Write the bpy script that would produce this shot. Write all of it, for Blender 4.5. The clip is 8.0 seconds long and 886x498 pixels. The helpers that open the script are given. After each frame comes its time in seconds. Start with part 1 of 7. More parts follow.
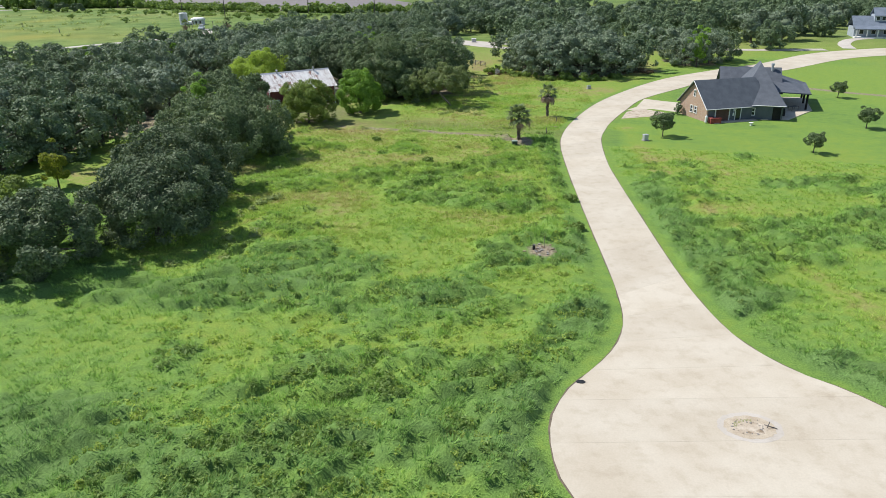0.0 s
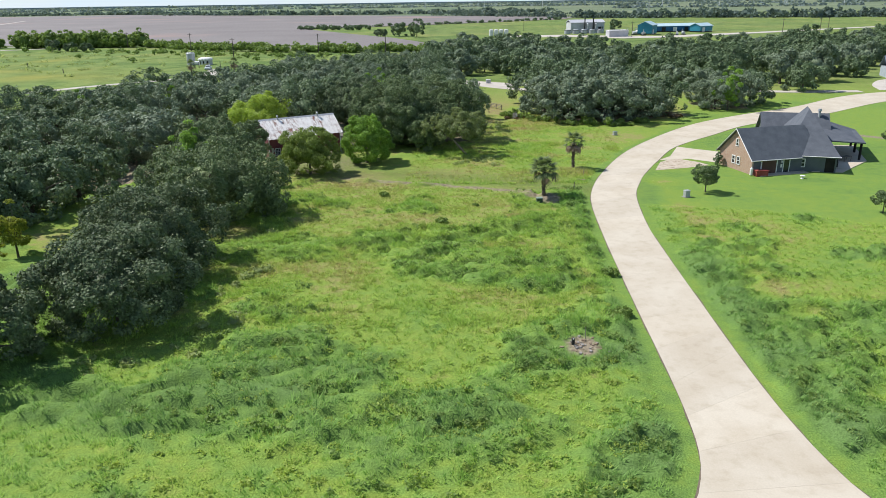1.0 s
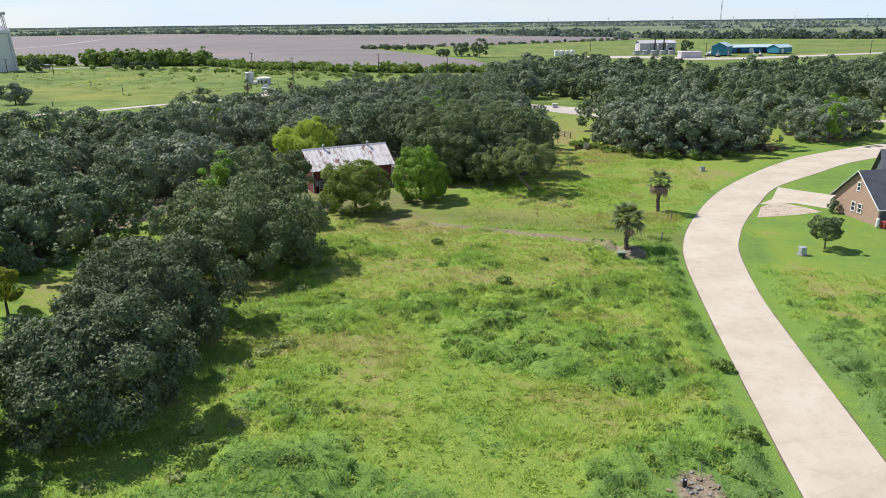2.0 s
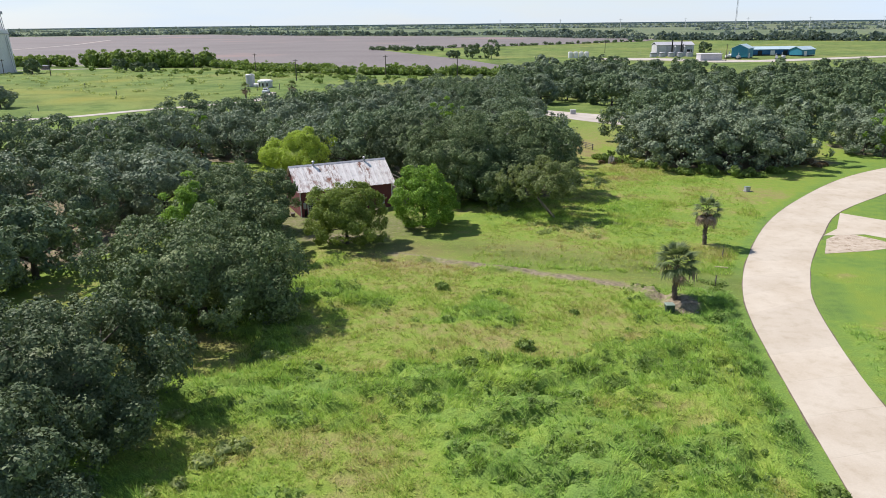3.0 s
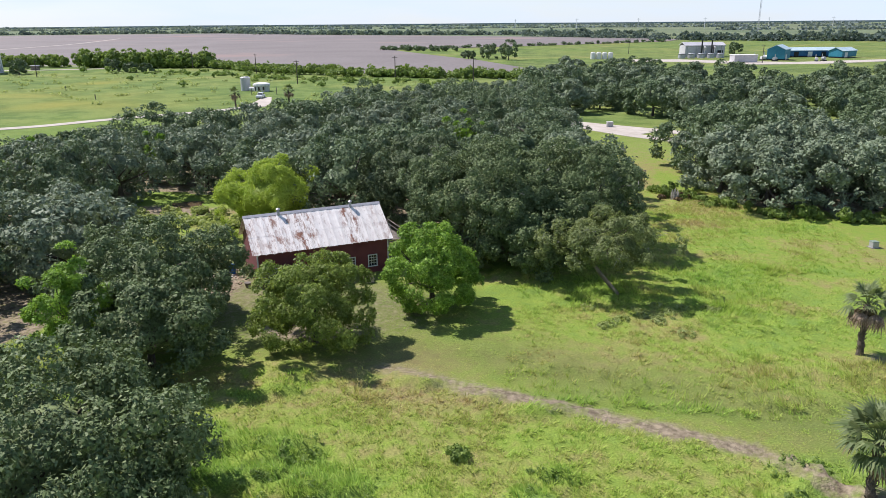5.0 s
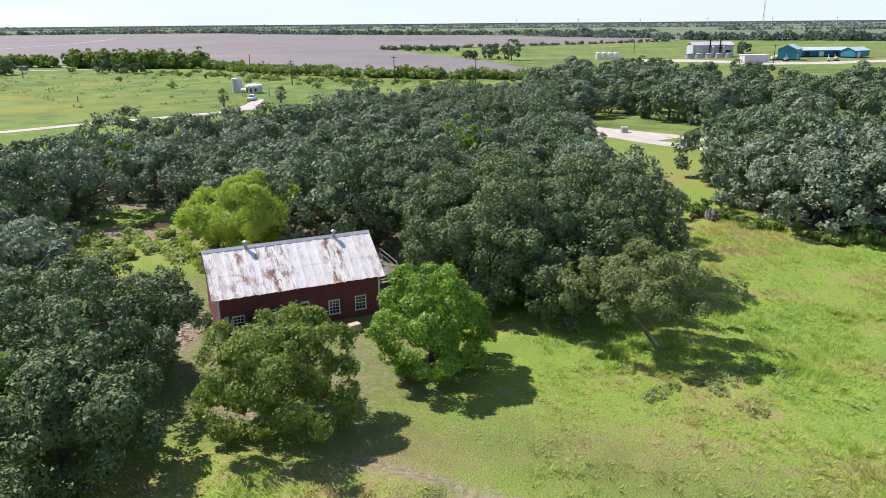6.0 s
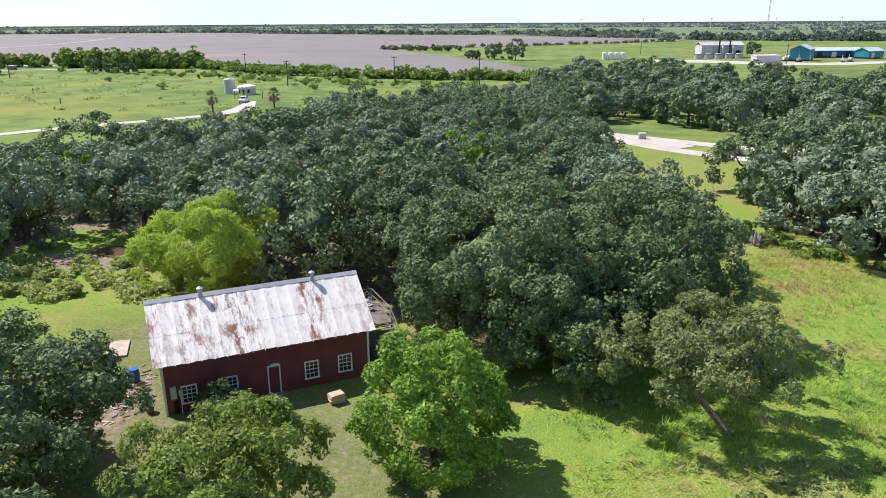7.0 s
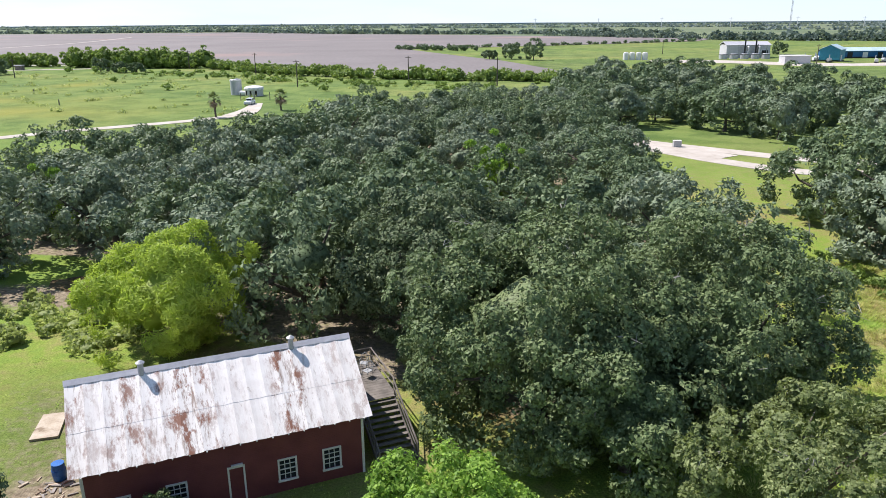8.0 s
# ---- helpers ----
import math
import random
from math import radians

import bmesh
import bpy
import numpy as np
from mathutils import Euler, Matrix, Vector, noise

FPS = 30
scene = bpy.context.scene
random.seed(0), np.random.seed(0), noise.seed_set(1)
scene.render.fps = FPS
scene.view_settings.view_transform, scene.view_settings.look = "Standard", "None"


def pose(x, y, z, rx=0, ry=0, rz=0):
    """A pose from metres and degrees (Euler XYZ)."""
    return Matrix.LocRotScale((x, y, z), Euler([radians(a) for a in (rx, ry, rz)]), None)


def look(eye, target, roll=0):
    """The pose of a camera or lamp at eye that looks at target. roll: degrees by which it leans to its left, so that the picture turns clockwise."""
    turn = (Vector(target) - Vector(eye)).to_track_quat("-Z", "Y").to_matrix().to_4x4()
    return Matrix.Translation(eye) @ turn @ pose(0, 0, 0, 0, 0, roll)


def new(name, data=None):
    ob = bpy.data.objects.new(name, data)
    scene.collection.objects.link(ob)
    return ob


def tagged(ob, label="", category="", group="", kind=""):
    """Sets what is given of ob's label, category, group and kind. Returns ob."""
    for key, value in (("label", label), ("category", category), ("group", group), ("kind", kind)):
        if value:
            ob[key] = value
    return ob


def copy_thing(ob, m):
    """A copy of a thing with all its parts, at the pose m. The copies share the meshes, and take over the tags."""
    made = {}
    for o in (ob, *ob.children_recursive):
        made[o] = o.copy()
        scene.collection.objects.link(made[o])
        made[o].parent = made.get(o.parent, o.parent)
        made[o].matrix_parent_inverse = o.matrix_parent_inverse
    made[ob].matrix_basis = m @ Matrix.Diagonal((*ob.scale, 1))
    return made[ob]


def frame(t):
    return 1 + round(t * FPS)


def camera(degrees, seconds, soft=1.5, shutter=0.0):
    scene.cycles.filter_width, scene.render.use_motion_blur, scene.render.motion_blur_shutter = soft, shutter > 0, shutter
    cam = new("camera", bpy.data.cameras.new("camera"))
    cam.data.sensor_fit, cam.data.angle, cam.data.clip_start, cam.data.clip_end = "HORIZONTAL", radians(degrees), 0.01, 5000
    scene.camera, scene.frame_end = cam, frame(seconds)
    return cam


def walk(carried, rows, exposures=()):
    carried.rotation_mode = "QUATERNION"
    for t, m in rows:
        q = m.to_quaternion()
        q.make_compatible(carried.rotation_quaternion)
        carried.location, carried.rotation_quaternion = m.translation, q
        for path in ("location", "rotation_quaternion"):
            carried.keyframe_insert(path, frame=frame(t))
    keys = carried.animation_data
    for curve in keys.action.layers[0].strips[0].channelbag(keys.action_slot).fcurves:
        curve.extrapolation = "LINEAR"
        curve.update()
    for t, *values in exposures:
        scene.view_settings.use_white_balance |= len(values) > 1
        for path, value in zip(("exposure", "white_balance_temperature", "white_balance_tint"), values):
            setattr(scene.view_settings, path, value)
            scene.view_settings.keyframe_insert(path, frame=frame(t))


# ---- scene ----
cam = camera(62.8, 8.0, soft=0.7)
PATH = [
    (0, (-0.095, 2.78, 25.919), (-0.162, 4.635, 25.176), -0.7),
    (0.5, (-0.569, 9.166, 25.764), (-0.642, 11.039, 25.068), -0.9),
    (1, (-1.173, 15.932, 25.594), (-1.269, 17.821, 24.942), -0.8),
    (1.5, (-1.766, 23.228, 25.48), (-1.963, 25.123, 24.87), -0.9),
    (3, (-4.151, 46.462, 24.869), (-4.431, 48.349, 24.27), -0.6),
    (3.5, (-5.182, 54.115, 24.743), (-5.473, 56.0, 24.144), -0.6),
    (4, (-6.382, 61.651, 24.618), (-6.686, 63.535, 24.019), -0.6),
    (4.5, (-7.59, 68.849, 24.454), (-7.902, 70.731, 23.854), -0.5),
    (6, (-10.971, 88.399, 23.613), (-11.287, 90.281, 23.013), -0.5),
    (6.5, (-12.125, 94.557, 23.333), (-12.443, 96.438, 22.733), -0.5),
    (7, (-13.269, 100.623, 23.029), (-13.588, 102.504, 22.429), -0.4),
    (7.5, (-14.362, 106.599, 22.733), (-14.691, 108.478, 22.133), -0.4),
    (8, (-15.482, 112.456, 22.512), (-15.84, 114.33, 21.912), -0.4),
]
walk(cam, [(t, look(eye, target, roll)) for t, eye, target, roll in PATH], [(0.0, 0.27, 6230, 10), (0.8, 0.28, 6230, 10), (1.6, 0.28, 6330, 13), (3.6, 0.25, 6420, 16), (4.4, 0.28, 6380, 17), (5.6, 0.41, 6330, 18), (8.0, 0.54, 6350, 16)])

# ---------------------------------------------------------------- light
SUN_FROM = Vector((-0.93, 0.37, 1.24)).normalized()
sun_data = bpy.data.lights.new("sun", "SUN")
sun_data.energy, sun_data.angle, sun_data.color = 5.0, radians(0.6), (1.0, 0.955, 0.88)
sun = new("sun", sun_data)
sun.matrix_world = look(SUN_FROM * 300, (0, 0, 0))

world = bpy.data.worlds.new("sky")
scene.world = world
world.use_nodes = True
wn, wl = world.node_tree.nodes, world.node_tree.links
wn.clear()
sky = wn.new("ShaderNodeTexSky")
sky.sky_type, sky.sun_disc = "NISHITA", False
sky.sun_elevation, sky.sun_rotation = radians(51), radians(292)
sky.air_density, sky.dust_density, sky.ozone_density = 1.0, 0.15, 2.0
coord = wn.new("ShaderNodeTexCoord")
stretch = wn.new("ShaderNodeMapping")
stretch.inputs["Scale"].default_value = (1.6, 1.6, 9.0)
clouds = wn.new("ShaderNodeTexNoise")
clouds.inputs["Scale"].default_value, clouds.inputs["Detail"].default_value = 2.2, 5.0
cloud_ramp = wn.new("ShaderNodeMapRange")
cloud_ramp.inputs["From Min"].default_value, cloud_ramp.inputs["From Max"].default_value = 0.42, 0.68
cloud_ramp.inputs["To Min"].default_value, cloud_ramp.inputs["To Max"].default_value = 0.7, 0.98
cloud_mix = wn.new("ShaderNodeMix")
cloud_mix.data_type = "RGBA"
cloud_mix.inputs[7].default_value = (5.9, 7.15, 8.1, 1)
back = wn.new("ShaderNodeBackground")
back.inputs["Strength"].default_value = 0.1
out = wn.new("ShaderNodeOutputWorld")
wl.new(coord.outputs["Generated"], stretch.inputs["Vector"])
wl.new(stretch.outputs["Vector"], clouds.inputs["Vector"])
wl.new(clouds.outputs["Fac"], cloud_ramp.inputs["Value"])
height = wn.new("ShaderNodeSeparateXYZ")
wl.new(coord.outputs["Generated"], height.inputs[0])
haze = wn.new("ShaderNodeMapRange")
haze.inputs["From Min"].default_value, haze.inputs["From Max"].default_value = 0.06, 0.36
haze.inputs["To Min"].default_value, haze.inputs["To Max"].default_value = 1.0, 0.08
wl.new(height.outputs["Z"], haze.inputs["Value"])
thinner = wn.new("ShaderNodeMath")
thinner.operation = "MULTIPLY"
wl.new(cloud_ramp.outputs["Result"], thinner.inputs[0])
wl.new(haze.outputs["Result"], thinner.inputs[1])
wl.new(thinner.outputs[0], cloud_mix.inputs[0])
wl.new(sky.outputs["Color"], cloud_mix.inputs[6])
wl.new(cloud_mix.outputs[2], back.inputs["Color"])
wl.new(back.outputs["Background"], out.inputs["Surface"])


# ---------------------------------------------------------------- materials
def shader(name):
    m = bpy.data.materials.new(name)
    m.use_nodes = True
    nt = m.node_tree
    bsdf = nt.nodes["Principled BSDF"]
    return m, nt.nodes, nt.links, bsdf


def mixer(nodes, links, fac, a, b, blend="MIX"):
    """A colour mix; fac, a and b are sockets or values."""
    k = nodes.new("ShaderNodeMix")
    k.data_type, k.blend_type = "RGBA", blend
    for sock, val in ((k.inputs[0], fac), (k.inputs[6], a), (k.inputs[7], b)):
        if isinstance(val, bpy.types.NodeSocket):
            links.new(val, sock)
        elif isinstance(val, (int, float)):
            sock.default_value = val
        else:
            sock.default_value = (*val, 1)
    return k.outputs[2]


def noise_out(nodes, links, scale, detail=4, lo=0.35, hi=0.65, vec=None, kind="Object", rough=0.55):
    n = nodes.new("ShaderNodeTexNoise")
    n.inputs["Scale"].default_value, n.inputs["Detail"].default_value = scale, detail
    n.inputs["Roughness"].default_value = rough
    if vec is None:
        vec = nodes.new("ShaderNodeTexCoord").outputs[kind]
    links.new(vec, n.inputs["Vector"])
    r = nodes.new("ShaderNodeMapRange")
    r.inputs["From Min"].default_value, r.inputs["From Max"].default_value = lo, hi
    links.new(n.outputs["Fac"], r.inputs["Value"])
    return r.outputs["Result"]


def bump_in(nodes, links, bsdf, height, strength, distance):
    b = nodes.new("ShaderNodeBump")
    b.inputs["Strength"].default_value, b.inputs["Distance"].default_value = strength, distance
    links.new(height, b.inputs["Height"])
    links.new(b.outputs["Normal"], bsdf.inputs["Normal"])


def mat(name, a, b, scale=1.5, fine=25, rough=0.8, metal=0.0, bump=0.3, depth=0.01, wear=None, wear_scale=0.6, spec=0.3):
    """A surface with large patches of two colours, fine grain, relief and, if given, worn spots."""
    m, nodes, links, bsdf = shader(name)
    c = mixer(nodes, links, noise_out(nodes, links, scale), a, b)
    grain = noise_out(nodes, links, fine, 3)
    c = mixer(nodes, links, 0.35, c, mixer(nodes, links, grain, (0.55, 0.55, 0.55), (1, 1, 1)), "MULTIPLY")
    if wear:
        c = mixer(nodes, links, noise_out(nodes, links, wear_scale, 6, 0.56, 0.66), c, wear)
    links.new(c, bsdf.inputs["Base Color"])
    bsdf.inputs["Roughness"].default_value, bsdf.inputs["Metallic"].default_value = rough, metal
    bsdf.inputs["Specular IOR Level"].default_value = spec
    bump_in(nodes, links, bsdf, grain, bump, depth)
    return m


def foliage(name, a, b, c, glow=0.3, rough=0.55, spec=0.25, leaf=0.0, gap=0.6):
    """Leaves: two greens from leaf to leaf, a third from tree to tree, light let through."""
    m, nodes, links, bsdf = shader(name)
    geo = nodes.new("ShaderNodeNewGeometry")
    info = nodes.new("ShaderNodeObjectInfo")
    few = nodes.new("ShaderNodeMath")
    few.operation = "POWER"
    few.inputs[1].default_value = 1.7
    links.new(geo.outputs["Random Per Island"], few.inputs[0])
    col = mixer(nodes, links, few.outputs[0], a, b)
    half = nodes.new("ShaderNodeMath")
    half.operation = "MULTIPLY"
    half.inputs[1].default_value = 0.6
    links.new(info.outputs["Random"], half.inputs[0])
    col = mixer(nodes, links, half.outputs[0], col, c)
    patch = noise_out(nodes, links, 0.35, 3)
    col = mixer(nodes, links, 0.5, col, mixer(nodes, links, patch, (0.6, 0.65, 0.6), (1, 1, 0.95)), "MULTIPLY")
    if leaf:
        cells = nodes.new("ShaderNodeTexVoronoi")
        cells.inputs["Scale"].default_value = 1 / leaf
        links.new(nodes.new("ShaderNodeTexCoord").outputs["Object"], cells.inputs["Vector"])
        tone = nodes.new("ShaderNodeSeparateColor")
        links.new(cells.outputs["Color"], tone.inputs[0])
        col = mixer(nodes, links, 1.0, col, mixer(nodes, links, tone.outputs[0], (0.66, 0.68, 0.66), (1.16, 1.15, 1.13)), "MULTIPLY")
    links.new(col, bsdf.inputs["Base Color"])
    bsdf.inputs["Roughness"].default_value, bsdf.inputs["Specular IOR Level"].default_value = rough, spec
    thin = nodes.new("ShaderNodeBsdfTranslucent")
    links.new(mixer(nodes, links, 0.5, col, (1.0, 1.0, 0.35), "MULTIPLY"), thin.inputs["Color"])
    blend = nodes.new("ShaderNodeMixShader")
    blend.inputs[0].default_value = glow
    links.new(bsdf.outputs[0], blend.inputs[1])
    links.new(thin.outputs[0], blend.inputs[2])
    if not leaf:
        links.new(blend.outputs[0], nodes["Material Output"].inputs["Surface"])
        return m
    # each spray is cut into single leaves
    gaps = nodes.new("ShaderNodeMath")
    gaps.operation = "GREATER_THAN"
    gaps.inputs[1].default_value = gap
    links.new(cells.outputs["Distance"], gaps.inputs[0])
    clear = nodes.new("ShaderNodeBsdfTransparent")
    cut = nodes.new("ShaderNodeMixShader")
    links.new(gaps.outputs[0], cut.inputs[0])
    links.new(blend.outputs[0], cut.inputs[1])
    links.new(clear.outputs[0], cut.inputs[2])
    links.new(cut.outputs[0], nodes["Material Output"].inputs["Surface"])
    return m


def ramp_of(nodes, links, fac, stops):
    r = nodes.new("ShaderNodeValToRGB")
    els = r.color_ramp.elements
    while len(els) < len(stops):
        els.new(0.5)
    for e, (p, col) in zip(els, stops):
        e.position, e.color = p, (*col, 1)
    links.new(fac, r.inputs["Fac"])
    return r.outputs["Color"]


# dry straw, mown yellow green, fresh green, deep blue green weeds
GRASS_STOPS = [(0.0, (0.27, 0.2, 0.105)), (0.16, (0.295, 0.28, 0.1)), (0.36, (0.23, 0.315, 0.055)), (0.6, (0.178, 0.285, 0.06)), (0.8, (0.132, 0.222, 0.056)), (1.0, (0.135, 0.22, 0.066))]


def grass_blades():
    m, nodes, links, bsdf = shader("grass_blades")
    att = nodes.new("ShaderNodeAttribute")
    att.attribute_name = "tint"
    geo = nodes.new("ShaderNodeNewGeometry")
    col = ramp_of(nodes, links, att.outputs["Fac"], GRASS_STOPS)
    col = mixer(nodes, links, 1.0, col, mixer(nodes, links, geo.outputs["Random Per Island"], (1.54, 1.55, 1.5), (1.84, 1.84, 1.8)), "MULTIPLY")
    links.new(col, bsdf.inputs["Base Color"])
    bsdf.inputs["Roughness"].default_value, bsdf.inputs["Specular IOR Level"].default_value = 0.6, 0.2
    thin = nodes.new("ShaderNodeBsdfTranslucent")
    links.new(col, thin.inputs["Color"])
    blend = nodes.new("ShaderNodeMixShader")
    blend.inputs[0].default_value = 0.38
    links.new(bsdf.outputs[0], blend.inputs[1])
    links.new(thin.outputs[0], blend.inputs[2])
    links.new(blend.outputs[0], nodes["Material Output"].inputs["Surface"])
    return m


def ground_cover():
    m, nodes, links, bsdf = shader("ground_cover")
    att = nodes.new("ShaderNodeAttribute")
    att.attribute_name = "tint"
    dirt = nodes.new("ShaderNodeAttribute")
    dirt.attribute_name = "dirt"
    jitter = nodes.new("ShaderNodeMath")
    jitter.operation = "MULTIPLY_ADD"
    jitter.inputs[1].default_value = 0.22
    links.new(noise_out(nodes, links, 0.9, 6), jitter.inputs[0])
    shift = nodes.new("ShaderNodeMath")
    shift.operation = "SUBTRACT"
    shift.inputs[1].default_value = 0.11
    links.new(att.outputs["Fac"], shift.inputs[0])
    links.new(shift.outputs[0], jitter.inputs[2])
    col = ramp_of(nodes, links, jitter.outputs[0], GRASS_STOPS)
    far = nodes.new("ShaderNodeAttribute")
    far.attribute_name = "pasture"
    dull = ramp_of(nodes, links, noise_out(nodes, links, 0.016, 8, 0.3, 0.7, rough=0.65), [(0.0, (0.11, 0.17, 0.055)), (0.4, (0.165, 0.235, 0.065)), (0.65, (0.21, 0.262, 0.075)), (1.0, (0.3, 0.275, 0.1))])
    rough_patch = noise_out(nodes, links, 0.09, 6, 0.42, 0.57, rough=0.7)
    dull = mixer(nodes, links, 0.8, dull, mixer(nodes, links, rough_patch, (0.5, 0.6, 0.62), (1.12, 1.06, 1.15)), "MULTIPLY")
    dry = nodes.new("ShaderNodeAttribute")
    dry.attribute_name = "dry"
    dull = mixer(nodes, links, dry.outputs["Fac"], dull, (0.36, 0.31, 0.07))
    # far ground greys with distance: air haze is put into its colour
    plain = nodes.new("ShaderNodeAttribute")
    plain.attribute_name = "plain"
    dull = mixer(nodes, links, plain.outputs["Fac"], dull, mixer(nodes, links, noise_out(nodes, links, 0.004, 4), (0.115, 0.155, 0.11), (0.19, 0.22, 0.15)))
    turf = nodes.new("ShaderNodeAttribute")
    turf.attribute_name = "turf"
    col = mixer(nodes, links, turf.outputs["Fac"], col, mixer(nodes, links, noise_out(nodes, links, 0.45, 6, 0.35, 0.65), (0.132, 0.17, 0.046), (0.2, 0.22, 0.076)))
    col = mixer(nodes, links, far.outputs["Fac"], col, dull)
    grain = noise_out(nodes, links, 8.0, 6, 0.3, 0.7)
    col = mixer(nodes, links, 0.7, col, mixer(nodes, links, grain, (0.45, 0.49, 0.44), (1.28, 1.26, 1.27)), "MULTIPLY")
    soil = mixer(nodes, links, noise_out(nodes, links, 2.5, 5), (0.155, 0.125, 0.085), (0.35, 0.29, 0.205))
    edge = nodes.new("ShaderNodeMath")
    edge.operation = "MULTIPLY_ADD"
    edge.inputs[1].default_value = 0.7
    links.new(noise_out(nodes, links, 1.8, 5, 0.35, 0.65), edge.inputs[0])
    lower = nodes.new("ShaderNodeMath")
    lower.operation = "MULTIPLY_ADD"
    lower.inputs[1].default_value, lower.inputs[2].default_value = 2.0, -0.95
    links.new(dirt.outputs["Fac"], lower.inputs[0])
    links.new(lower.outputs[0], edge.inputs[2])
    edge.use_clamp = True
    col = mixer(nodes, links, edge.outputs[0], col, soil)
    links.new(col, bsdf.inputs["Base Color"])
    bsdf.inputs["Roughness"].default_value, bsdf.inputs["Specular IOR Level"].default_value = 0.9, 0.1
    bump_in(nodes, links, bsdf, grain, 0.6, 0.1)
    return m


def concrete(name, a, b, stain):
    m, nodes, links, bsdf = shader(name)
    world_at = nodes.new("ShaderNodeNewGeometry").outputs["Position"]
    col = mixer(nodes, links, noise_out(nodes, links, 0.22, 5, 0.38, 0.62, world_at), a, b)
    info = nodes.new("ShaderNodeObjectInfo")
    col = mixer(nodes, links, 0.16, col, mixer(nodes, links, info.outputs["Random"], (0.62, 0.62, 0.64), (1, 1, 1)), "MULTIPLY")
    col = mixer(nodes, links, 0.5, col, mixer(nodes, links, noise_out(nodes, links, 0.9, 7, 0.5, 0.74, world_at), (1, 1, 1), stain), "MULTIPLY")
    grain = noise_out(nodes, links, 9.0, 5, 0.3, 0.7, world_at)
    col = mixer(nodes, links, 0.2, col, mixer(nodes, links, grain, (0.6, 0.6, 0.6), (1, 1, 1)), "MULTIPLY")
    links.new(col, bsdf.inputs["Base Color"])
    bsdf.inputs["Roughness"].default_value, bsdf.inputs["Specular IOR Level"].default_value = 0.85, 0.2
    bump_in(nodes, links, bsdf, grain, 0.25, 0.01)
    return m


def rusty_tin():
    """White weathered roof sheet: grey runs down the slope and rust in broad patches."""
    m, nodes, links, bsdf = shader("rusty_tin")
    tc = nodes.new("ShaderNodeTexCoord").outputs["Object"]
    runs = nodes.new("ShaderNodeMapping")
    runs.inputs["Scale"].default_value = (3.2, 0.5, 0.5)
    links.new(tc, runs.inputs["Vector"])
    wide = nodes.new("ShaderNodeMapping")
    wide.inputs["Scale"].default_value = (1.0, 0.42, 0.42)
    links.new(tc, wide.inputs["Vector"])
    split = nodes.new("ShaderNodeSeparateXYZ")
    links.new(tc, split.inputs[0])
    along = nodes.new("ShaderNodeMath")
    along.operation = "DIVIDE"
    along.inputs[1].default_value = 13.2
    links.new(split.outputs[0], along.inputs[0])
    old = ramp_of(nodes, links, along.outputs[0], [(v, (k, k, k)) for v, k in ((0.0, 0.55), (0.05, 0.2), (0.16, 0.6), (0.24, 0.35), (0.37, 0.95), (0.44, 0.6), (0.5, 0.12), (0.66, 0.1), (0.72, 0.75), (0.79, 0.6), (0.83, 0.15), (1.0, 0.3))])
    col = mixer(nodes, links, noise_out(nodes, links, 1.2, 5, 0.4, 0.62, tc), (0.9, 0.855, 0.805), (0.83, 0.775, 0.725))

    def aged(scale, lo, hi, vec, gain):
        """Noise that grows where the sheets are old."""
        n = noise_out(nodes, links, scale, 7, lo, hi, vec, rough=0.74)
        k = nodes.new("ShaderNodeMath")
        k.operation = "MULTIPLY"
        links.new(n, k.inputs[0])
        links.new(old, k.inputs[1])
        g = nodes.new("ShaderNodeMath")
        g.operation = "MULTIPLY"
        g.use_clamp = True
        g.inputs[1].default_value = gain
        links.new(k.outputs[0], g.inputs[0])
        return g.outputs[0]

    col = mixer(nodes, links, noise_out(nodes, links, 2.1, 6, 0.6, 0.74, runs.outputs[0], rough=0.7), col, (0.5, 0.47, 0.45))
    col = mixer(nodes, links, aged(1.7, 0.5, 0.66, runs.outputs[0], 1.7), col, (0.36, 0.27, 0.22))
    col = mixer(nodes, links, aged(1.5, 0.5, 0.6, wide.outputs[0], 1.6), col, (0.27, 0.12, 0.075))
    spots = noise_out(nodes, links, 3.4, 6, 0.6, 0.7, wide.outputs[0], rough=0.75)
    col = mixer(nodes, links, spots, col, (0.5, 0.42, 0.37))
    links.new(col, bsdf.inputs["Base Color"])
    bsdf.inputs["Roughness"].default_value, bsdf.inputs["Metallic"].default_value = 0.55, 0.0
    bump_in(nodes, links, bsdf, noise_out(nodes, links, 14, 4, 0.3, 0.7, tc), 0.2, 0.01)
    return m


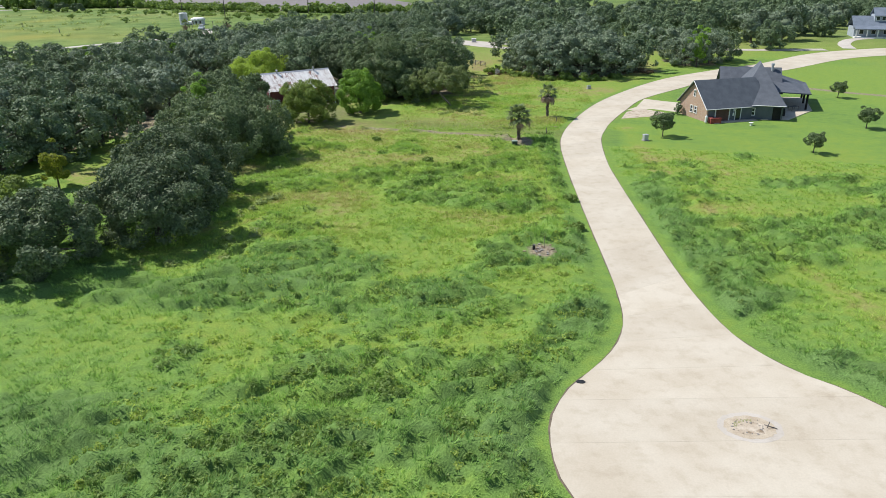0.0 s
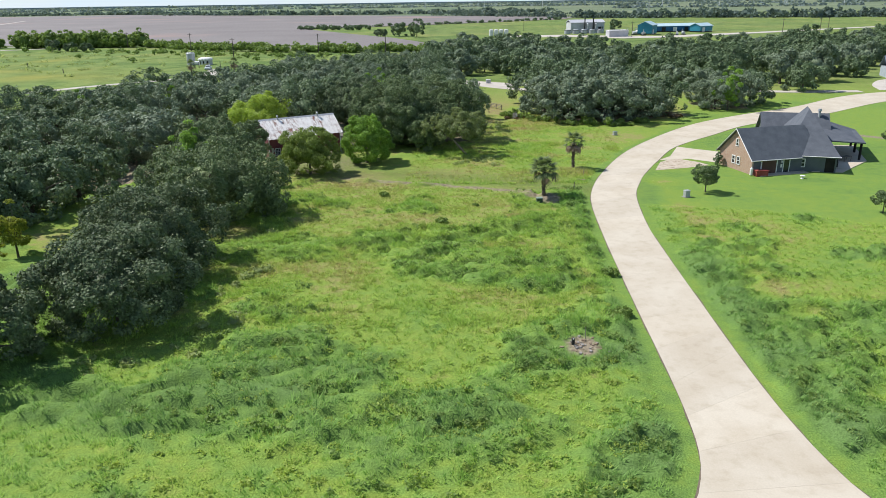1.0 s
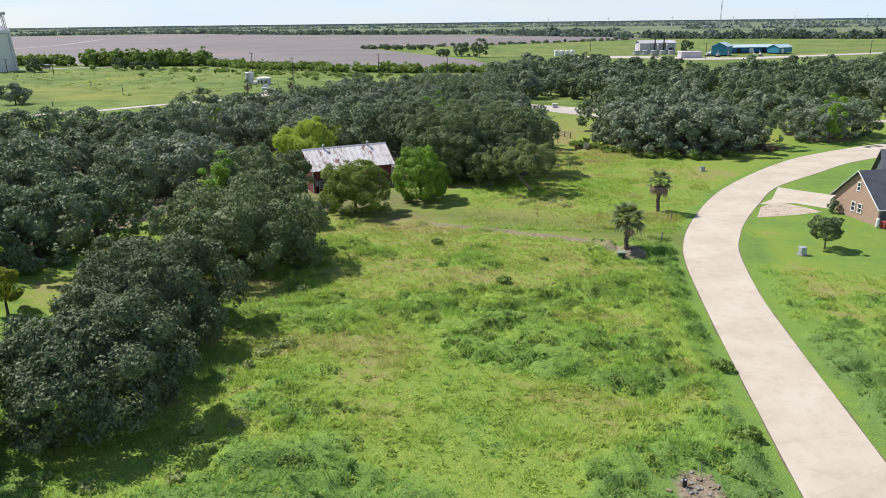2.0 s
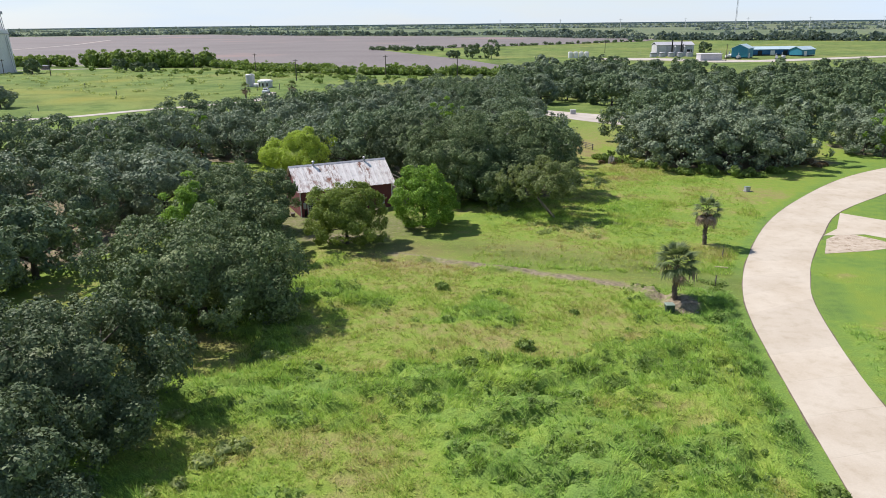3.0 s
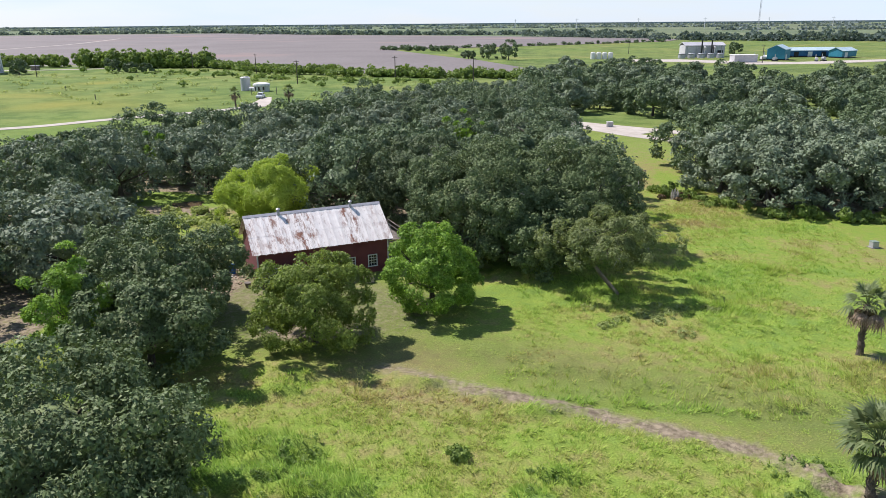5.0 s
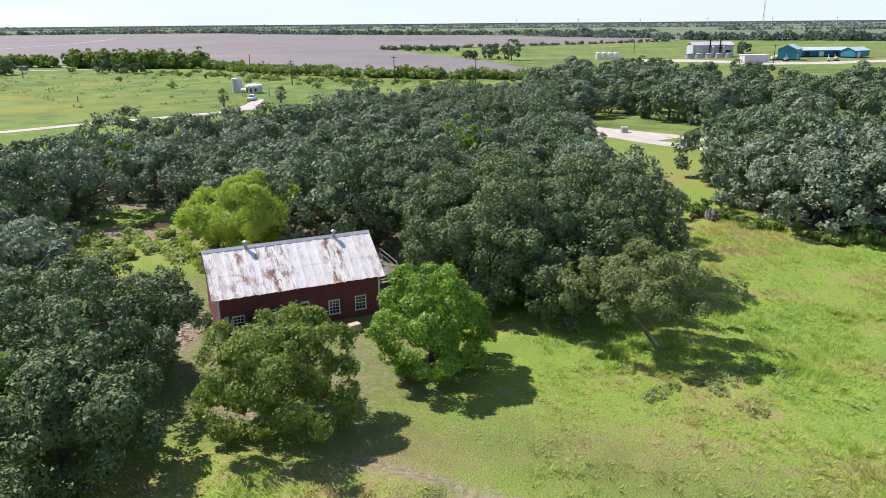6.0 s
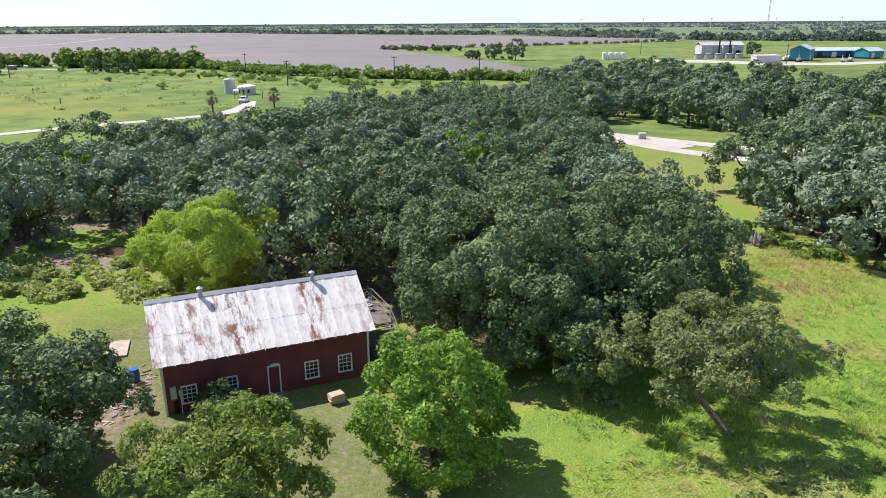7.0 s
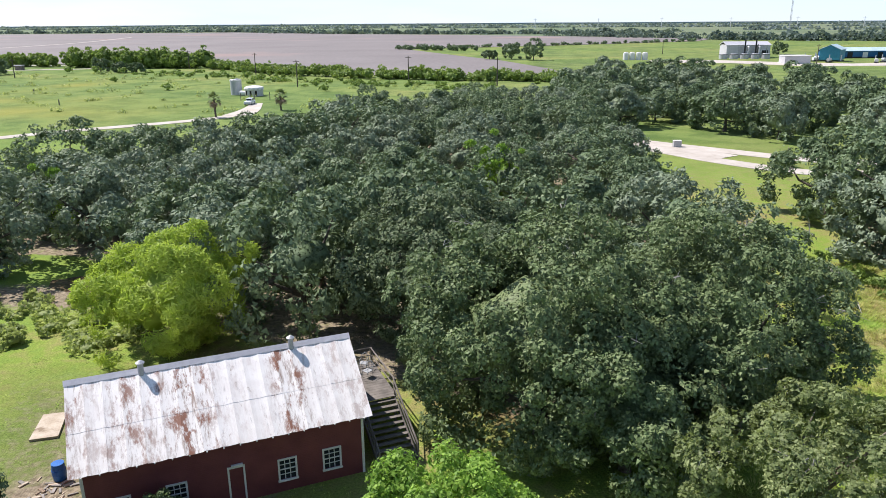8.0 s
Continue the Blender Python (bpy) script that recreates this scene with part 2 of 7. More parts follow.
def brickwork():
    m, nodes, links, bsdf = shader("brickwork")
    split = nodes.new("ShaderNodeSeparateXYZ")
    links.new(nodes.new("ShaderNodeTexCoord").outputs["Object"], split.inputs[0])
    join = nodes.new("ShaderNodeCombineXYZ")
    links.new(split.outputs[1], join.inputs[0])
    links.new(split.outputs[2], join.inputs[1])
    tc = join.outputs[0]
    b = nodes.new("ShaderNodeTexBrick")
    b.inputs["Color1"].default_value, b.inputs["Color2"].default_value = (0.34, 0.2, 0.135, 1), (0.43, 0.29, 0.2, 1)
    b.inputs["Mortar"].default_value = (0.42, 0.38, 0.33, 1)
    b.inputs["Scale"].default_value = 1.0
    b.inputs["Brick Width"].default_value, b.inputs["Row Height"].default_value, b.inputs["Mortar Size"].default_value = 0.24, 0.08, 0.006
    links.new(tc, b.inputs["Vector"])
    col = mixer(nodes, links, 0.3, b.outputs["Color"], mixer(nodes, links, noise_out(nodes, links, 3, 5), (0.6, 0.55, 0.55), (1, 1, 1)), "MULTIPLY")
    links.new(col, bsdf.inputs["Base Color"])
    bsdf.inputs["Roughness"].default_value = 0.85
    return m


def boards(name, a, b, step=6.5, across=False):
    """Painted boards in thin courses, weathered."""
    m, nodes, links, bsdf = shader(name)
    tc = nodes.new("ShaderNodeTexCoord").outputs["Object"]
    w = nodes.new("ShaderNodeTexWave")
    w.bands_direction = "X" if across else "Z"
    w.wave_profile = "SAW"
    w.inputs["Scale"].default_value = step / 6.2832 * 3.14
    links.new(tc, w.inputs["Vector"])
    col = mixer(nodes, links, noise_out(nodes, links, 0.8, 6, 0.35, 0.68, tc), a, b)
    col = mixer(nodes, links, 0.35, col, mixer(nodes, links, noise_out(nodes, links, 12, 4, 0.3, 0.7, tc), (0.6, 0.6, 0.6), (1, 1, 1)), "MULTIPLY")
    links.new(col, bsdf.inputs["Base Color"])
    bsdf.inputs["Roughness"].default_value = 0.75
    bump_in(nodes, links, bsdf, w.outputs["Fac"], 0.5, 0.02)
    return m


def glass(name="window_glass"):
    m, nodes, links, bsdf = shader(name)
    bsdf.inputs["Base Color"].default_value = (0.02, 0.025, 0.03, 1)
    bsdf.inputs["Roughness"].default_value, bsdf.inputs["Specular IOR Level"].default_value = 0.06, 0.6
    return m


GRASS, GROUND = grass_blades(), ground_cover()
ROAD = concrete("road_concrete", (0.5, 0.432, 0.335), (0.56, 0.497, 0.4), (0.74, 0.7, 0.64))
PALE_ROAD = concrete("pale_gravel", (0.47, 0.42, 0.36), (0.55, 0.5, 0.44), (0.66, 0.62, 0.56))
JOINT = mat("joint_soil", (0.12, 0.095, 0.07), (0.19, 0.15, 0.1), 1.5, 18)
PATCH = mat("worn_sand", (0.42, 0.34, 0.25), (0.56, 0.48, 0.38), 1.2, 12, wear=(0.24, 0.18, 0.12), wear_scale=1.3)
JOINT_SAND = mat("brown_earth", (0.42, 0.34, 0.245), (0.52, 0.44, 0.335), 1.2, 12)
WEED_FRESH = foliage("fresh_weeds", (0.33, 0.44, 0.09), (0.6, 0.68, 0.2), (0.45, 0.55, 0.13), 0.5, spec=0.2)
FIELD = mat("ploughed_soil", (0.187, 0.162, 0.153), (0.222, 0.197, 0.186), 0.012, 0.35, bump=0.5, depth=0.2, wear=(0.25, 0.185, 0.165), wear_scale=0.006)
OAK = foliage("oak_leaves", (0.131, 0.193, 0.0969), (0.244, 0.31, 0.171), (0.197, 0.262, 0.148), 0.14, spec=0.16, leaf=0.2, gap=0.7)
OAK_GREY = foliage("grey_oak_leaves", (0.194, 0.256, 0.166), (0.338, 0.394, 0.263), (0.278, 0.334, 0.232), 0.14, spec=0.16, leaf=0.2, gap=0.7)
FIELD_OAK = foliage("field_oak_leaves", (0.103, 0.149, 0.0721), (0.232, 0.281, 0.15), (0.153, 0.202, 0.108), 0.12, spec=0.16, leaf=0.13, gap=0.68)
GREAT_OAK = foliage("great_oak_leaves", (0.124, 0.182, 0.0744), (0.272, 0.33, 0.157), (0.188, 0.251, 0.118), 0.12, spec=0.16, leaf=0.13, gap=0.68)
BRIGHT = foliage("bright_leaves", (0.187, 0.346, 0.0473), (0.429, 0.626, 0.116), (0.308, 0.497, 0.0788), 0.4, leaf=0.12, gap=0.58)
OLIVE = foliage("olive_leaves", (0.18, 0.258, 0.05), (0.42, 0.51, 0.138), (0.29, 0.374, 0.09), 0.42, leaf=0.12, gap=0.58)
WILLOW = foliage("willow_leaves", (0.33, 0.45, 0.06), (0.56, 0.68, 0.13), (0.44, 0.56, 0.1), 0.45)
OLIVE_GREY = foliage("grey_green_leaves", (0.187, 0.242, 0.0935), (0.442, 0.501, 0.238), (0.297, 0.357, 0.153), 0.44, leaf=0.12, gap=0.58)
WEED = foliage("weed_leaves", (0.32, 0.39, 0.14), (0.56, 0.62, 0.29), (0.43, 0.5, 0.21), 0.5, spec=0.2)
WEED_BLUE = foliage("meadow_weeds", (0.19, 0.29, 0.075), (0.38, 0.49, 0.17), (0.28, 0.385, 0.115), 0.5, spec=0.2)
YELLOW = foliage("yellow_leaves", (0.27, 0.31, 0.04), (0.48, 0.5, 0.09), (0.36, 0.4, 0.06), 0.42, leaf=0.12, gap=0.58)
SCRUB = foliage("scrub_leaves", (0.16, 0.25, 0.05), (0.34, 0.44, 0.13), (0.24, 0.33, 0.09), 0.38)
DRY = foliage("dry_leaves", (0.16, 0.11, 0.06), (0.26, 0.19, 0.11), (0.2, 0.14, 0.08), 0.2)
PALM = foliage("palm_leaves", (0.112, 0.163, 0.06), (0.3, 0.35, 0.168), (0.2, 0.25, 0.108), 0.35, leaf=0)
BARK = mat("bark", (0.075, 0.06, 0.048), (0.14, 0.12, 0.1), 1.5, 9, bump=0.8, depth=0.05)
GREY_BARK = mat("grey_bark", (0.15, 0.125, 0.09), (0.27, 0.24, 0.18), 1.5, 9, bump=0.7, depth=0.04)
PALE_BARK = mat("lichen_bark", (0.3, 0.28, 0.25), (0.46, 0.44, 0.4), 2.5, 12, bump=0.5, depth=0.02)
PALM_BARK = mat("palm_bark", (0.09, 0.075, 0.06), (0.17, 0.14, 0.11), 4, 14, bump=0.9, depth=0.06)
TIN = rusty_tin()
BARN_RED = boards("barn_red", (0.15, 0.036, 0.044), (0.205, 0.056, 0.06))
WHITE = mat("white_paint", (0.72, 0.71, 0.69), (0.8, 0.79, 0.77), 1.0, 20, 0.6)
GREY_METAL = mat("grey_metal", (0.42, 0.43, 0.44), (0.5, 0.51, 0.52), 1.0, 20, 0.45, 0.3)
# near-black: unlit depth of openings put into colour; also the dark patio posts
DARK = mat("dark_interior", (0.012, 0.012, 0.012), (0.025, 0.022, 0.02), 1.0, 12, 0.9)
GLASS = glass()
SHINGLE = mat("slate_shingle", (0.09, 0.1, 0.118), (0.12, 0.13, 0.15), 0.8, 9, 0.75, bump=0.5, depth=0.02)
BRICK = brickwork()
SIDING = boards("grey_siding", (0.085, 0.1, 0.115), (0.115, 0.13, 0.145))
BROWN_WOOD = boards("brown_boards", (0.075, 0.035, 0.025), (0.11, 0.055, 0.04), across=True)
RED_PAINT = mat("faded_red", (0.25, 0.05, 0.04), (0.34, 0.09, 0.07), 1.5, 12)
OLD_WOOD = mat("weathered_wood", (0.14, 0.125, 0.11), (0.24, 0.215, 0.19), 1.2, 14, 0.85, bump=0.5, depth=0.02)
PALE_WOOD = mat("pale_timber", (0.5, 0.39, 0.28), (0.62, 0.5, 0.37), 2, 15)
BLUE = mat("blue_plastic", (0.02, 0.12, 0.42), (0.03, 0.17, 0.5), 2, 20, 0.4)
GREEN_BOX = mat("green_enamel", (0.035, 0.06, 0.045), (0.055, 0.085, 0.065), 2, 15, 0.5)
PALE_GREEN = mat("pale_green_lid", (0.2, 0.26, 0.21), (0.27, 0.33, 0.27), 2, 15, 0.5)
BLACK = mat("black_plastic", (0.012, 0.012, 0.013), (0.03, 0.03, 0.032), 3, 20, 0.5)
STONE = mat("grey_stone", (0.2, 0.185, 0.165), (0.36, 0.33, 0.3), 2.5, 14, bump=0.6, depth=0.02)
MULCH = mat("dead_fronds", (0.22, 0.15, 0.1), (0.36, 0.27, 0.19), 2.5, 10, bump=0.8, depth=0.05)
TEAL = mat("teal_sheet", (0.03, 0.2, 0.3), (0.045, 0.26, 0.38), 0.2, 3, 0.5)
DEEP_BLUE = mat("blue_sheet", (0.015, 0.1, 0.26), (0.03, 0.15, 0.33), 0.2, 3, 0.5)
SILVER = mat("silver_sheet", (0.5, 0.49, 0.51), (0.6, 0.59, 0.61), 0.15, 3, 0.45, 0.1)
WATER = mat("muddy_water", (0.1, 0.07, 0.04), (0.14, 0.1, 0.06), 0.3, 4, 0.15)
# distant foliage and horizon: bluish air haze is put into these base colours
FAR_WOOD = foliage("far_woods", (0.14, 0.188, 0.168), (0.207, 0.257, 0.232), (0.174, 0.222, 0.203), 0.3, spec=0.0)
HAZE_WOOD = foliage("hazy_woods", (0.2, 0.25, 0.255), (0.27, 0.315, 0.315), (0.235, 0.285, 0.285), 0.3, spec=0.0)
DISTANCE = mat("hazed_far_country", (0.22, 0.29, 0.33), (0.27, 0.34, 0.38), 0.002, 0.02)
CAR_WHITE = mat("white_enamel", (0.75, 0.76, 0.78), (0.8, 0.81, 0.83), 1, 12, 0.25)
TYRE = mat("tyre_rubber", (0.015, 0.015, 0.015), (0.03, 0.03, 0.03), 3, 20)


# ---------------------------------------------------------------- mesh tools
class Geo:
    """Gathers boxes, tubes, prisms and faces into one mesh."""

    def __init__(self):
        self.v, self.f = [], []

    def add(self, verts, faces):
        n = len(self.v)
        self.v += [tuple(p) for p in verts]
        self.f += [tuple(i + n for i in f) for f in faces]
        return self

    def box(self, c, s, rz=0.0, cut=0.0):
        """A box of size s with its middle at c; cut: width of the chamfer on its upright and top edges."""
        hx, hy, hz = s[0] / 2, s[1] / 2, s[2] / 2
        k = min(cut, hx * 0.9, hy * 0.9, hz * 0.9)
        if k > 0:
            ring = lambda a, b: [(-a + k, -b), (a - k, -b), (a, -b + k), (a, b - k), (a - k, b), (-a + k, b), (-a, b - k), (-a, -b + k)]
            low, mid, top = ring(hx, hy), ring(hx, hy), [(x * (1 - k / hx), y * (1 - k / hy)) for x, y in ring(hx, hy)]
            vs = [(x, y, -hz) for x, y in low] + [(x, y, hz - k) for x, y in mid] + [(x, y, hz) for x, y in top]
            fs = [tuple(range(7, -1, -1)), tuple(range(16, 24))]
            for lv in (0, 8):
                fs += [(lv + i, lv + (i + 1) % 8, lv + 8 + (i + 1) % 8, lv + 8 + i) for i in range(8)]
        else:
            vs = [(x, y, z) for z in (-hz, hz) for x, y in ((-hx, -hy), (hx, -hy), (hx, hy), (-hx, hy))]
            fs = [(3, 2, 1, 0), (4, 5, 6, 7), (0, 1, 5, 4), (1, 2, 6, 5), (2, 3, 7, 6), (3, 0, 4, 7)]
        ca, sa = math.cos(rz), math.sin(rz)
        return self.add([(c[0] + x * ca - y * sa, c[1] + x * sa + y * ca, c[2] + z) for x, y, z in vs], fs)

    def tube(self, pts, radii, sides=8, caps=True):
        pts = [Vector(p) for p in pts]
        vs, fs = [], []
        for i, p in enumerate(pts):
            d = (pts[min(i + 1, len(pts) - 1)] - pts[max(i - 1, 0)]).normalized()
            side = d.cross(Vector((0, 0, 1)) if abs(d.z) < 0.9 else Vector((1, 0, 0))).normalized()
            up = side.cross(d)
            r = radii[i] if hasattr(radii, "__len__") else radii
            vs += [p + (side * math.cos(6.28319 * k / sides) + up * math.sin(6.28319 * k / sides)) * r for k in range(sides)]
        for i in range(len(pts) - 1):
            for k in range(sides):
                a, b = i * sides + k, i * sides + (k + 1) % sides
                fs.append((a, b, b + sides, a + sides))
        if caps:
            fs.append(tuple(range(sides - 1, -1, -1)))
            fs.append(tuple(range(len(vs) - sides, len(vs))))
        return self.add(vs, fs)

    def prism(self, poly, z0, z1):
        n = len(poly)
        vs = [(x, y, z0) for x, y in poly] + [(x, y, z1) for x, y in poly]
        fs = [tuple(range(n - 1, -1, -1)), tuple(range(n, 2 * n))] + [(i, (i + 1) % n, n + (i + 1) % n, n + i) for i in range(n)]
        return self.add(vs, fs)

    def slab(self, pts, thick):
        """A sheet through pts (3 or more corners, seen from above counterclockwise), thick downwards."""
        n = len(pts)
        vs = [Vector(p) for p in pts] + [Vector(p) - Vector((0, 0, thick)) for p in pts]
        return self.add(vs, [tuple(range(n)), tuple(range(2 * n - 1, n - 1, -1))] + [(i, n + i, n + (i + 1) % n, (i + 1) % n) for i in range(n)])

    def moved(self, m):
        self.v = [tuple(m @ Vector(p)) for p in self.v]
        return self

    def mesh(self, name, material, smooth=False):
        me = bpy.data.meshes.new(name)
        me.from_pydata(self.v, [], self.f)
        me.materials.append(material)
        if smooth:
            me.polygons.foreach_set("use_smooth", [True] * len(me.polygons))
        me.update()
        return me


def np_mesh(name, verts, faces, material, smooth=False):
    """A mesh from arrays; all faces have the same number of corners."""
    me = bpy.data.meshes.new(name)
    verts, faces = np.asarray(verts, np.float32), np.asarray(faces, np.int32)
    me.vertices.add(len(verts))
    me.vertices.foreach_set("co", verts.ravel())
    me.loops.add(faces.size)
    me.loops.foreach_set("vertex_index", faces.ravel())
    me.polygons.add(len(faces))
    me.polygons.foreach_set("loop_start", np.arange(0, faces.size, faces.shape[1], dtype=np.int32))
    if smooth:
        me.polygons.foreach_set("use_smooth", np.ones(len(faces), bool))
    me.materials.append(material)
    me.update(calc_edges=True)
    return me


def part(name, geo, material, parent, label=""):
    """One mesh as a part of a thing. geo: a Geo or a ready mesh."""
    me = geo.mesh(name, material) if isinstance(geo, Geo) else geo
    ob = new(name, me)
    ob.parent = parent
    return tagged(ob, label)


def thing(name, label, category, x=0, y=0, z=0, turn=0.0, group="", kind=""):
    ob = new(name)
    ob.matrix_basis = pose(x, y, z, 0, 0, turn)
    ob.empty_display_size = 0.3
    return tagged(ob, label, category, group, kind)


def solid(name, geo, material, label, category="", kind="", group=""):
    return tagged(new(name, geo.mesh(name, material) if isinstance(geo, Geo) else geo), label, category, group, kind)


def curve_through(pts, n):
    """n points spread evenly along a smooth curve through pts."""
    p = np.array(pts, float)
    p = np.vstack([2 * p[0] - p[1], p, 2 * p[-1] - p[-2]])
    fine = []
    for i in range(1, len(p) - 2):
        for t in np.linspace(0, 1, 12, endpoint=False):
            fine.append(0.5 * (2 * p[i] + (p[i + 1] - p[i - 1]) * t + (2 * p[i - 1] - 5 * p[i] + 4 * p[i + 1] - p[i + 2]) * t * t + (3 * p[i] - p[i - 1] - 3 * p[i + 1] + p[i + 2]) * t ** 3))
    fine = np.array(fine + [p[-2]])
    s = np.concatenate([[0], np.cumsum(np.linalg.norm(np.diff(fine, axis=0), axis=1))])
    q = np.linspace(0, s[-1], n)
    return np.stack([np.interp(q, s, fine[:, k]) for k in range(p.shape[1])], 1)


def value_noise(x, y, size, seed):
    """Smooth noise, 0 to 1, with features of about the given size in metres."""
    u, v = x / size, y / size
    i, j = np.floor(u).astype(np.int64), np.floor(v).astype(np.int64)
    fu, fv = u - i, v - j
    fu, fv = fu * fu * (3 - 2 * fu), fv * fv * (3 - 2 * fv)

    def at(a, b):
        h = (a * 374761393 + b * 668265263 + seed * 974634777) & 0xFFFFFFFF
        h = ((h ^ (h >> 13)) * 1274126177) & 0xFFFFFFFF
        return ((h ^ (h >> 16)) & 0xFFFF) / 65535.0

    return (at(i, j) * (1 - fu) + at(i + 1, j) * fu) * (1 - fv) + (at(i, j + 1) * (1 - fu) + at(i + 1, j + 1) * fu) * fv


def layered(x, y, size, seed, octaves=3):
    total, weight = 0.0, 0.0
    for k in range(octaves):
        total = total + value_noise(x + 17.3 * k, y - 9.1 * k, size / 2 ** k, seed + k) * 0.55 ** k
        weight += 0.55 ** k
    return total / weight


def inside(x, y, poly):
    """Which of the points lie in the polygon."""
    hit = np.zeros(np.shape(x), bool)
    for (xa, ya), (xb, yb) in zip(poly, poly[1:] + poly[:1]):
        if ya != yb:
            hit ^= ((ya > y) != (yb > y)) & (x < (xb - xa) * (y - ya) / (yb - ya) + xa)
    return hit


def line_distance(x, y, pts):
    """Distance to a polyline."""
    best = np.full(np.shape(x), 1e9)
    for (xa, ya), (xb, yb) in zip(pts[:-1], pts[1:]):
        dx, dy = xb - xa, yb - ya
        t = np.clip(((x - xa) * dx + (y - ya) * dy) / max(dx * dx + dy * dy, 1e-9), 0, 1)
        best = np.minimum(best, np.hypot(x - xa - t * dx, y - ya - t * dy))
    return best


def ramp01(v, lo, hi):
    return np.clip((v - lo) / (hi - lo), 0, 1)


# ---------------------------------------------------------------- the plan: roads and ground
# left and right edge of the street, from the turning circle outwards
EDGES = [
    (16.5, 25.4, 17.5, 25.4), (11, 26.9, 23, 27), (7, 30.2, 27, 30.5), (5.1, 33.9, 28.0, 34.5), (4.7, 37.2, 27.2, 38),
    (5.1, 40.2, 25.6, 41.2), (6.3, 42.9, 24.0, 43.4), (7.7, 44.8, 21.9, 45.5), (9.4, 47.0, 20.4, 48.0), (10.9, 49.6, 19.4, 50.8),
    (11.9, 53.0, 18.75, 55.4), (12.3, 57.0, 18.45, 61.0), (12.5, 63, 18.4, 68), (12.6, 73.2, 18.45, 75), (12.8, 85.7, 18.55, 88),
    (13.1, 97, 18.85, 99), (13.6, 107.6, 20.2, 112.0), (14.7, 115.2, 22.2, 119.6), (17.2, 124.2, 24.3, 125.6), (22.3, 137.5, 28.4, 135),
    (28.3, 149, 34.2, 146.5), (38, 163.5, 44.5, 158.5), (47, 174, 53, 168), (60, 184.8, 63, 175.5), (74.3, 195, 77, 184),
    (92.8, 212.5, 99.5, 203), (109, 222, 118, 211), (135, 230, 145, 217), (170, 236, 174, 220),
]
street = curve_through(EDGES, 193)
street_mid = (street[:, :2] + street[:, 2:]) / 2
STREET_POLY = [tuple(p) for p in street[::2, :2]] + [tuple(p) for p in street[::-2, 2:]]
STREET_LINE = [tuple(p) for p in street[::4, :2]], [tuple(p) for p in street[::4, 2:]]
DRIVE = [(28.6, 135.2), (31.2, 138.4), (34.4, 146.5), (37.2, 144.2), (40.3, 142.0), (47.0, 141.5), (46.2, 133.5), (37.4, 133.2), (33.6, 136.2)]
GRAVEL = [(26.3, 127.8), (28.4, 133.6), (31.3, 136.9), (34.6, 133.6), (35.6, 131.4), (31.5, 129.4)]
TRACK = [(-21, 122.5), (-15.4, 120.3), (-8.7, 118.6), (-2.6, 116.8), (3, 115), (6.7, 111.5)]
MOWN_EDGE = [(20, 108), (27, 106.5), (34, 105), (44, 100), (60, 96), (85, 92)]
YARD = [(-46, 128), (-37, 118), (-24, 121), (-14, 126), (-13, 140), (-24, 144), (-28, 152), (-42, 156), (-56, 152)]
WOODS_MAIN = [(-112, 120), (-75, 125), (-57, 112), (-50, 122), (-52, 136), (-66, 148), (-70, 158), (-70, 174), (-54, 173), (-46, 161), (-35, 157), (-26, 154), (-13, 149), (-3, 152), (-4, 166), (-6, 190), (-8, 212), (-9, 236), (-15, 262), (-20, 282), (-34, 296), (-50, 292), (-58, 260), (-62, 232), (-70, 206), (-86, 214), (-89, 200), (-104, 166)]
WOODS_WEST = [(-112, 72), (-68, 84), (-62, 98), (-57, 112), (-75, 125), (-112, 120)]
WOODS_EAST = [(13.5, 193), (14, 182), (17.5, 176), (30, 173.5), (38, 179), (42, 190), (40, 202), (30, 208), (14, 204)]
WOODS_SECOND = [(51, 200), (55, 191.5), (61, 191.5), (68, 201), (65, 208), (53, 208)]
WOODS_NORTH = [(-12, 277), (6, 279), (18, 271), (25, 258), (48, 245), (90, 239), (110, 256), (120, 278), (165, 300), (240, 330), (230, 400), (130, 385), (104, 352), (70, 328), (42, 350), (24, 392), (-8, 398), (-22, 330)]


def street_gap(x, y):
    """Distance from the street's edge; below 0 on it."""
    d = np.minimum(line_distance(x, y, STREET_LINE[0]), line_distance(x, y, STREET_LINE[1]))
    return np.where(inside(x, y, STREET_POLY), -d, d)


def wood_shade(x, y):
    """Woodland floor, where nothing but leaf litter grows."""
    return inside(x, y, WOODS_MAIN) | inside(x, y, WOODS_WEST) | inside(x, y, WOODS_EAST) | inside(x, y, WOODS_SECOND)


def mown_gap(x, y):
    """Distance south of the line where the house's lawn ends."""
    xs, ys = zip(*MOWN_EDGE)
    return np.interp(x, xs, ys) - y


def weedy(x, y):
    """Where rank blue-green weeds stand in hummocks; elsewhere the grass is short, even and yellow-green."""
    u, v = x * 0.75 + y * 0.3, y * 1.25 - x * 0.35
    m = layered(u, v, 8, 41, 4)
    m = m + 0.1 * np.exp(-((x - 6) / 6) ** 2 - ((y - 76) / 14) ** 2) + 0.05 * ramp01(60 - y, 0, 20) * (x < 16) - 0.04 * ramp01(y - 84, 0, 12)
    return ramp01(m, 0.45 - 0.03 * ramp01(84 - y, 0, 10), 0.57)


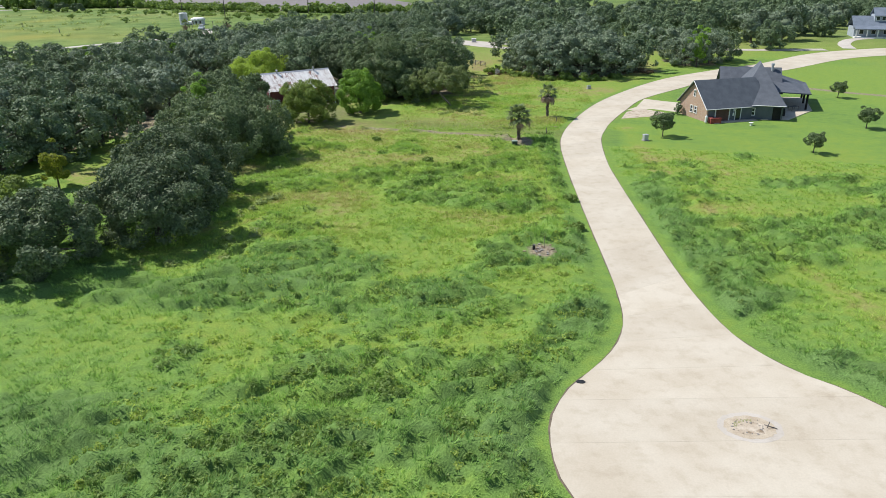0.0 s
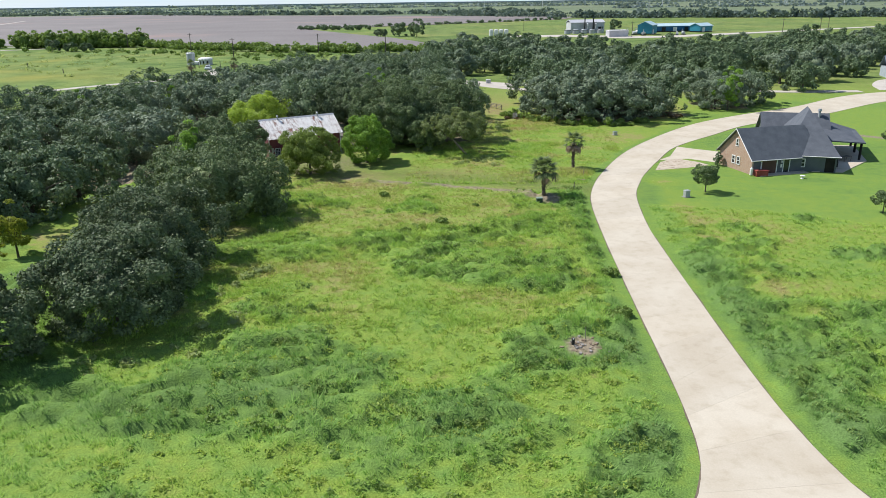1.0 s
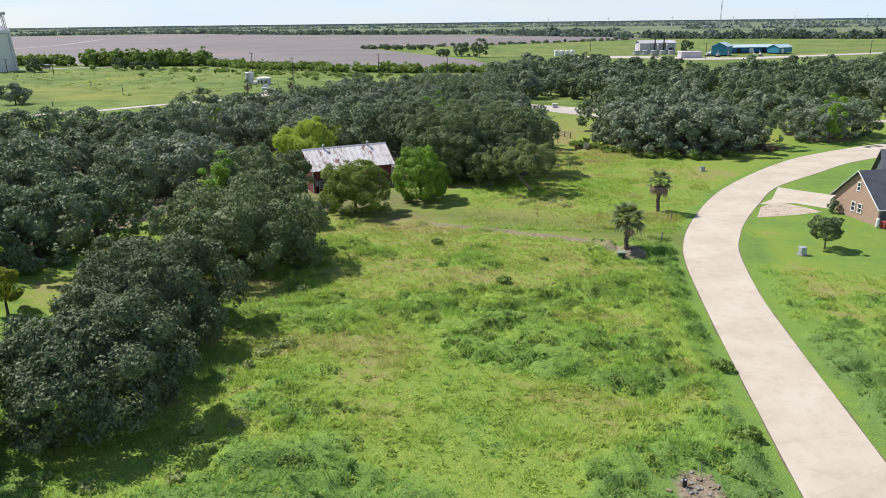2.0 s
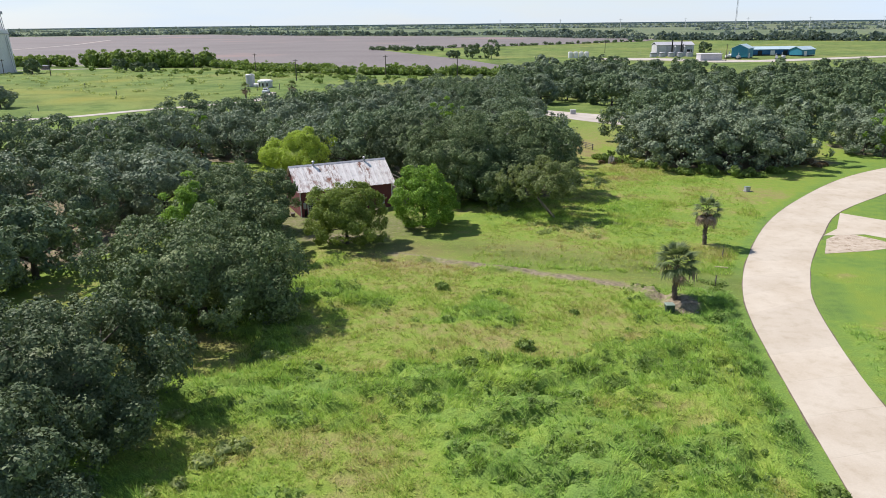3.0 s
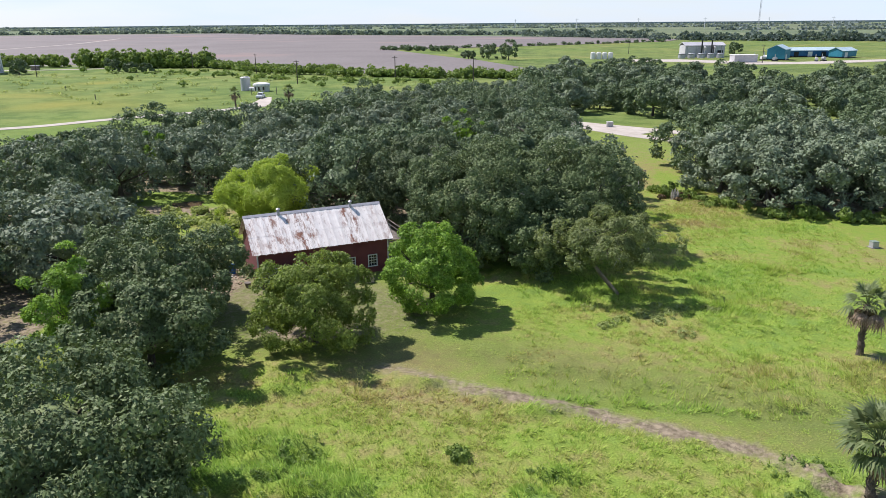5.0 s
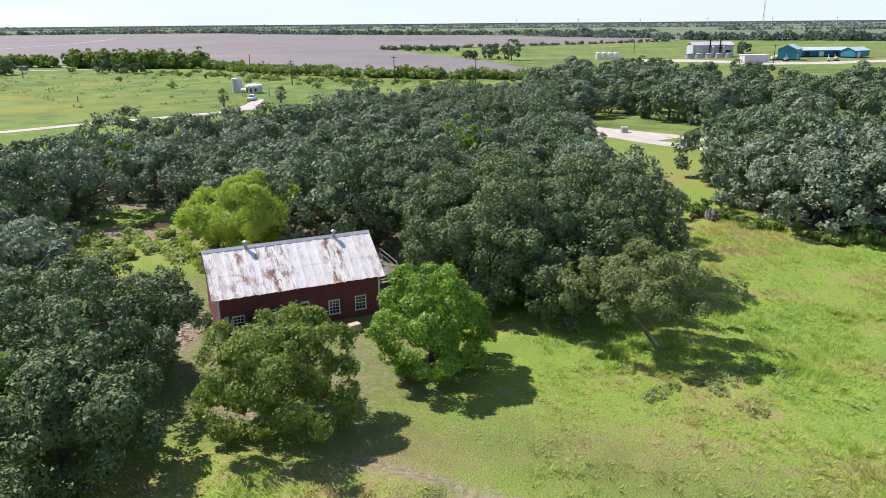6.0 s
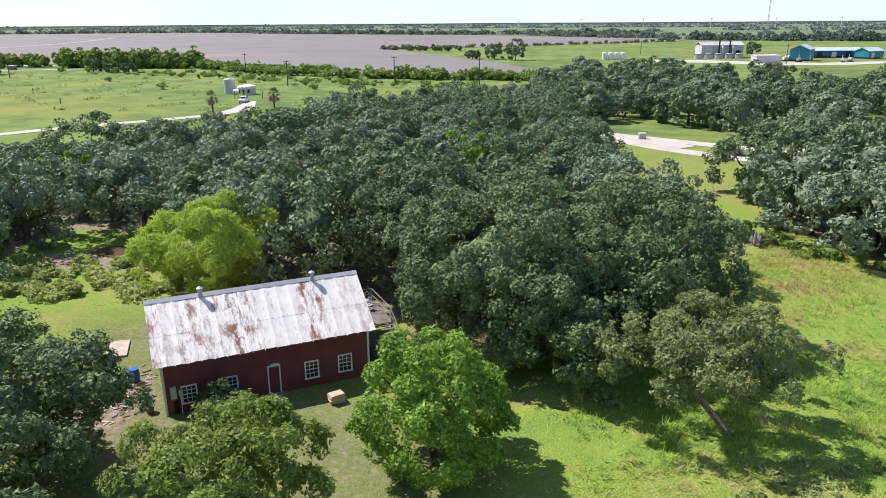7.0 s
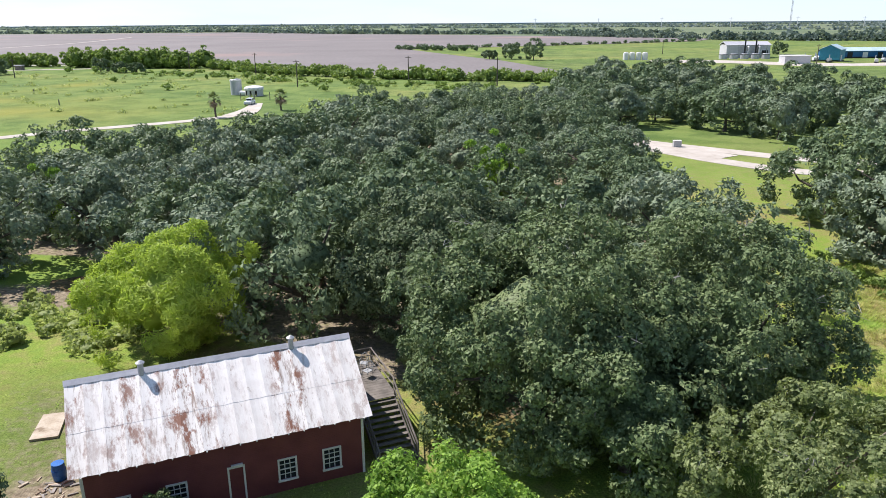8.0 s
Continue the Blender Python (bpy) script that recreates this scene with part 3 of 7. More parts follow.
def growth(x, y, gap):
    """Height of the grass."""
    fine = layered(x, y, 1.1, 11, 2)
    wild = 0.2 + 0.16 * weedy(x, y) + 0.2 * ramp01(fine, 0.4, 0.8)
    tall = np.where(x < 16, ramp01(118 - y + 0.25 * (-8 - x), -1, 1.5), ramp01(mown_gap(x, y), -0.5, 1.2))
    rough = ((x > -12) & (x < 24) & (y > 119) & (y < 190)) * (0.3 + 0.9 * ramp01(layered(x, y, 9, 31), 0.36, 0.56))
    rough = np.where(gap > 0, rough, 0)
    h = 0.09 + wild * np.maximum(tall, np.where(x < 30, rough, 0))
    h = np.where(inside(x, y, YARD), 0.08, h)
    verge = ramp01(gap, 0.7 + 0.7 * value_noise(x, y, 4, 3), 1.2 + 0.7 * value_noise(x, y, 4, 3))
    return 0.05 + (h - 0.05) * verge


def in_yard(x, y):
    """1 in the barn's yard, fading out towards its rim."""
    return inside(x, y, YARD) * ramp01(line_distance(x, y, YARD + YARD[:1]), 0.5, 7)


def tint(x, y, gap):
    """Colour of the grass: 0 straw, 0.4 yellow green, 0.6 green, 1 blue-green weeds."""
    broad, mid = layered(x, y, 24, 41, 3), layered(x * 0.8 + y * 0.2, y * 1.3, 4.5, 47, 3)
    field = 0.37 + 0.29 * weedy(x, y) + 0.25 * (broad - 0.5) + 0.4 * (mid - 0.5) + 0.07 * (x > 16) + 0.08 * ramp01(72 - y, 0, 20) + 0.14 * ramp01(-8 - x, 0, 14) * ramp01(68 - y, 0, 14)
    back = ramp01(y, 76, 92) * (x < 16)
    field = field * (1 - back) + back * (0.33 + 0.75 * (field - 0.45))
    strip = np.exp(-((x - 9.2 - 0.01 * (y - 80)) / 1.1) ** 2) * ((y > 70) & (y < 106))
    strip2 = np.exp(-((x - np.interp(y, (50, 75, 105, 122), (32, 26.5, 24.5, 25.5))) / 1.6) ** 2) * ((y > 45) & (y < 121))
    field = field - 0.22 * strip - 0.18 * strip2
    lawn = 0.55 + 0.4 * (broad - 0.5) + 0.35 * (mid - 0.5)
    on_lawn = np.where(x > 16, ramp01(-mown_gap(x, y), -1, 1) * (y < 200) * (x < 140), 0)
    t = field * (1 - on_lawn) + (lawn - 0.2 * strip2) * on_lawn
    wild = ramp01(y, 117, 121) * ramp01(21 - x + 0.45 * np.maximum(y - 124, 0) + 6 * (broad - 0.5), 0, 6)
    t = t * (1 - wild) + wild * (0.28 + 0.5 * (broad - 0.5) + 0.55 * (mid - 0.5) + 0.12 * in_yard(x, y))
    t = t + 0.16 * ramp01(5.5 - gap, 0, 3) * (gap > 0) * (y < 118)
    near = ramp01(1.5 - gap, 0, 0.8)
    t = t * (1 - near) + near * (0.58 + 0.3 * (mid - 0.5))
    far = ramp01(y, 190, 230)
    t = t * (1 - far) + far * (0.26 + 0.5 * (layered(x, y, 30, 61) - 0.5))
    yellow = np.exp(-(((x + 230) / 55) ** 2 + ((y - 355) / 16) ** 2)) + 0.7 * np.exp(-(((x + 205) / 45) ** 2 + ((y - 300) / 12) ** 2))
    t = np.clip(t - 0.26 * yellow, 0.02, 0.98)
    near = ramp01(np.maximum.reduce([24 - y, -52 - x + 0 * y, np.where(y < 190, x - 70, 0)]), 0, 8)
    return t * (1 - near) + near * 0.47


def bare(x, y):
    """Bare soil: the wheel track, the beds, the yard, the woodland floor."""
    d = np.where(line_distance(x, y, TRACK) < 3, np.exp(-(line_distance(x, y, TRACK) / 1.25) ** 2) * (0.44 + 0.7 * layered(x, y, 1.8, 8, 2)), 0)
    d = np.maximum(d, 0.95 * np.exp(-(((x - 7.0) / 1.5) ** 2 + ((y - 67.2) / 1.9) ** 2) ** 2))
    d = np.maximum(d, 0.92 * np.exp(-(((x - 7.9) / 2.0) ** 2 + ((y - 109.6) / 1.9) ** 2) ** 2))
    d = np.maximum(d, 0.7 * np.exp(-(((x - 15.0) / 1.4) ** 2 + ((y - 128.8) / 1.0) ** 2) ** 2))
    d = np.maximum(d, 0.95 * np.exp(-(((x + 41) / 3.2) ** 2 + ((y - 136.6) / 5.4) ** 2) ** 2))
    d = np.maximum(d, 0.75 * np.exp(-(((x + 29) / 5.5) ** 2 + ((y - 127.5) / 2.6) ** 2) ** 2))
    d = np.maximum(d, 0.9 * np.exp(-(((x + 60) / 9) ** 2 + ((y - 163.5) / 3.2) ** 2) ** 2))
    d = np.maximum(d, 0.75 * np.exp(-(((x - 42) / 6) ** 2 + ((y - 184) / 3.5) ** 2) ** 2))
    d = np.maximum(d, 0.95 * np.exp(-(((line_distance(x, y, [(66, 160), (71, 157), (76.5, 151.8), (82, 148), (92, 143), (110, 136)])) / 1.3) ** 2)))
    d = np.maximum(d, 0.5 * np.exp(-(((x + 31) / 7.0) ** 2 + ((y - 139) / 1.2) ** 2)))
    d = np.maximum(d, in_yard(x, y) * (0.22 + 0.42 * layered(x, y, 5, 83, 3)))
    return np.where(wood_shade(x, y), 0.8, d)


def relief(x, y, gap):
    """Height of the sward: hummocks away from the street, the yard and the beds."""
    open_ = (np.hypot(x + 31, y - 142) > 16) * (x > -60) * (x < 78)
    free = ramp01(gap, 0.8 + 0.7 * value_noise(x, y, 4, 3), 1.5 + 0.7 * value_noise(x, y, 4, 3)) * open_ * np.where(x < 16, ramp01(118.5 - y + 0.25 * (-8 - x), -1, 1), ramp01(mown_gap(x, y), 0, 1.5))
    free = free * ramp01(np.hypot(x - 7, y - 67), 1.8, 3.2)
    rough = 0.5 * ramp01(gap, 2, 5) * open_ * (y > 120) * (y < 184) * (x < 24) * ~wood_shade(x, y) * (line_distance(x, y, TRACK) > 5)
    u, v = x * 0.8 + y * 0.25, y * 1.5 - x * 0.3
    bumps = 0.12 + weedy(x, y) * (0.62 * ramp01(layered(u, v, 1.9, 15, 2), 0.42, 0.52) - 0.08) + 0.2 * (layered(u, v, 1.6, 25, 3) - 0.5) + 0.06 * value_noise(x, y, 0.7, 19)
    return np.maximum(bumps, 0.02) * np.maximum(free, rough) * ramp01(np.minimum.reduce([y - 22, x + 60, 78 - x]), 0, 8)


def dry_patch(x, y):
    """Yellow flowering patches in the far meadow."""
    blot = lambda cx, cy, rx, ry: np.exp(-((x - cx) / rx) ** 2 - ((y - cy) / ry) ** 2)
    return np.clip(0.7 * blot(-165, 282, 38, 14) + 0.6 * blot(-190, 312, 45, 9) + 0.8 * blot(-205, 357, 9, 22) + 0.4 * blot(-260, 330, 40, 14), 0, 1) * ramp01(layered(x, y, 14, 71), 0.25, 0.6)


def tired_turf(x, y):
    """Mown, trodden turf between the wheel track and the barn."""
    path = np.exp(-((line_distance(x, y, [(-40, 127), (-24, 127), (-12, 125), (0, 121.5), (10, 117.5), (16, 116)]) / 4.5) ** 2))
    return 0.85 * np.clip(np.maximum(path * (0.55 + 0.6 * layered(x, y, 6, 91, 3)), in_yard(x, y)), 0, 1)


def make_ground():
    xs = np.unique(np.concatenate([-np.geomspace(620, 4850, 14), np.arange(-620, -300, 20), np.arange(-300, -75, 8), np.arange(-75, -46, 1.0), np.arange(-46, 64, 0.42), np.arange(64, 112, 1.0), np.arange(112, 620, 20), np.geomspace(620, 4850, 14)]))
    ys = np.unique(np.concatenate([-np.geomspace(40, 4800, 12), np.arange(-40, 22, 8), np.arange(22, 120, 0.42), np.arange(120, 188, 0.8), np.arange(188, 460, 7), np.arange(460, 700, 14), np.geomspace(700, 4880, 16)]))
    gx, gy = np.meshgrid(xs, ys)
    x, y = gx.ravel(), gy.ravel()
    gap = street_gap(x, y)
    z = relief(x, y, gap)
    cols = len(xs)
    a = (np.arange(len(ys) - 1)[:, None] * cols + np.arange(cols - 1)[None, :]).ravel()
    me = np_mesh("ground", np.stack([x, y, z], 1), np.stack([a, a + 1, a + cols + 1, a + cols], 1), GROUND, True)
    # plain: share of distance haze mixed into the far ground colour
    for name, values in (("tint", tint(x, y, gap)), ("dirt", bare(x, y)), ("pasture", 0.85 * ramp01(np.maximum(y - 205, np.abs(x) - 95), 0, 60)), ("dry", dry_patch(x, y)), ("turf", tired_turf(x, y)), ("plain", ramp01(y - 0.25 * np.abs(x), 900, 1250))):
        att = me.attributes.new(name, "FLOAT", "POINT")
        att.data.foreach_set("value", values.astype(np.float32))
    tagged(new("ground", me), "green meadow ground with mown lawn and bare soil patches", "ground", "", "structure")


make_ground()


def make_grass(name, label, x0, x1, y0, y1, tufts, blades, seed, keep, spread=0.4, width=0.026, taller=1.0, paler=0.0):
    """Tufts of grass blades over a stretch of the plan, as one object."""
    rng = np.random.default_rng(seed)
    x, y = rng.uniform(x0, x1, tufts), rng.uniform(y0, y1, tufts)
    gap = street_gap(x, y)
    bushy = layered(x * 0.8 + y * 0.25, y * 1.5 - x * 0.3, 3.2, 5)
    ok = (gap > 0.3) & ~inside(x, y, DRIVE) & ~inside(x, y, GRAVEL) & (bare(x, y) < 0.45) & keep(x, y) & (rng.random(tufts) < 0.5 + 0.9 * (bushy - 0.3))
    x, y, gap = x[ok], y[ok], gap[ok]
    n = len(x)
    tall = growth(x, y, gap) * rng.uniform(0.45, 1.1, n) * taller
    wide = spread * rng.uniform(0.6, 1.35, n) * (0.5 + 0.9 * np.minimum(tall / 0.5, 1.2))
    hue = tint(x, y, gap) - paler + rng.normal(0, 0.06, n)
    z = relief(x, y, gap) - 0.02
    rep = lambda a: np.repeat(a, blades)
    m = n * blades
    a = rng.uniform(0, 6.283, m)
    r0, r1 = rep(wide) * np.sqrt(rng.random(m)) * 0.6, rep(wide) * rng.uniform(0.45, 1.15, m)
    swirl = rep(6.283 * layered(x, y, 9, 77, 2) * 1.4)
    h = rep(tall) * rng.uniform(0.45, 1.1, m) * (1 - 0.35 * (r1 / rep(wide) - 0.45))
    w = width * rng.uniform(0.6, 1.4, m)
    bx, by = rep(x) + np.cos(a) * r0, rep(y) + np.sin(a) * r0
    tx, ty = rep(x) + np.cos(a) * r1 + np.cos(swirl) * h * 0.35, rep(y) + np.sin(a) * r1 + np.sin(swirl) * h * 0.35
    v = np.empty((m, 3, 3), np.float32)
    v[:, 0] = np.stack([bx + np.sin(a) * w, by - np.cos(a) * w, rep(z)], 1)
    v[:, 1] = np.stack([tx, ty, rep(z) + h], 1)
    v[:, 2] = np.stack([bx - np.sin(a) * w, by + np.cos(a) * w, rep(z)], 1)
    me = np_mesh(name, v.reshape(-1, 3), np.arange(m * 3).reshape(m, 3), GRASS)
    t = np.clip(rep(hue) + rng.normal(0, 0.04, m), 0.02, 0.98)
    att = me.attributes.new("tint", "FLOAT", "POINT")
    att.data.foreach_set("value", np.repeat(t, 3).astype(np.float32))
    tagged(new(name, me), label, "grass", "", "stuff")


make_grass("meadow_grass", "tall tufted green meadow grass on the open field", -50, 17, 22, 120, 28000, 17, 21, lambda x, y: (x > -42 - (y - 70) * 0.2 + 4 * np.sin(y)) & (x < 16))
make_grass("meadow_grass", "tall yellow-green meadow grass beside the street", 18, 70, 28, 110, 19000, 16, 22, lambda x, y: (mown_gap(x, y) > -0.5) & (x < 28 + (y - 30) * 0.62 + 4 * np.sin(y)))
make_grass("rough_grass", "short rough grass and weeds behind the wheel track", -52, 27, 115, 184, 19000, 10, 23, lambda x, y: ~wood_shade(x, y) & (np.hypot(x + 34, y - 146) > 4), 0.34, 0.024)
make_grass("rough_grass", "tall pale tufts in drifts over the rough grass", -12, 25, 120, 184, 15000, 15, 24, lambda x, y: ~wood_shade(x, y) & ~inside(x, y, YARD) & (np.hypot(x + 34, y - 146) > 4) & (layered(x, y, 5, 33, 3) > 0.47), 0.42, 0.022, 1.5, 0.04)
make_grass("rough_grass", "tall yellow-green tufts standing in the meadow", -28, 16, 70, 118, 15000, 15, 25, lambda x, y: layered(x * 0.8 + y * 0.25, y * 1.3 - x * 0.3, 2.6, 29, 2) > 0.48, 0.42, 0.022, 1.35, 0.03)


# ---------------------------------------------------------------- street and paved places
road = thing("road", "pale sunlit concrete street with a turning circle", "road", kind="structure")
STEP = 3
for k in range(0, 192, STEP):
    left, right = street[k:k + STEP + 1, :2].copy(), street[k:k + STEP + 1, 2:].copy()
    along = street_mid[min(k + STEP, 192)] - street_mid[k]
    along = along / max(np.linalg.norm(along), 1e-6) * 0.004
    left[0] += along
    right[0] += along
    left[-1] -= along
    right[-1] -= along
    g = Geo().prism([tuple(p) for p in right] + [tuple(p) for p in left[::-1]], -0.12, 0.03)
    part("slab", g, ROAD, road)
bed = Geo()
rng = np.random.default_rng(4)
out_l = street[:, :2] - (street_mid - street[:, :2]) / np.maximum(np.linalg.norm(street_mid - street[:, :2], axis=1, keepdims=True), 0.3) * rng.uniform(0.0, 0.17, (193, 1))
out_r = street[:, 2:] - (street_mid - street[:, 2:]) / np.maximum(np.linalg.norm(street_mid - street[:, 2:], axis=1, keepdims=True), 0.3) * rng.uniform(0.0, 0.17, (193, 1))
for k in range(192):
    bed.add([(*out_l[k], 0.012), (*out_r[k], 0.012), (*out_r[k + 1], 0.012), (*out_l[k + 1], 0.012)], [(0, 1, 2, 3)])
part("roadbed", bed, JOINT, road, "dark soil along the street's edge")


def disc(cx, cy, rx, ry, n=28, seed=0, rough=0.06):
    r = random.Random(seed)
    return [(cx + rx * math.cos(6.28319 * k / n) * (1 + r.uniform(-rough, rough)), cy + ry * math.sin(6.28319 * k / n) * (1 + r.uniform(-rough, rough))) for k in range(n)]


pit = thing("sand_patch", "worn sandy patch in the middle of the turning circle", "patch", kind="structure")
PIT_X, PIT_Y = 16.6, 39.2
part("washed_rim", Geo().prism(disc(PIT_X, PIT_Y, 1.9, 1.5, 36, 7, 0.04), 0.0, 0.034), PALE_ROAD, pit, "pale washed rim")
part("earth_ring", Geo().prism(disc(PIT_X, PIT_Y, 1.5, 1.15, 36, 3, 0.05), 0.0, 0.038), JOINT_SAND, pit, "brown earth ring")
part("sand", Geo().prism(disc(PIT_X - 0.1, PIT_Y - 0.05, 1.05, 0.78, 30, 5, 0.1), 0.0, 0.044), PATCH, pit)
for k in range(26):
    a, q = 2.4 * k, 0.5 + 0.55 * ((k * 7) % 11) / 11
    b = 0.05 + 0.03 * (k % 3)
    part("pebble", Geo().box((PIT_X + 1.1 * q * math.cos(a), PIT_Y + 0.85 * q * math.sin(a), 0.05), (b * 1.4, b, 0.05), a, 0.01), STONE if k % 2 else PATCH, pit)
part("stake", Geo().tube([(PIT_X + 0.95, PIT_Y - 0.1, 0.03), (PIT_X + 1.1, PIT_Y, 0.42)], 0.025, 6), OLD_WOOD, pit)
part("stake", Geo().tube([(PIT_X + 0.9, PIT_Y + 0.2, 0.06), (PIT_X + 1.5, PIT_Y - 0.2, 0.08)], 0.03, 6), OLD_WOOD, pit)
make_sprigs = Geo()
for k in range(40):
    a = 1.2 + 0.05 * k
    x, y = PIT_X + 0.85 * math.cos(a) + 0.1 * math.sin(k * 5.1), PIT_Y + 0.62 * math.sin(a) + 0.1 * math.cos(k * 3.7)
    make_sprigs.add([(x - 0.02, y, 0.04), (x + 0.02, y, 0.04), (x + 0.12 * math.sin(k), y + 0.1 * math.cos(k * 2.2), 0.16)], [(0, 1, 2)])
part("grass_sprigs", make_sprigs, WEED, pit, "thin green grass sprigs")
solid("drain_cover", Geo().prism(disc(7.35, 44.0, 0.3, 0.22, 14, 2), 0.0, 0.06), BLACK, "small dark cover at the edge of the turning circle", "cover")
solid("driveway", Geo().prism(DRIVE, -0.1, 0.024), ROAD, "pale concrete driveway from the street to the house", "driveway", "structure")
solid("gravel_patch", Geo().prism(GRAVEL, -0.1, 0.018), PATCH, "bare gravel patch beside the driveway", "gravel", "structure")


def strip(pts, width, z, n=40):
    c = curve_through(pts, n)
    d = np.gradient(c, axis=0)
    d /= np.linalg.norm(d, axis=1, keepdims=True)
    side = np.stack([d[:, 1], -d[:, 0]], 1) * np.interp(np.arange(n), np.linspace(0, n - 1, len(width)), width)[:, None] / 2 if hasattr(width, "__len__") else np.stack([d[:, 1], -d[:, 0]], 1) * width / 2
    g = Geo()
    for k in range(n - 1):
        q = [(*(c[k] + side[k]), z), (*(c[k + 1] + side[k + 1]), z), (*(c[k + 1] - side[k + 1]), z), (*(c[k] - side[k]), z)]
        g.slab([q[0], q[1], q[2], q[3]], 0.12)
    return g


solid("lane", strip([(104, 224), (85, 224.5), (71, 227), (50, 232.5), (34, 232), (20, 230), (8, 237.5), (0, 246), (-8, 256)], 4.4, 0.06), PALE_ROAD, "pale gravel lane in front of the oak wood", "lane", "structure")
solid("lane", strip([(50, 236), (34, 240), (22, 241.5), (10, 248), (0, 254), (-12, 262)], 4.6, 0.075), PALE_ROAD, "pale gravel lane that splits round a grass island", "lane", "structure")
solid("lane", strip([(8, 240.6), (2, 247), (-4, 254)], 9.0, 0.068, 12), PALE_ROAD, "wide pale gravel mouth of the lane", "lane", "structure")
solid("farm_track", strip([(-260, 190), (-190, 210), (-165, 220), (-140, 235), (-127, 252), (-107, 274), (-101, 286)], 4.2, 0.08), PALE_ROAD, "pale gravel farm track across the meadow", "track", "structure")
solid("farm_track", strip([(-101, 284), (-103, 296), (-108, 312)], (7.5, 5, 3), 0.09, 14), PALE_ROAD, "pale gravel turn-off to the pump house", "track", "structure")
solid("farm_track", strip([(-420, 420), (-330, 436), (-275, 452), (-262, 470), (-300, 482), (-400, 486)], 5, 0.09), PALE_ROAD, "pale gravel track looping beside the silo", "track", "structure")
solid("farm_track", strip([(-560, 700), (-575, 783), (-617, 938), (-735, 1216)], 4.0, 0.3), PALE_ROAD, "thin pale track across the ploughed field", "track", "structure")
solid("plant_yard", Geo().prism([(18, 545), (30, 532), (62, 530), (92, 505), (128, 512), (205, 560), (330, 640), (326, 648), (200, 572), (120, 530), (90, 540), (60, 560), (24, 560)], -0.2, 0.12), PALE_ROAD, "pale gravel yard of the industrial plant", "yard", "structure")
PLOUGHED = [(-1900, 560), (-700, 500), (-340, 492), (-210, 490), (-150, 438), (-84, 414), (-20, 412), (-30, 470), (-62, 545), (-95, 600), (-163, 722), (-30, 826), (100, 950), (135, 1050), (-60, 1220), (-220, 1340), (-500, 1480), (-800, 1720), (-1300, 1560), (-2400, 1650)]
solid("ploughed_field", Geo().prism(PLOUGHED, -0.3, 0.25), FIELD, "wide pinkish-brown ploughed field", "field", "structure")


# ---------------------------------------------------------------- trees
def unit(v):
    return v / np.maximum(np.linalg.norm(v, axis=-1, keepdims=True), 1e-9)


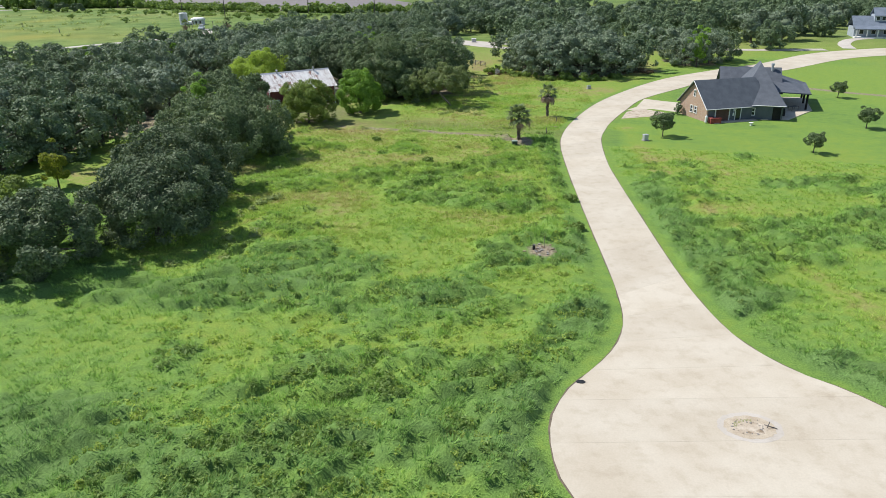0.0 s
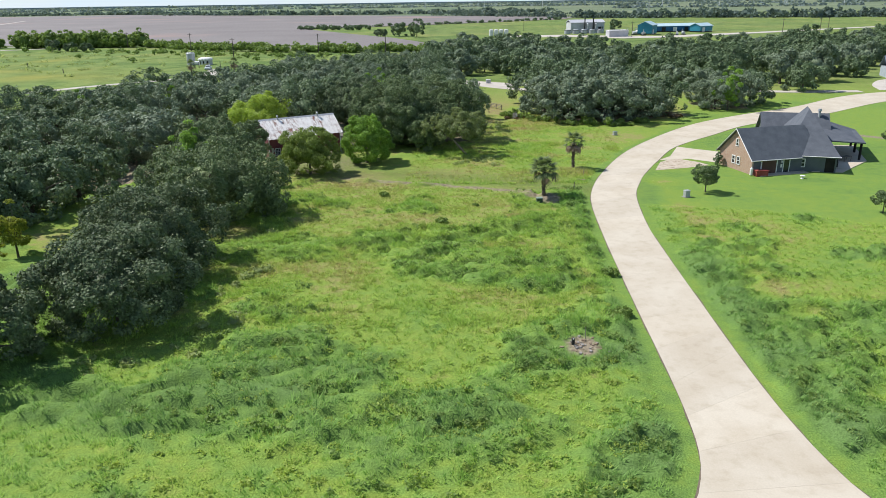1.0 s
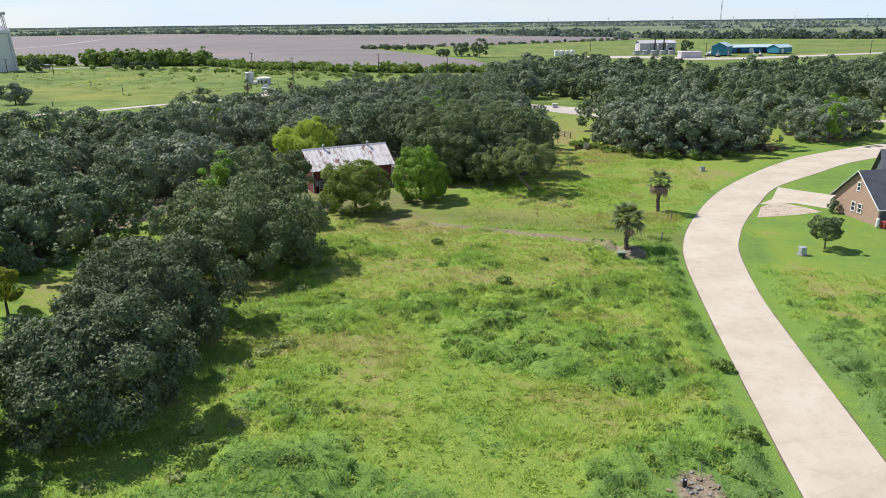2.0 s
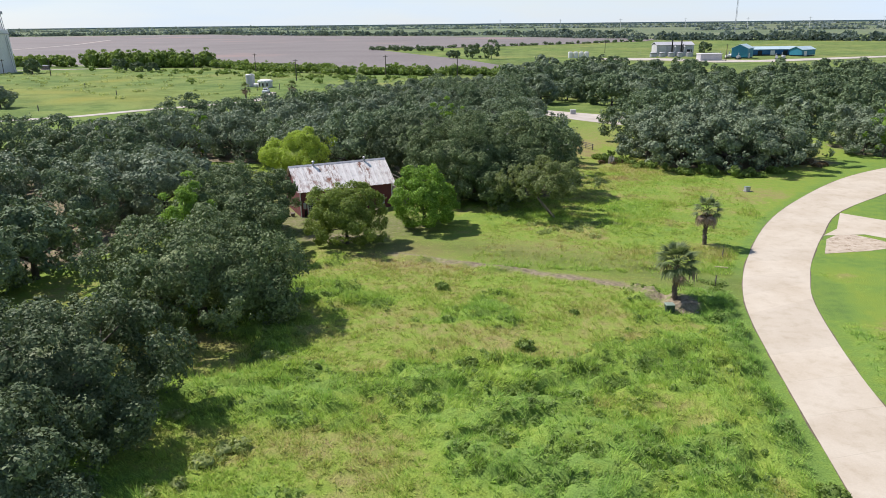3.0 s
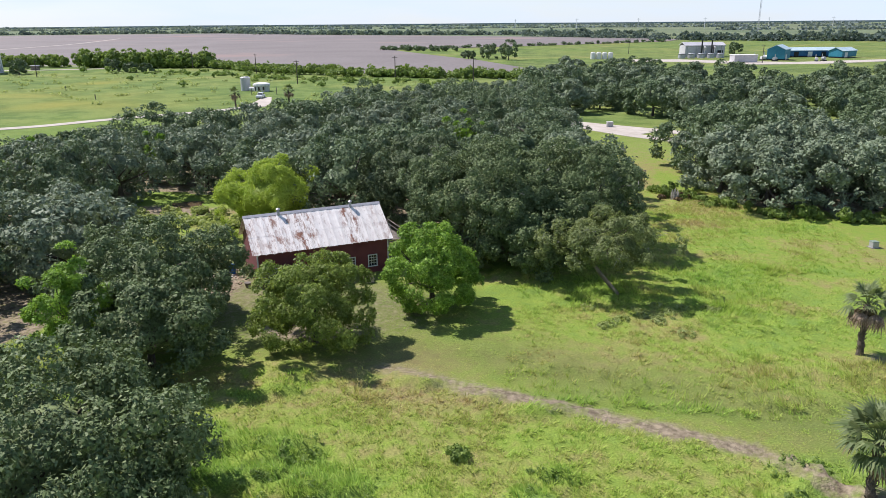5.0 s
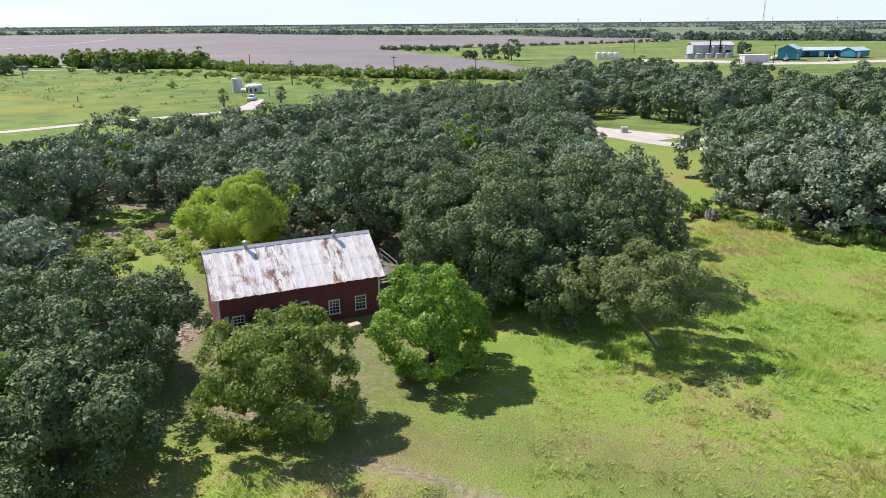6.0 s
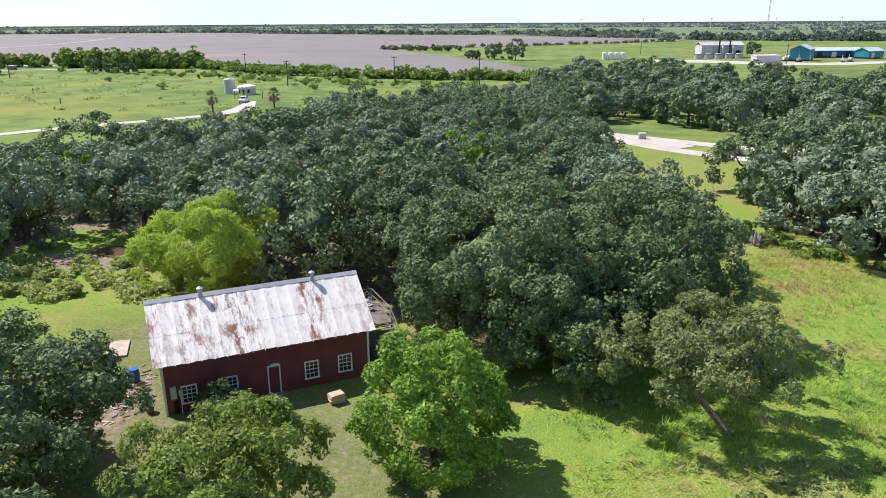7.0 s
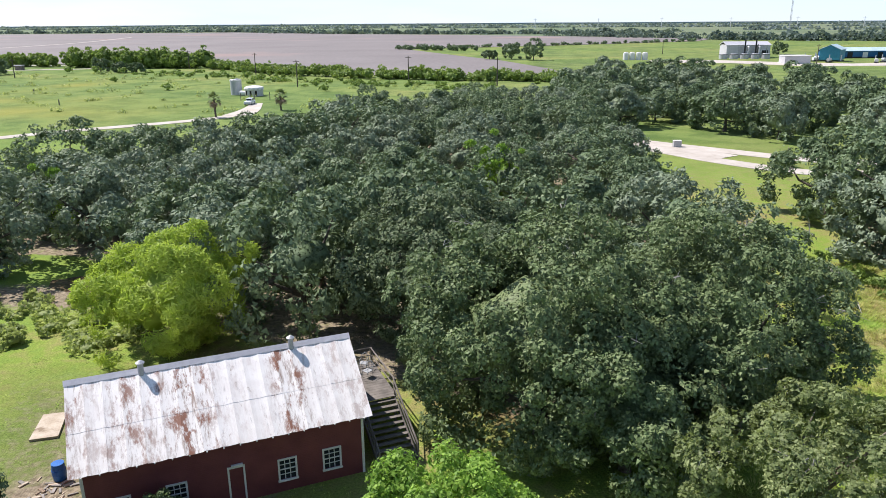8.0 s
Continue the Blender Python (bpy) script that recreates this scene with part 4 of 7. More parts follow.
def leaf_cloud(rng, centres, radii, mid, count, size, weep=0.0, core=0.5, slim=0.85, open_below=-0.25, tuft=0.0, per=34, up=0.0, rough_lay=0.75):
    """Leaves over the outsides of many small clumps, with a ragged heart inside each clump."""
    heart_c, heart_r = centres, radii
    if tuft:
        # small tufts over the outside of every clump, with gaps between them, and loose sprays
        k = max(int(count / per), 1)
        loose = rng.choice(len(centres), len(centres))
        at = rng.choice(len(centres), k, p=radii ** 2 / np.sum(radii ** 2))
        d = unit(rng.normal(size=(k, 3)) + 0.9 * unit((centres[at] - mid) * (1, 1, 1.4)))
        small = tuft * rng.uniform(0.6, 1.35, k)
        centres = centres[at] + d * (1, 1, 0.85) * (np.maximum(radii[at] - small * 0.6, 0.1) * rng.uniform(0.72, 1.08, k))[:, None]
        centres[:, 2] = np.maximum(centres[:, 2], small * 0.5)
        share = 0.12 * np.sum(small ** 2) / np.sum(heart_r[loose] ** 2)
        odds = np.concatenate([small ** 2, heart_r[loose] ** 2 * share])
        centres, radii = np.vstack([centres, heart_c[loose]]), np.concatenate([small, heart_r[loose]])
    else:
        odds = radii ** 2
    pick = rng.choice(len(centres), count, p=odds / np.sum(odds))
    d = unit(rng.normal(size=(count, 3)))
    outward = unit((centres[pick] - mid) * (1, 1, 1.4))
    flip = np.sum(d * outward, 1) < open_below
    d[flip] = unit(d[flip] + 1.6 * outward[flip])
    pos = centres[pick] + d * (1, 1, 0.8) * (radii[pick] * rng.uniform(0.35, 1.0, count) ** 0.5 * rng.uniform(0.92, 1.14, count))[:, None]
    n = unit(d + rough_lay * rng.normal(size=(count, 3)) + np.array((0, 0, up)))
    t = unit(np.cross(n, rng.normal(size=(count, 3))))
    if weep:
        t = unit(t * (1 - weep) + np.array((0, 0, -1.0)) * weep)
    s = unit(np.cross(n, t))
    ln = (size * rng.uniform(0.75, 1.6, count))[:, None]
    wd = ln * slim
    v = np.stack([pos - t * ln * 0.4 + s * wd / 2, pos + t * ln * 0.6, pos - t * ln * 0.4 - s * wd / 2], 1).reshape(-1, 3)
    f = np.arange(count * 3).reshape(-1, 3)
    if not core:
        return v, f
    # a ragged dark heart that fills the crown
    rows, cols = 9, 14
    lat, lon = np.meshgrid(np.linspace(-1.35, 1.5, rows), np.linspace(0, 6.2832, cols, endpoint=False), indexing="ij")
    d = np.stack([np.cos(lat) * np.cos(lon), np.cos(lat) * np.sin(lon), np.sin(lat)], -1).reshape(-1, 3)
    reach = np.abs(heart_c - mid).max(0) + heart_r.mean() * 0.35
    hv = mid + d * reach * (core * rng.uniform(0.82, 1.12, (len(d), 1)))
    hv[:, 2] = np.maximum(hv[:, 2], 0.15)
    a = np.arange(rows - 1)[:, None] * cols + np.arange(cols)[None, :]
    e = np.arange(rows - 1)[:, None] * cols + (np.arange(cols)[None, :] + 1) % cols
    hf = np.concatenate([np.stack([a, e, e + cols], -1).reshape(-1, 3), np.stack([a, e + cols, a + cols], -1).reshape(-1, 3)]) + len(v)
    return np.vstack([v, hv]), np.vstack([f, hf])


def clumps(rng, wide, low, high, count, share=(0.15, 0.29), ragged=0.2, belly=-0.55):
    """Clump centres over a domed crown."""
    k = np.arange(count) + 0.5
    z = 1 - (1 - belly) * k / count + rng.normal(0, 0.08, count)
    z = np.clip(z, belly, 1)
    a = 2.39996 * k + rng.normal(0, 0.25, count)
    r = np.sqrt(np.maximum(1 - z * z, 0.02))
    push = 1 + rng.uniform(-1.9 * ragged, ragged * 0.55, count)
    radii = wide * rng.uniform(share[0], share[1], count)
    mid = np.array((0, 0, low + (high - low) * 0.42))
    up, down = high - mid[2] - radii * 0.8, mid[2] - low - radii * 0.6
    c = np.stack([np.cos(a) * r * (wide - radii) * push, np.sin(a) * r * (wide - radii) * push, np.where(z > 0, z * up * push, z / abs(belly) * np.maximum(down, 0.3))], 1) + mid
    c[:, 2] = np.maximum(c[:, 2], low + radii * 0.55)
    return c, radii, mid


def make_tree(name, label, x, y, seed, wide, low, high, leaves, size, leaf_mat, lobes=46, trunk=0.3, lean=(0, 0), weep=0.0, group="", oval=1.0, share=(0.15, 0.29), ragged=0.2, core=0.5, slim=0.85, limbs=7, turn=0.0, bark=None, elbow=None, tuft=0.0, per=34, twigs=0, belly=-0.55):
    rng = np.random.default_rng(seed)
    tree = thing(name, label, "tree", x, y, 0, turn, group)
    c, radii, mid = clumps(rng, wide, low, high, lobes, share, ragged, belly)
    c[:, 0] *= oval
    off = np.array((lean[0], lean[1], 0))
    c, mid = c + off, mid + off
    v, f = leaf_cloud(rng, c, radii, mid, leaves, size, weep, core, slim, tuft=tuft, per=per, up=0.3 if tuft else 0.0, rough_lay=0.5 if tuft else 0.75)
    g = Geo()
    fork = Vector((lean[0] * 0.45, lean[1] * 0.45, low + (high - low) * 0.22))
    if elbow:
        fork = Vector(elbow)
    g.tube([(0, 0, -0.15), (lean[0] * 0.1, lean[1] * 0.1, 0.3), fork * 0.6, fork], [trunk * 1.5, trunk * 1.1, trunk * 0.9, trunk * 0.75], 9)
    for k in rng.choice(lobes, min(limbs, lobes), replace=False):
        end = Vector(c[k])
        bend = fork.lerp(end, 0.5) + Vector(rng.normal(0, 0.12 * wide / 2, 3))
        bend.z = max(bend.z, fork.z * 0.8)
        g.tube([fork * 0.92, bend, end], [trunk * 0.55, trunk * 0.34, trunk * 0.12], 6)
    part("trunk", g, bark or BARK, tree)
    part("crown", np_mesh("crown", v, f, leaf_mat), leaf_mat, tree)
    if twigs:
        g = Geo()
        for k in rng.choice(lobes, min(twigs, lobes), replace=False):
            out = Vector(unit((c[k] - mid) * (1, 1, 0.6)))
            tip = Vector(c[k]) + out * float(radii[k]) * 1.02
            for _ in range(3):
                a = tip - out * rng.uniform(0.5, 0.9) + Vector(rng.normal(0, 0.25, 3))
                b = a.lerp(tip, 0.55) + Vector(rng.normal(0, 0.14, 3))
                e = tip + Vector(rng.normal(0, 0.3, 3))
                g.tube([a, b, e], [0.035, 0.025, 0.01], 4)
        tagged(part("bare_twigs", g, PALE_BARK, tree, "pale lichen-grey bare twigs"), kind="stuff")
    return tree


OAK_LABEL = "dark green live oak with a wide rounded crown"
# the row of oaks along the open field
make_tree("live_oak_tree", "large grey-green live oak with a broad low crown", -31.4, 71, 101, 7.2, 0.1, 8.5, 52000, 0.19, FIELD_OAK, 74, 0.42, belly=-0.72, group="oaks along the field", tuft=0.74, per=110)
make_tree("live_oak_tree", "large grey-green live oak beside the meadow", -34.4, 83.8, 102, 8.2, 0.1, 8.9, 60000, 0.19, FIELD_OAK, 62, 0.4, belly=-0.72, group="oaks along the field", tuft=0.74, per=110)
make_tree("live_oak_tree", "large dark green live oak with dense domed crown", -34.0, 102.4, 103, 9.9, 0.1, 9.6, 84000, 0.195, GREAT_OAK, 80, 0.42, belly=-0.72, group="oaks along the field", tuft=0.74, per=110)
make_tree("live_oak_tree", "dark live oak with foliage reaching the grass", -38.6, 62, 104, 6.4, 0.4, 8.0, 32000, 0.2, FIELD_OAK, 44, 0.3, group="oaks along the field", tuft=0.74, per=110)
make_tree("live_oak_tree", "dark live oak between the field and the barn yard", -37.4, 119.2, 123, 6.2, 0.3, 7.9, 26000, 0.22, GREAT_OAK, 44, 0.3, group="oaks along the field", tuft=0.74, per=110)
make_tree("live_oak_tree", "low grey-green oak beside the meadow grass", -42.0, 91.0, 125, 3.6, 0.2, 5.2, 19000, 0.21, FIELD_OAK, 34, 0.2, group="oaks along the field", tuft=0.6, per=56)
make_tree("oak_tree", "ragged olive-green tree at the field's end", -45.5, 65, 105, 5.0, 1.2, 8.0, 12350, 0.304, OLIVE, 55, 0.22, group="oaks along the field", ragged=0.32, tuft=0.74, per=110)
make_tree("oak_tree", "olive-green tree with sparse sunlit crown", -53, 74, 106, 4.6, 1.0, 6.6, 9500, 0.304, OLIVE, 50, 0.2, ragged=0.32, tuft=0.74, per=110)
make_tree("young_tree", "small yellow-green tree in the clearing", -50, 86.5, 107, 2.4, 1.0, 6.0, 4180, 0.224, YELLOW, 18, 0.12, ragged=0.35)
make_tree("young_tree", "small yellow-green bushy tree beside the oaks", -45.0, 95.5, 108, 2.2, 0.3, 3.4, 3040, 0.224, YELLOW, 16, 0.1, ragged=0.3)
# round the barn
make_tree("leafy_tree", "bright green leafy tree standing beside the barn", -19.5, 134, 111, 4.7, 0.5, 8.0, 33000, 0.2, BRIGHT, 78, 0.24, belly=-0.85, ragged=0.15, share=(0.14, 0.24), tuft=0.5, per=48)
make_tree("fruit_tree", "olive-green round tree in front of the barn", -27.2, 125.4, 112, 5.3, 0.6, 7.6, 36000, 0.2, OLIVE, 66, 0.2, belly=-0.65, ragged=0.28, share=(0.14, 0.25), tuft=0.5, per=48)
make_tree("young_tree", "vivid yellow-green young tree among dark oaks", -43.3, 119.4, 113, 3.5, 0.6, 8.8, 18000, 0.2, BRIGHT, 34, 0.15, ragged=0.3, tuft=0.5, per=48)
make_tree("willow_tree", "light yellow-green feathery tree behind the barn", -43.6, 156.3, 114, 6.4, 0.4, 9.0, 42000, 0.4, WILLOW, 56, 0.3, weep=0.35, slim=0.17, ragged=0.34, tuft=0.62, per=60)
make_tree("leaning_oak_tree", "olive-grey oak with a bare leaning trunk", -3.2, 139.4, 115, 5.5, 3.0, 7.7, 26000, 0.21, OLIVE_GREY, 60, 0.2, bark=GREY_BARK, lean=(-1.2, 1.5), ragged=0.34, oval=1.14, share=(0.13, 0.24), core=0.2, elbow=(-2.6, 1.4, 3.0), limbs=9, tuft=0.5, per=48, twigs=16)
make_tree("live_oak_tree", "dark live oak shading the barn yard", -42.6, 128.3, 116, 8.3, 0.6, 8.8, 52000, 0.195, GREAT_OAK, 64, 0.36, ragged=0.24, core=0.5, tuft=0.74, per=110)
make_tree("live_oak_tree", "great dark live oak behind the barn's stair", -17.0, 151.0, 118, 9.4, 0.2, 12.4, 80000, 0.195, GREAT_OAK, 84, 0.45, group="oaks behind the barn", twigs=22, tuft=0.74, per=110)
make_tree("live_oak_tree", "great dark live oak behind the barn's stair", -7.9, 154.2, 119, 8.6, 0.3, 12.0, 66000, 0.195, GREAT_OAK, 74, 0.45, group="oaks behind the barn", twigs=22, tuft=0.74, per=110)
make_tree("live_oak_tree", "lower dark live oak before the great oaks", -12.4, 146.2, 126, 6.0, 0.1, 8.8, 36000, 0.195, GREAT_OAK, 50, 0.3, group="oaks behind the barn", tuft=0.7, per=110)
make_tree("live_oak_tree", "tall grey-green live oak behind the barn", -24.5, 160.5, 120, 8.4, 1.0, 11.5, 48000, 0.21, FIELD_OAK, 62, 0.42, group="oaks behind the barn", tuft=0.74, per=110)
make_tree("shrub", "broad dark shrub before the barn's windows", *(pose(-36.57, 136.565, 0, 0, 0, 33.5) @ Vector((3.2, -1.5, 0)))[:2], 122, 1.9, 0.05, 1.9, 4200, 0.16, GREAT_OAK, 24, 0.05, share=(0.24, 0.4))
make_tree("shrub", "tall thin sapling against the barn's wall", -33.4, 137.4, 121, 0.95, 0.1, 2.6, 1710, 0.144, GREAT_OAK, 12, 0.05, share=(0.25, 0.42))

# woods: five kinds of oak, copied
kinds = []
for k, (wide, low, high, m, rag) in enumerate(((7.4, 0.2, 10.2, OAK, 0.2), (6.8, 0.3, 9.4, OAK_GREY, 0.22), (8.0, 0.2, 11.0, OAK, 0.18), (6.2, 0.3, 8.8, OAK, 0.26), (7.0, 0.2, 9.8, OAK_GREY, 0.24))):
    px, py = ((-66, 112), (-70, 182), (-20, 172), (-30, 186), (-48, 182))[k]
    kinds.append(make_tree("live_oak_tree", OAK_LABEL, px, py, 200 + k, wide, low, high, 7600, 0.35, m, 44, 0.34, group="oak wood", belly=-0.78, ragged=rag, limbs=5, core=0.34, tuft=0.95, per=46))
far_kinds = []
for k, (wide, low, high, m) in enumerate(((6.8, 0.8, 9.6, OAK), (6.2, 0.8, 8.8, OAK_GREY), (7.4, 0.6, 10.2, OAK))):
    px, py = ((56, 262), (20, 300), (80, 300))[k]
    far_kinds.append(make_tree("live_oak_tree", OAK_LABEL, px, py, 230 + k, wide, 0.3, high, 3600, 0.56, m, 26, 0.3, group="far oak wood", ragged=0.24, limbs=4, tuft=1.1, per=20))


def plant(poly, gap, seed, kinds, low=0.85, high=1.15, taken=()):
    """Trees over a piece of the plan, about gap metres apart."""
    rng = np.random.default_rng(seed)
    xs, ys = [p[0] for p in poly], [p[1] for p in poly]
    spots = list(taken)
    for _ in range(6000):
        x, y = rng.uniform(min(xs), max(xs)), rng.uniform(min(ys), max(ys))
        if inside(np.array(x), np.array(y), poly) and all((x - a) ** 2 + (y - b) ** 2 > gap * gap for a, b in spots):
            spots.append((x, y))
            s = rng.uniform(low, high)
            copy_thing(kinds[rng.integers(len(kinds))], pose(x, y, 0, 0, 0, rng.uniform(0, 360)) @ Matrix.Diagonal((s, s, s * rng.uniform(0.88, 1.1), 1)))


plant(WOODS_MAIN, 8.8, 31, kinds, 0.8, 1.08, taken=[(-66, 112), (-70, 182), (-20, 172), (-30, 186), (-48, 182), (-17, 151), (-7.9, 154.2), (-26, 158.5), (-42.5, 155), (-46.5, 131), (-47, 116), (-52, 110), (-50, 124)])
plant(WOODS_WEST, 7.4, 32, kinds, taken=[(-66, 112), (-53, 74), (-47, 116), (-52, 110), (-56, 116)])
plant(WOODS_EAST, 7.0, 33, kinds, 1.02, 1.24)
plant(WOODS_SECOND, 7.4, 34, kinds, 0.8, 1.0)
plant(WOODS_NORTH, 11.5, 35, far_kinds, 0.85, 1.2, taken=[(56, 262), (20, 300), (80, 300)])
copy_thing(kinds[0], pose(-57, 101, 0, 0, 0, 20) @ Matrix.Scale(0.95, 4))
copy_thing(kinds[2], pose(-63, 93, 0, 0, 0, 160) @ Matrix.Scale(0.9, 4))
copy_thing(kinds[3], pose(-55.5, 109.5, 0, 0, 0, 230) @ Matrix.Scale(1.0, 4))
for x, y, s in ((53.5, 229.5, 0.85), (60, 231, 0.8), (89, 226, 0.9), (-176, 256, 0.85), (-84, 176, 0.9), (-14, 268, 0.8), (120, 262, 0.75), (9, 291, 0.9)):
    copy_thing(far_kinds[int(s * 100) % 3], pose(x, y, 0, 0, 0, x * 7) @ Matrix.Scale(s, 4))
for k, (x, y, s) in enumerate(((-71.3, 179.5, 0.42), (-27, 203, 0.5), (-24, 199.5, 0.42), (57, 190, 0.55), (-86, 170, 0.4), (-58, 252, 0.45))):
    make_tree("young_tree", "yellow-green young tree among dark oaks", x, y, 260 + k, 6.5 * s, 0.8, 12.5 * s + 3.2, 2850, 0.336, BRIGHT, 16, 0.15, ragged=0.3)

# small lawn trees round the house
lawn_kind = make_tree("lawn_tree", "small round dark green tree on the mown lawn", 30.0, 114.3, 301, 2.05, 1.2, 4.2, 6500, 0.15, GREAT_OAK, 30, 0.08, group="lawn trees", share=(0.2, 0.34), ragged=0.3, core=0.25)
for x, y, s in ((48.4, 103.9, 0.8), (63.4, 119.4, 0.92), (71.6, 146.6, 0.86), (88, 128, 0.9)):
    copy_thing(lawn_kind, pose(x, y, 0, 0, 0, x * 31) @ Matrix.Diagonal((s, s, s * 0.95, 1)))


# ---------------------------------------------------------------- low growth
def make_bushes(name, label, spots, seed, leaf_mat, leaves, size, category="bush", kind="stuff", core=0.75, ground=False):
    """Many low bushes as one growth; spots: x, y, radius, height."""
    rng = np.random.default_rng(seed)
    vs, fs, n = [], [], 0
    lift = relief(*(np.array([p[k] for p in spots]) for k in (0, 1)), np.full(len(spots), 9.0)) * 0.7 if ground else np.zeros(len(spots))
    for (x, y, r, h), base in zip(spots, lift):
        c, radii, mid = clumps(rng, r, 0.0, h, 9, (0.25, 0.42), 0.25, -0.3)
        o = np.array((x, y, base))
        v, f = leaf_cloud(rng, c + o, radii, mid + o, leaves, size * (1.35 if ground else 1), -0.6 if ground else 0.0, core, 0.42 if ground else 0.85, up=0.9 if ground else 0.0)
        vs.append(v)
        fs.append(f + n)
        n += len(v)
    return tagged(new(name, np_mesh(name, np.vstack(vs), np.vstack(fs), leaf_mat)), label, category, "", kind)


rng = np.random.default_rng(51)
make_bushes("scrub", "low green scrub along the oak wood's edge", [(x + rng.normal(0, 0.9), y + rng.normal(0, 0.9), rng.uniform(0.6, 1.5), rng.uniform(0.6, 2.0)) for x, y in curve_through([(5, 184), (9, 177), (15, 172.5), (23, 170.5), (30, 170.5), (36, 175)], 30)], 52, SCRUB, 260, 0.3)
make_bushes("scrub", "brown dried scrub beside the oak wood", [(40 + rng.normal(0, 3), 181 + rng.normal(0, 2), rng.uniform(0.6, 1.3), rng.uniform(0.5, 1.3)) for _ in range(16)], 53, DRY, 150, 0.28)
make_bushes("weeds", "rank weed mound in the rough grass", [(rng.normal(-0.5, 3.0), rng.normal(134.6, 1.5), rng.uniform(0.4, 1.0), rng.uniform(0.15, 0.4)) for _ in range(18)], 54, WEED, 200, 0.16, core=0, ground=True)
make_bushes("weeds", "green weeds at the foot of the oaks", [(x + rng.normal(0, 1.2), y + rng.normal(0, 1.0), rng.uniform(0.5, 1.1), rng.uniform(0.3, 0.9)) for x, y in curve_through([(-41, 60), (-34, 60), (-26, 63), (-22.5, 68), (-24, 80), (-26, 98), (-27, 104)], 34)], 55, WEED, 120, 0.2)
make_bushes("undergrowth", "green undergrowth round the muddy pool", [(rng.uniform(-74, -47), rng.uniform(153, 163), rng.uniform(0.7, 1.8), rng.uniform(0.4, 1.2)) for _ in range(50)], 56, WEED, 300, 0.24, core=0.6)
make_bushes("scrub", "scattered low scrub on the far meadow", [(x + rng.normal(0, 12), y + rng.normal(0, 7), rng.uniform(0.8, 2.6), rng.uniform(0.5, 2.2)) for x, y in curve_through([(-216, 437), (-185, 421), (-169, 413), (-140, 396), (-119, 386), (-84, 377), (-50, 372)], 110)] + [(x, y, r, r * 1.3) for x, y, r in ((-158, 348, 2.2), (-242, 428, 2.6), (-228, 428, 2.6), (-256, 427, 3.4), (-102, 352, 1.9), (-200, 380, 1.6))], 57, SCRUB, 100, 0.55, core=0.6)
make_bushes("weeds", "low tufts of rank grass on the far meadow", [(rng.uniform(-300, -60), rng.uniform(285, 425), rng.uniform(0.8, 2.6), rng.uniform(0.15, 0.45)) for _ in range(230)], 61, WEED, 34, 0.5, core=0, ground=True)
solid("muddy_pool", Geo().prism(disc(-57.5, 167, 5.0, 2.2, seed=9, rough=0.12), -0.1, 0.02), WATER, "brown muddy pool among the trees", "pool", "structure")
# hummocks of rank weeds over the open field, in drifts
hx, hy = rng.uniform(-30, 62, 14000), rng.uniform(26, 117, 14000)
dense = weedy(hx, hy) * ramp01(layered(hx * 0.8 + hy * 0.25, hy * 1.5 - hx * 0.3, 3.0, 15, 2), 0.42, 0.56) * np.where(hx > 19, 0.55, 1.0)
hgap = street_gap(hx, hy)
grown = (hgap > 1.6) & (rng.random(14000) < dense) & ((hx < 16) | ((mown_gap(hx, hy) > 1) & (hx > 19))) & (hx < 28 + (hy - 30) * 0.62) & (np.hypot(hx - 7, hy - 67) > 2.6) & (hx > -24 - (hy - 60) * 0.08) & (np.hypot(hx - 8, hy - 110) > 3.5)
make_bushes("weeds", "rank blue-green weeds in hummocks over the meadow", [(x, y, rng.uniform(0.25, 0.7), rng.uniform(0.25, 0.55)) for x, y in zip(hx[grown], hy[grown])], 58, WEED_BLUE, 48, 0.15, core=0, ground=True)
fx, fy = rng.uniform(-26, 16, 5200), rng.uniform(27, 78, 5200) 
thick = 0.25 + 0.75 * ramp01(layered(fx * 0.8 + fy * 0.25, fy * 1.5 - fx * 0.3, 2.4, 29, 2), 0.42, 0.58)
grown = (street_gap(fx, fy) > 2) & (rng.random(5200) < thick * 0.3) & (np.hypot(fx - 7, fy - 67) > 2.4) & (fx > -24 - (fy - 60) * 0.08) & (np.hypot(fx - 8, fy - 110) > 3.2) & (fy < 116 - 0.3 * (fx + 8))
make_bushes("weeds", "fresh yellow-green tufts standing in the meadow grass", [(x, y, rng.uniform(0.25, 0.7), rng.uniform(0.14, 0.32)) for x, y in zip(fx[grown], fy[grown])], 60, WEED_FRESH, 40, 0.15, core=0, ground=True)
for x, y, r, h in ((-14, 111.6, 0.9, 0.9), (-5.5, 99.2, 1.0, 0.9), (-9.5, 96, 0.7, 0.6), (11.6, 82.5, 1.0, 0.8), (-1.5, 107, 0.5, 0.5), (10.2, 71.8, 1.2, 0.9), (11.2, 72.8, 0.9, 0.9)):
    tagged(make_bushes("bush", "small green bush in the meadow grass", [(x, y, r, h)], int(x * 10 + 900), SCRUB, 420, 0.16), kind="thing")


